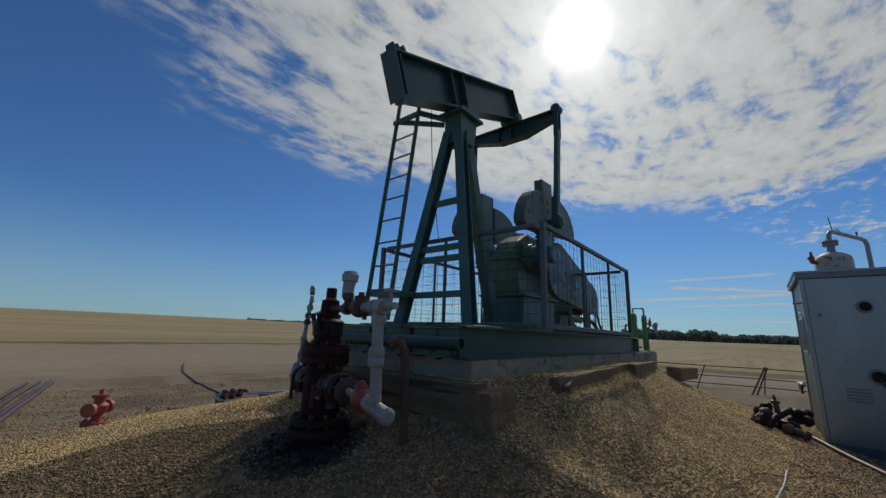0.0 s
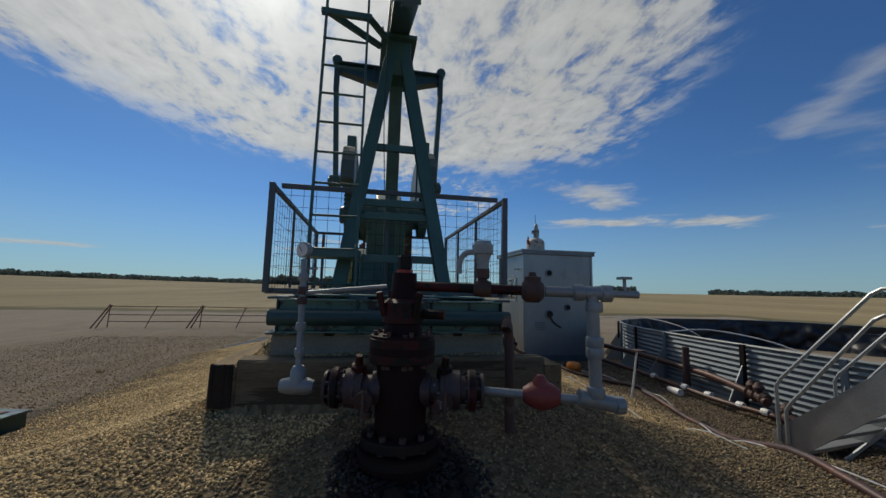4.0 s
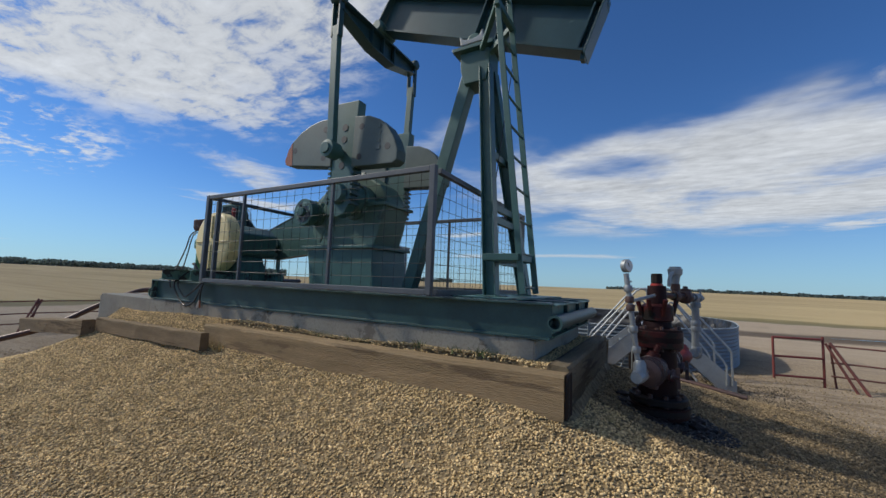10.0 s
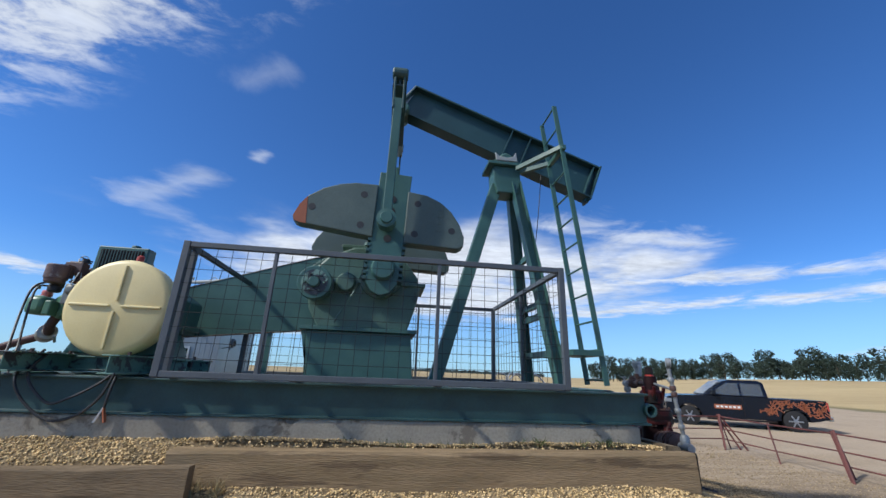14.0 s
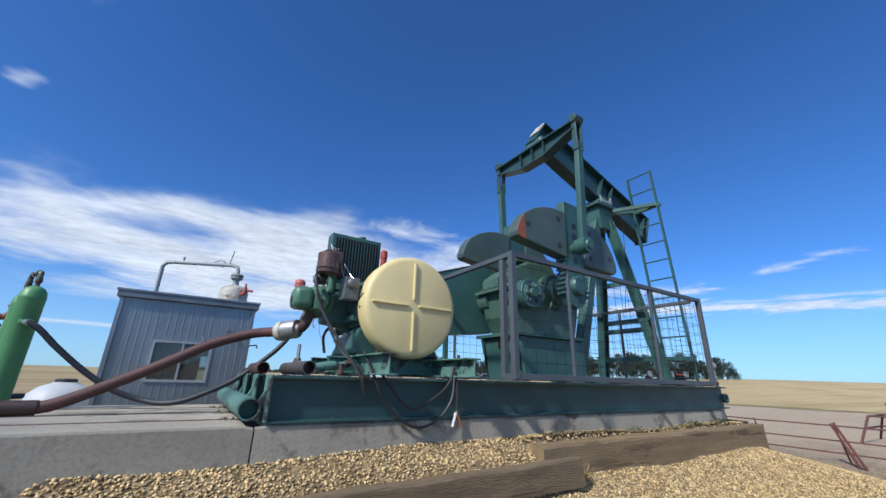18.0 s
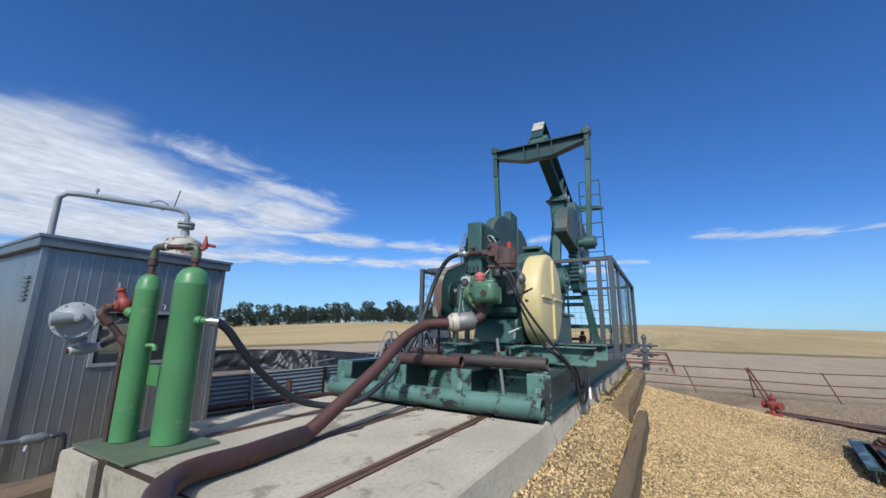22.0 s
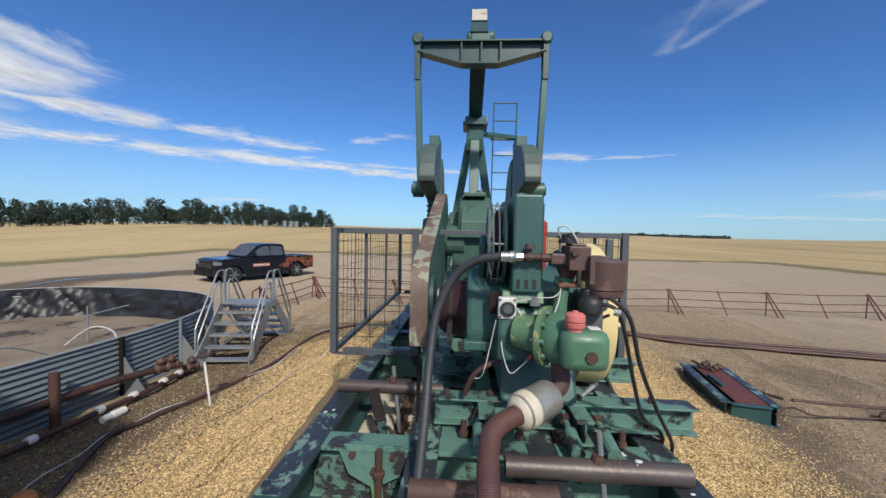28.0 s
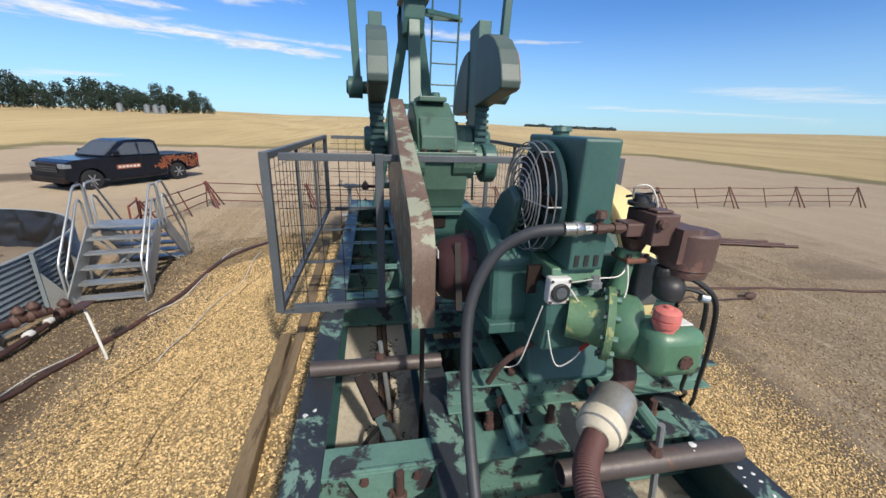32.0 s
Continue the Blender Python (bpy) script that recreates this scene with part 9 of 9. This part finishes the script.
        tpart("rim", turned(BM(), (x, s * 0.90, 0.40), (x, s * 0.975, 0.40), ((0, 0.25), (0.6, 0.25), (0.8, 0.23), (0.85, 0.10), (1, 0.07)), 24), mat("wheel_alloy", (0.50, 0.50, 0.51), None, 0.32, 0.8, bump=0) if (s, x) == (-1, 1.84) else bpy.data.materials["wheel_alloy"], parent=w, smooth=True)
        for k in range(6):
            a = k * math.pi / 3
            tpart("spoke", bar(BM(), (x + 0.06 * math.cos(a), s * 0.972, 0.40 + 0.06 * math.sin(a)), (x + 0.24 * math.cos(a), s * 0.972, 0.40 + 0.24 * math.sin(a)), 0.05, 0.02, (0, 1, 0)), bpy.data.materials["wheel_alloy"], parent=w)
bm = BM()
f = [bm.verts.new(p) for p in ((1.19, -0.86, 1.30), (1.19, 0.86, 1.30), (0.49, 0.74, 1.84), (0.49, -0.74, 1.84))]
b2 = [bm.verts.new(v.co + Vector((0.02, 0, 0.02))) for v in f]
bm.faces.new(f)
bm.faces.new(b2[::-1])
for i in range(4):
    bm.faces.new((f[i], b2[i], b2[(i + 1) % 4], f[(i + 1) % 4]))
tpart("windscreen", bm, CAR_GLASS)
tpart("grille", box(BM(), (2.68, -0.60, 0.72), (2.725, 0.60, 1.08)), DIRT_OIL, "dark barred grille", bevel=0.01)
for z in (0.80, 0.88, 0.96):
    tpart("grille_bar", box(BM(), (2.72, -0.58, z - 0.012), (2.74, 0.58, z + 0.012)), FENCE)
tpart("front_bumper", box(BM(), (2.60, -0.96, 0.36), (2.80, 0.96, 0.60)), DIRT_OIL, bevel=0.03)
tpart("rear_bumper", box(BM(), (-3.08, -0.92, 0.48), (-2.94, 0.92, 0.64)), CHROME, bevel=0.02)
tpart("bed_floor", box(BM(), (-2.88, -0.80, 1.20), (-1.16, 0.80, 1.226)), RUBBER)

# ---- loose gravel ----
def stones(name, n, pick, size, material, label, seed):
    """Loose angular stones as one mesh: squashed, jittered octahedra."""
    rng = np.random.default_rng(seed)
    pos = pick(rng, n)
    n = len(pos)
    base = np.array(((1, 0, 0), (-1, 0, 0), (0, 1, 0), (0, -1, 0), (0, 0, 1), (0, 0, -1)), float)
    tri = np.array(((0, 2, 4), (2, 1, 4), (1, 3, 4), (3, 0, 4), (2, 0, 5), (1, 2, 5), (3, 1, 5), (0, 3, 5)))
    s = rng.uniform(size[0], size[1], (n, 1, 1)) * rng.uniform(0.7, 1.3, (n, 1, 3)) * np.array((1.0, 1.0, 0.78))
    v = base[None] * s * rng.uniform(0.75, 1.25, (n, 6, 1))
    a, b = rng.uniform(0, 2 * np.pi, n), rng.uniform(-0.5, 0.5, n)
    ca, sa, cb, sb = np.cos(a), np.sin(a), np.cos(b), np.sin(b)
    x, y, z = v[..., 0], v[..., 1], v[..., 2]
    y, z = y * cb[:, None] - z * sb[:, None], y * sb[:, None] + z * cb[:, None]
    x, y = x * ca[:, None] - y * sa[:, None], x * sa[:, None] + y * ca[:, None]
    v = np.stack((x, y, z), -1) + pos[:, None, :]
    f = (tri[None] + (np.arange(n) * 6)[:, None, None]).reshape(-1, 3)
    me = bpy.data.meshes.new(name)
    me.vertices.add(n * 6)
    me.vertices.foreach_set("co", v.reshape(-1).astype(np.float32))
    me.loops.add(len(f) * 3)
    me.loops.foreach_set("vertex_index", f.reshape(-1).astype(np.int32))
    me.polygons.add(len(f))
    me.polygons.foreach_set("loop_start", (np.arange(len(f)) * 3).astype(np.int32))
    me.update(calc_edges=True)
    me.materials.append(material)
    tagged(new(name, me), label, "gravel", kind="stuff")


def on_ground(xy):
    return np.array([(x, y, ground_z(x, y) + 0.004) for x, y in xy])


def mound_spots(rng, n):
    xy = np.stack((rng.uniform(-4.4, 9.6, n * 3), rng.uniform(-4.8, 5.4, n * 3)), -1)
    d = np.hypot(np.maximum(np.maximum(-0.7 * xy[:, 0], xy[:, 0] - 6.6), 0), np.maximum(np.abs(xy[:, 1]) - 1.2, 0))
    keep = (rng.random(len(xy)) < np.clip((3.0 - d) / 1.2, 0.04, 1)) & ~((xy[:, 0] > 0.0) & (xy[:, 0] < 7.96) & (np.abs(xy[:, 1]) < 0.96))
    oily = np.hypot(xy[:, 0] + 0.95, xy[:, 1] + 0.06) < 0.36 + 0.07 * np.sin(5 * np.arctan2(xy[:, 1], xy[:, 0] + 0.95))
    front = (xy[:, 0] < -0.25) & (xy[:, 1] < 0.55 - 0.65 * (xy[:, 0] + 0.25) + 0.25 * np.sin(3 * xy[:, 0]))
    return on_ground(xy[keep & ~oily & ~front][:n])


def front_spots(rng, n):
    """The bank before the wellhead: gravel mixed with soil and oil, coloured darker for its shade."""
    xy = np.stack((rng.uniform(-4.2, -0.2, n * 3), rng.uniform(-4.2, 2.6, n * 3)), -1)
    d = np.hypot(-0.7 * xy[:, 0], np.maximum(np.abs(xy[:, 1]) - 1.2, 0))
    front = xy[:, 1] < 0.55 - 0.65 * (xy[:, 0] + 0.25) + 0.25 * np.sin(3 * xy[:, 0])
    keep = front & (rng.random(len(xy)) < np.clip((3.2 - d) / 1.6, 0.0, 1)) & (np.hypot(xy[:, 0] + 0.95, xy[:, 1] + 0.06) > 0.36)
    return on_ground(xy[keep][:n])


def oily_spots(rng, n):
    a, r = rng.uniform(0, 2 * np.pi, n), 0.46 * np.sqrt(rng.random(n))
    return on_ground(np.stack((-0.95 + r * np.cos(a), -0.06 + r * np.sin(a)), -1))


def yard_spots(rng, n):
    xy = np.stack((rng.uniform(-7, 11, n * 2), rng.uniform(-7, 9, n * 2)), -1)
    d = np.hypot(np.maximum(np.maximum(-xy[:, 0], xy[:, 0] - 6.6), 0), np.maximum(np.abs(xy[:, 1]) - 1.2, 0))
    inside = np.abs((xy[:, 0] - 2.4) / 5.3) ** 2.7 + np.abs((xy[:, 1] + 9.65) / 4.2) ** 2.7 < 1
    return on_ground(xy[(d > 2.3) & ~inside][:n])


stones("gravel", 225000, mound_spots, (0.005, 0.0132), STONE, "loose yellow-tan river gravel covering the mound", 1)
# soiled brown stones, the slope's shade put into their colour too
stones("dull_gravel", 36000, front_spots, (0.005, 0.0135), mat("shaded_brown_gravel_stone", (0.34, 0.255, 0.145), (0.22, 0.16, 0.09), 0.8, scale=9.0, fine=120, bump=0.1, island=0.55, spec=0.1), "brown gravel mixed with soil before the wellhead, darkened for its backlit shade", 8)
stones("oily_gravel", 1500, oily_spots, (0.008, 0.022), STONE_OIL, "black oil-soaked gravel round the wellhead", 3)
stones("yard_stones", 42000, yard_spots, (0.005, 0.016), STONE_GREY, "scattered small tan stones on the trodden soil", 2)


def pad_spots(rng, n):
    """Dirt gathered in the bays of the skid, thickest at the joints between the beams."""
    x = rng.uniform(4.2, 6.3, n)
    y = rng.choice((-0.555, -0.025, 0.52), n) + rng.normal(0, 0.05, n)
    keep = (np.abs(y) < 0.95) & (rng.random(n) < 0.35 + 0.65 * (np.sin(x * 3.1 + y * 9) > 0.1))
    joint = np.minimum(np.minimum(np.abs(y + 0.555), np.abs(y + 0.025)), np.abs(y - 0.52)) < 0.036
    return np.stack((x, y, np.where(joint, 1.309, 1.315)), -1)[keep]


stones("pad_dirt", 3600, pad_spots, (0.003, 0.010), mat("mossy_pad_dirt", (0.10, 0.075, 0.038), (0.075, 0.078, 0.030), 0.9, scale=4.0, bump=0.1, island=0.5), "brown mossy dirt and grit gathered on the concrete", 9)


def tufts(name, spots, h, material, label, seed):
    rng = random.Random(seed)
    bm = BM()
    for x, y, k in spots:
        for i in range(k):
            a, r = rng.uniform(0, 6.28), rng.uniform(0, 0.07)
            p = Vector((x + r * math.cos(a), y + r * math.sin(a), ground_z(x, y) - 0.01))
            tip = p + Vector((rng.gauss(0, 0.05), rng.gauss(0, 0.05), h * rng.uniform(0.5, 1.1)))
            s = Vector((math.cos(a + 1.5), math.sin(a + 1.5), 0)) * 0.004
            bm.faces.new([bm.verts.new(q) for q in (p - s, p + s, p.lerp(tip, 0.6) + s * 0.8, tip)])
    solo(name, bm, material, label, "weeds", kind="stuff")




def tank_side_spots(rng, n):
    xy = np.stack((rng.uniform(-3.0, 7.5, n * 2), rng.uniform(-5.7, -3.1, n * 2)), -1)
    inside = np.abs((xy[:, 0] - 2.4) / 5.3) ** 2.7 + np.abs((xy[:, 1] + 9.65) / 4.2) ** 2.7 < 1
    return on_ground(xy[~inside][:n])


stones("dirty_gravel", 16000, tank_side_spots, (0.006, 0.019), mat("dirty_gravel_stone", (0.22, 0.175, 0.12), (0.12, 0.095, 0.068), 0.75, scale=9.0, bump=0.1, island=0.6, spec=0.12, matte=0.35), "dirty brown gravel strewn along the tank foot", 6)

rng = random.Random(12)
tufts("green_weeds", [(rng.uniform(0.2, 3.2), rng.uniform(0.98, 1.08), 9) for _ in range(14)] + [(1.05, 1.03, 30), (0.45, 1.04, 24), (2.4, 1.0, 20)], 0.07, WEED, "small green weeds along the concrete edge", 1)
tufts("dry_weeds", [(-0.6, 5.2, 40), (3.6, 1.32, 50), (3.75, 1.30, 30), (-4.2, 4.6, 24), (2.2, 5.9, 20), (5.2, 5.1, 26)] + [(rng.uniform(-6, 10), rng.choice((rng.uniform(4.2, 8), rng.uniform(-4.8, -3.4))), 7) for _ in range(40)], 0.13, DRYGRASS, "dry tan grass tufts on the soil", 2)
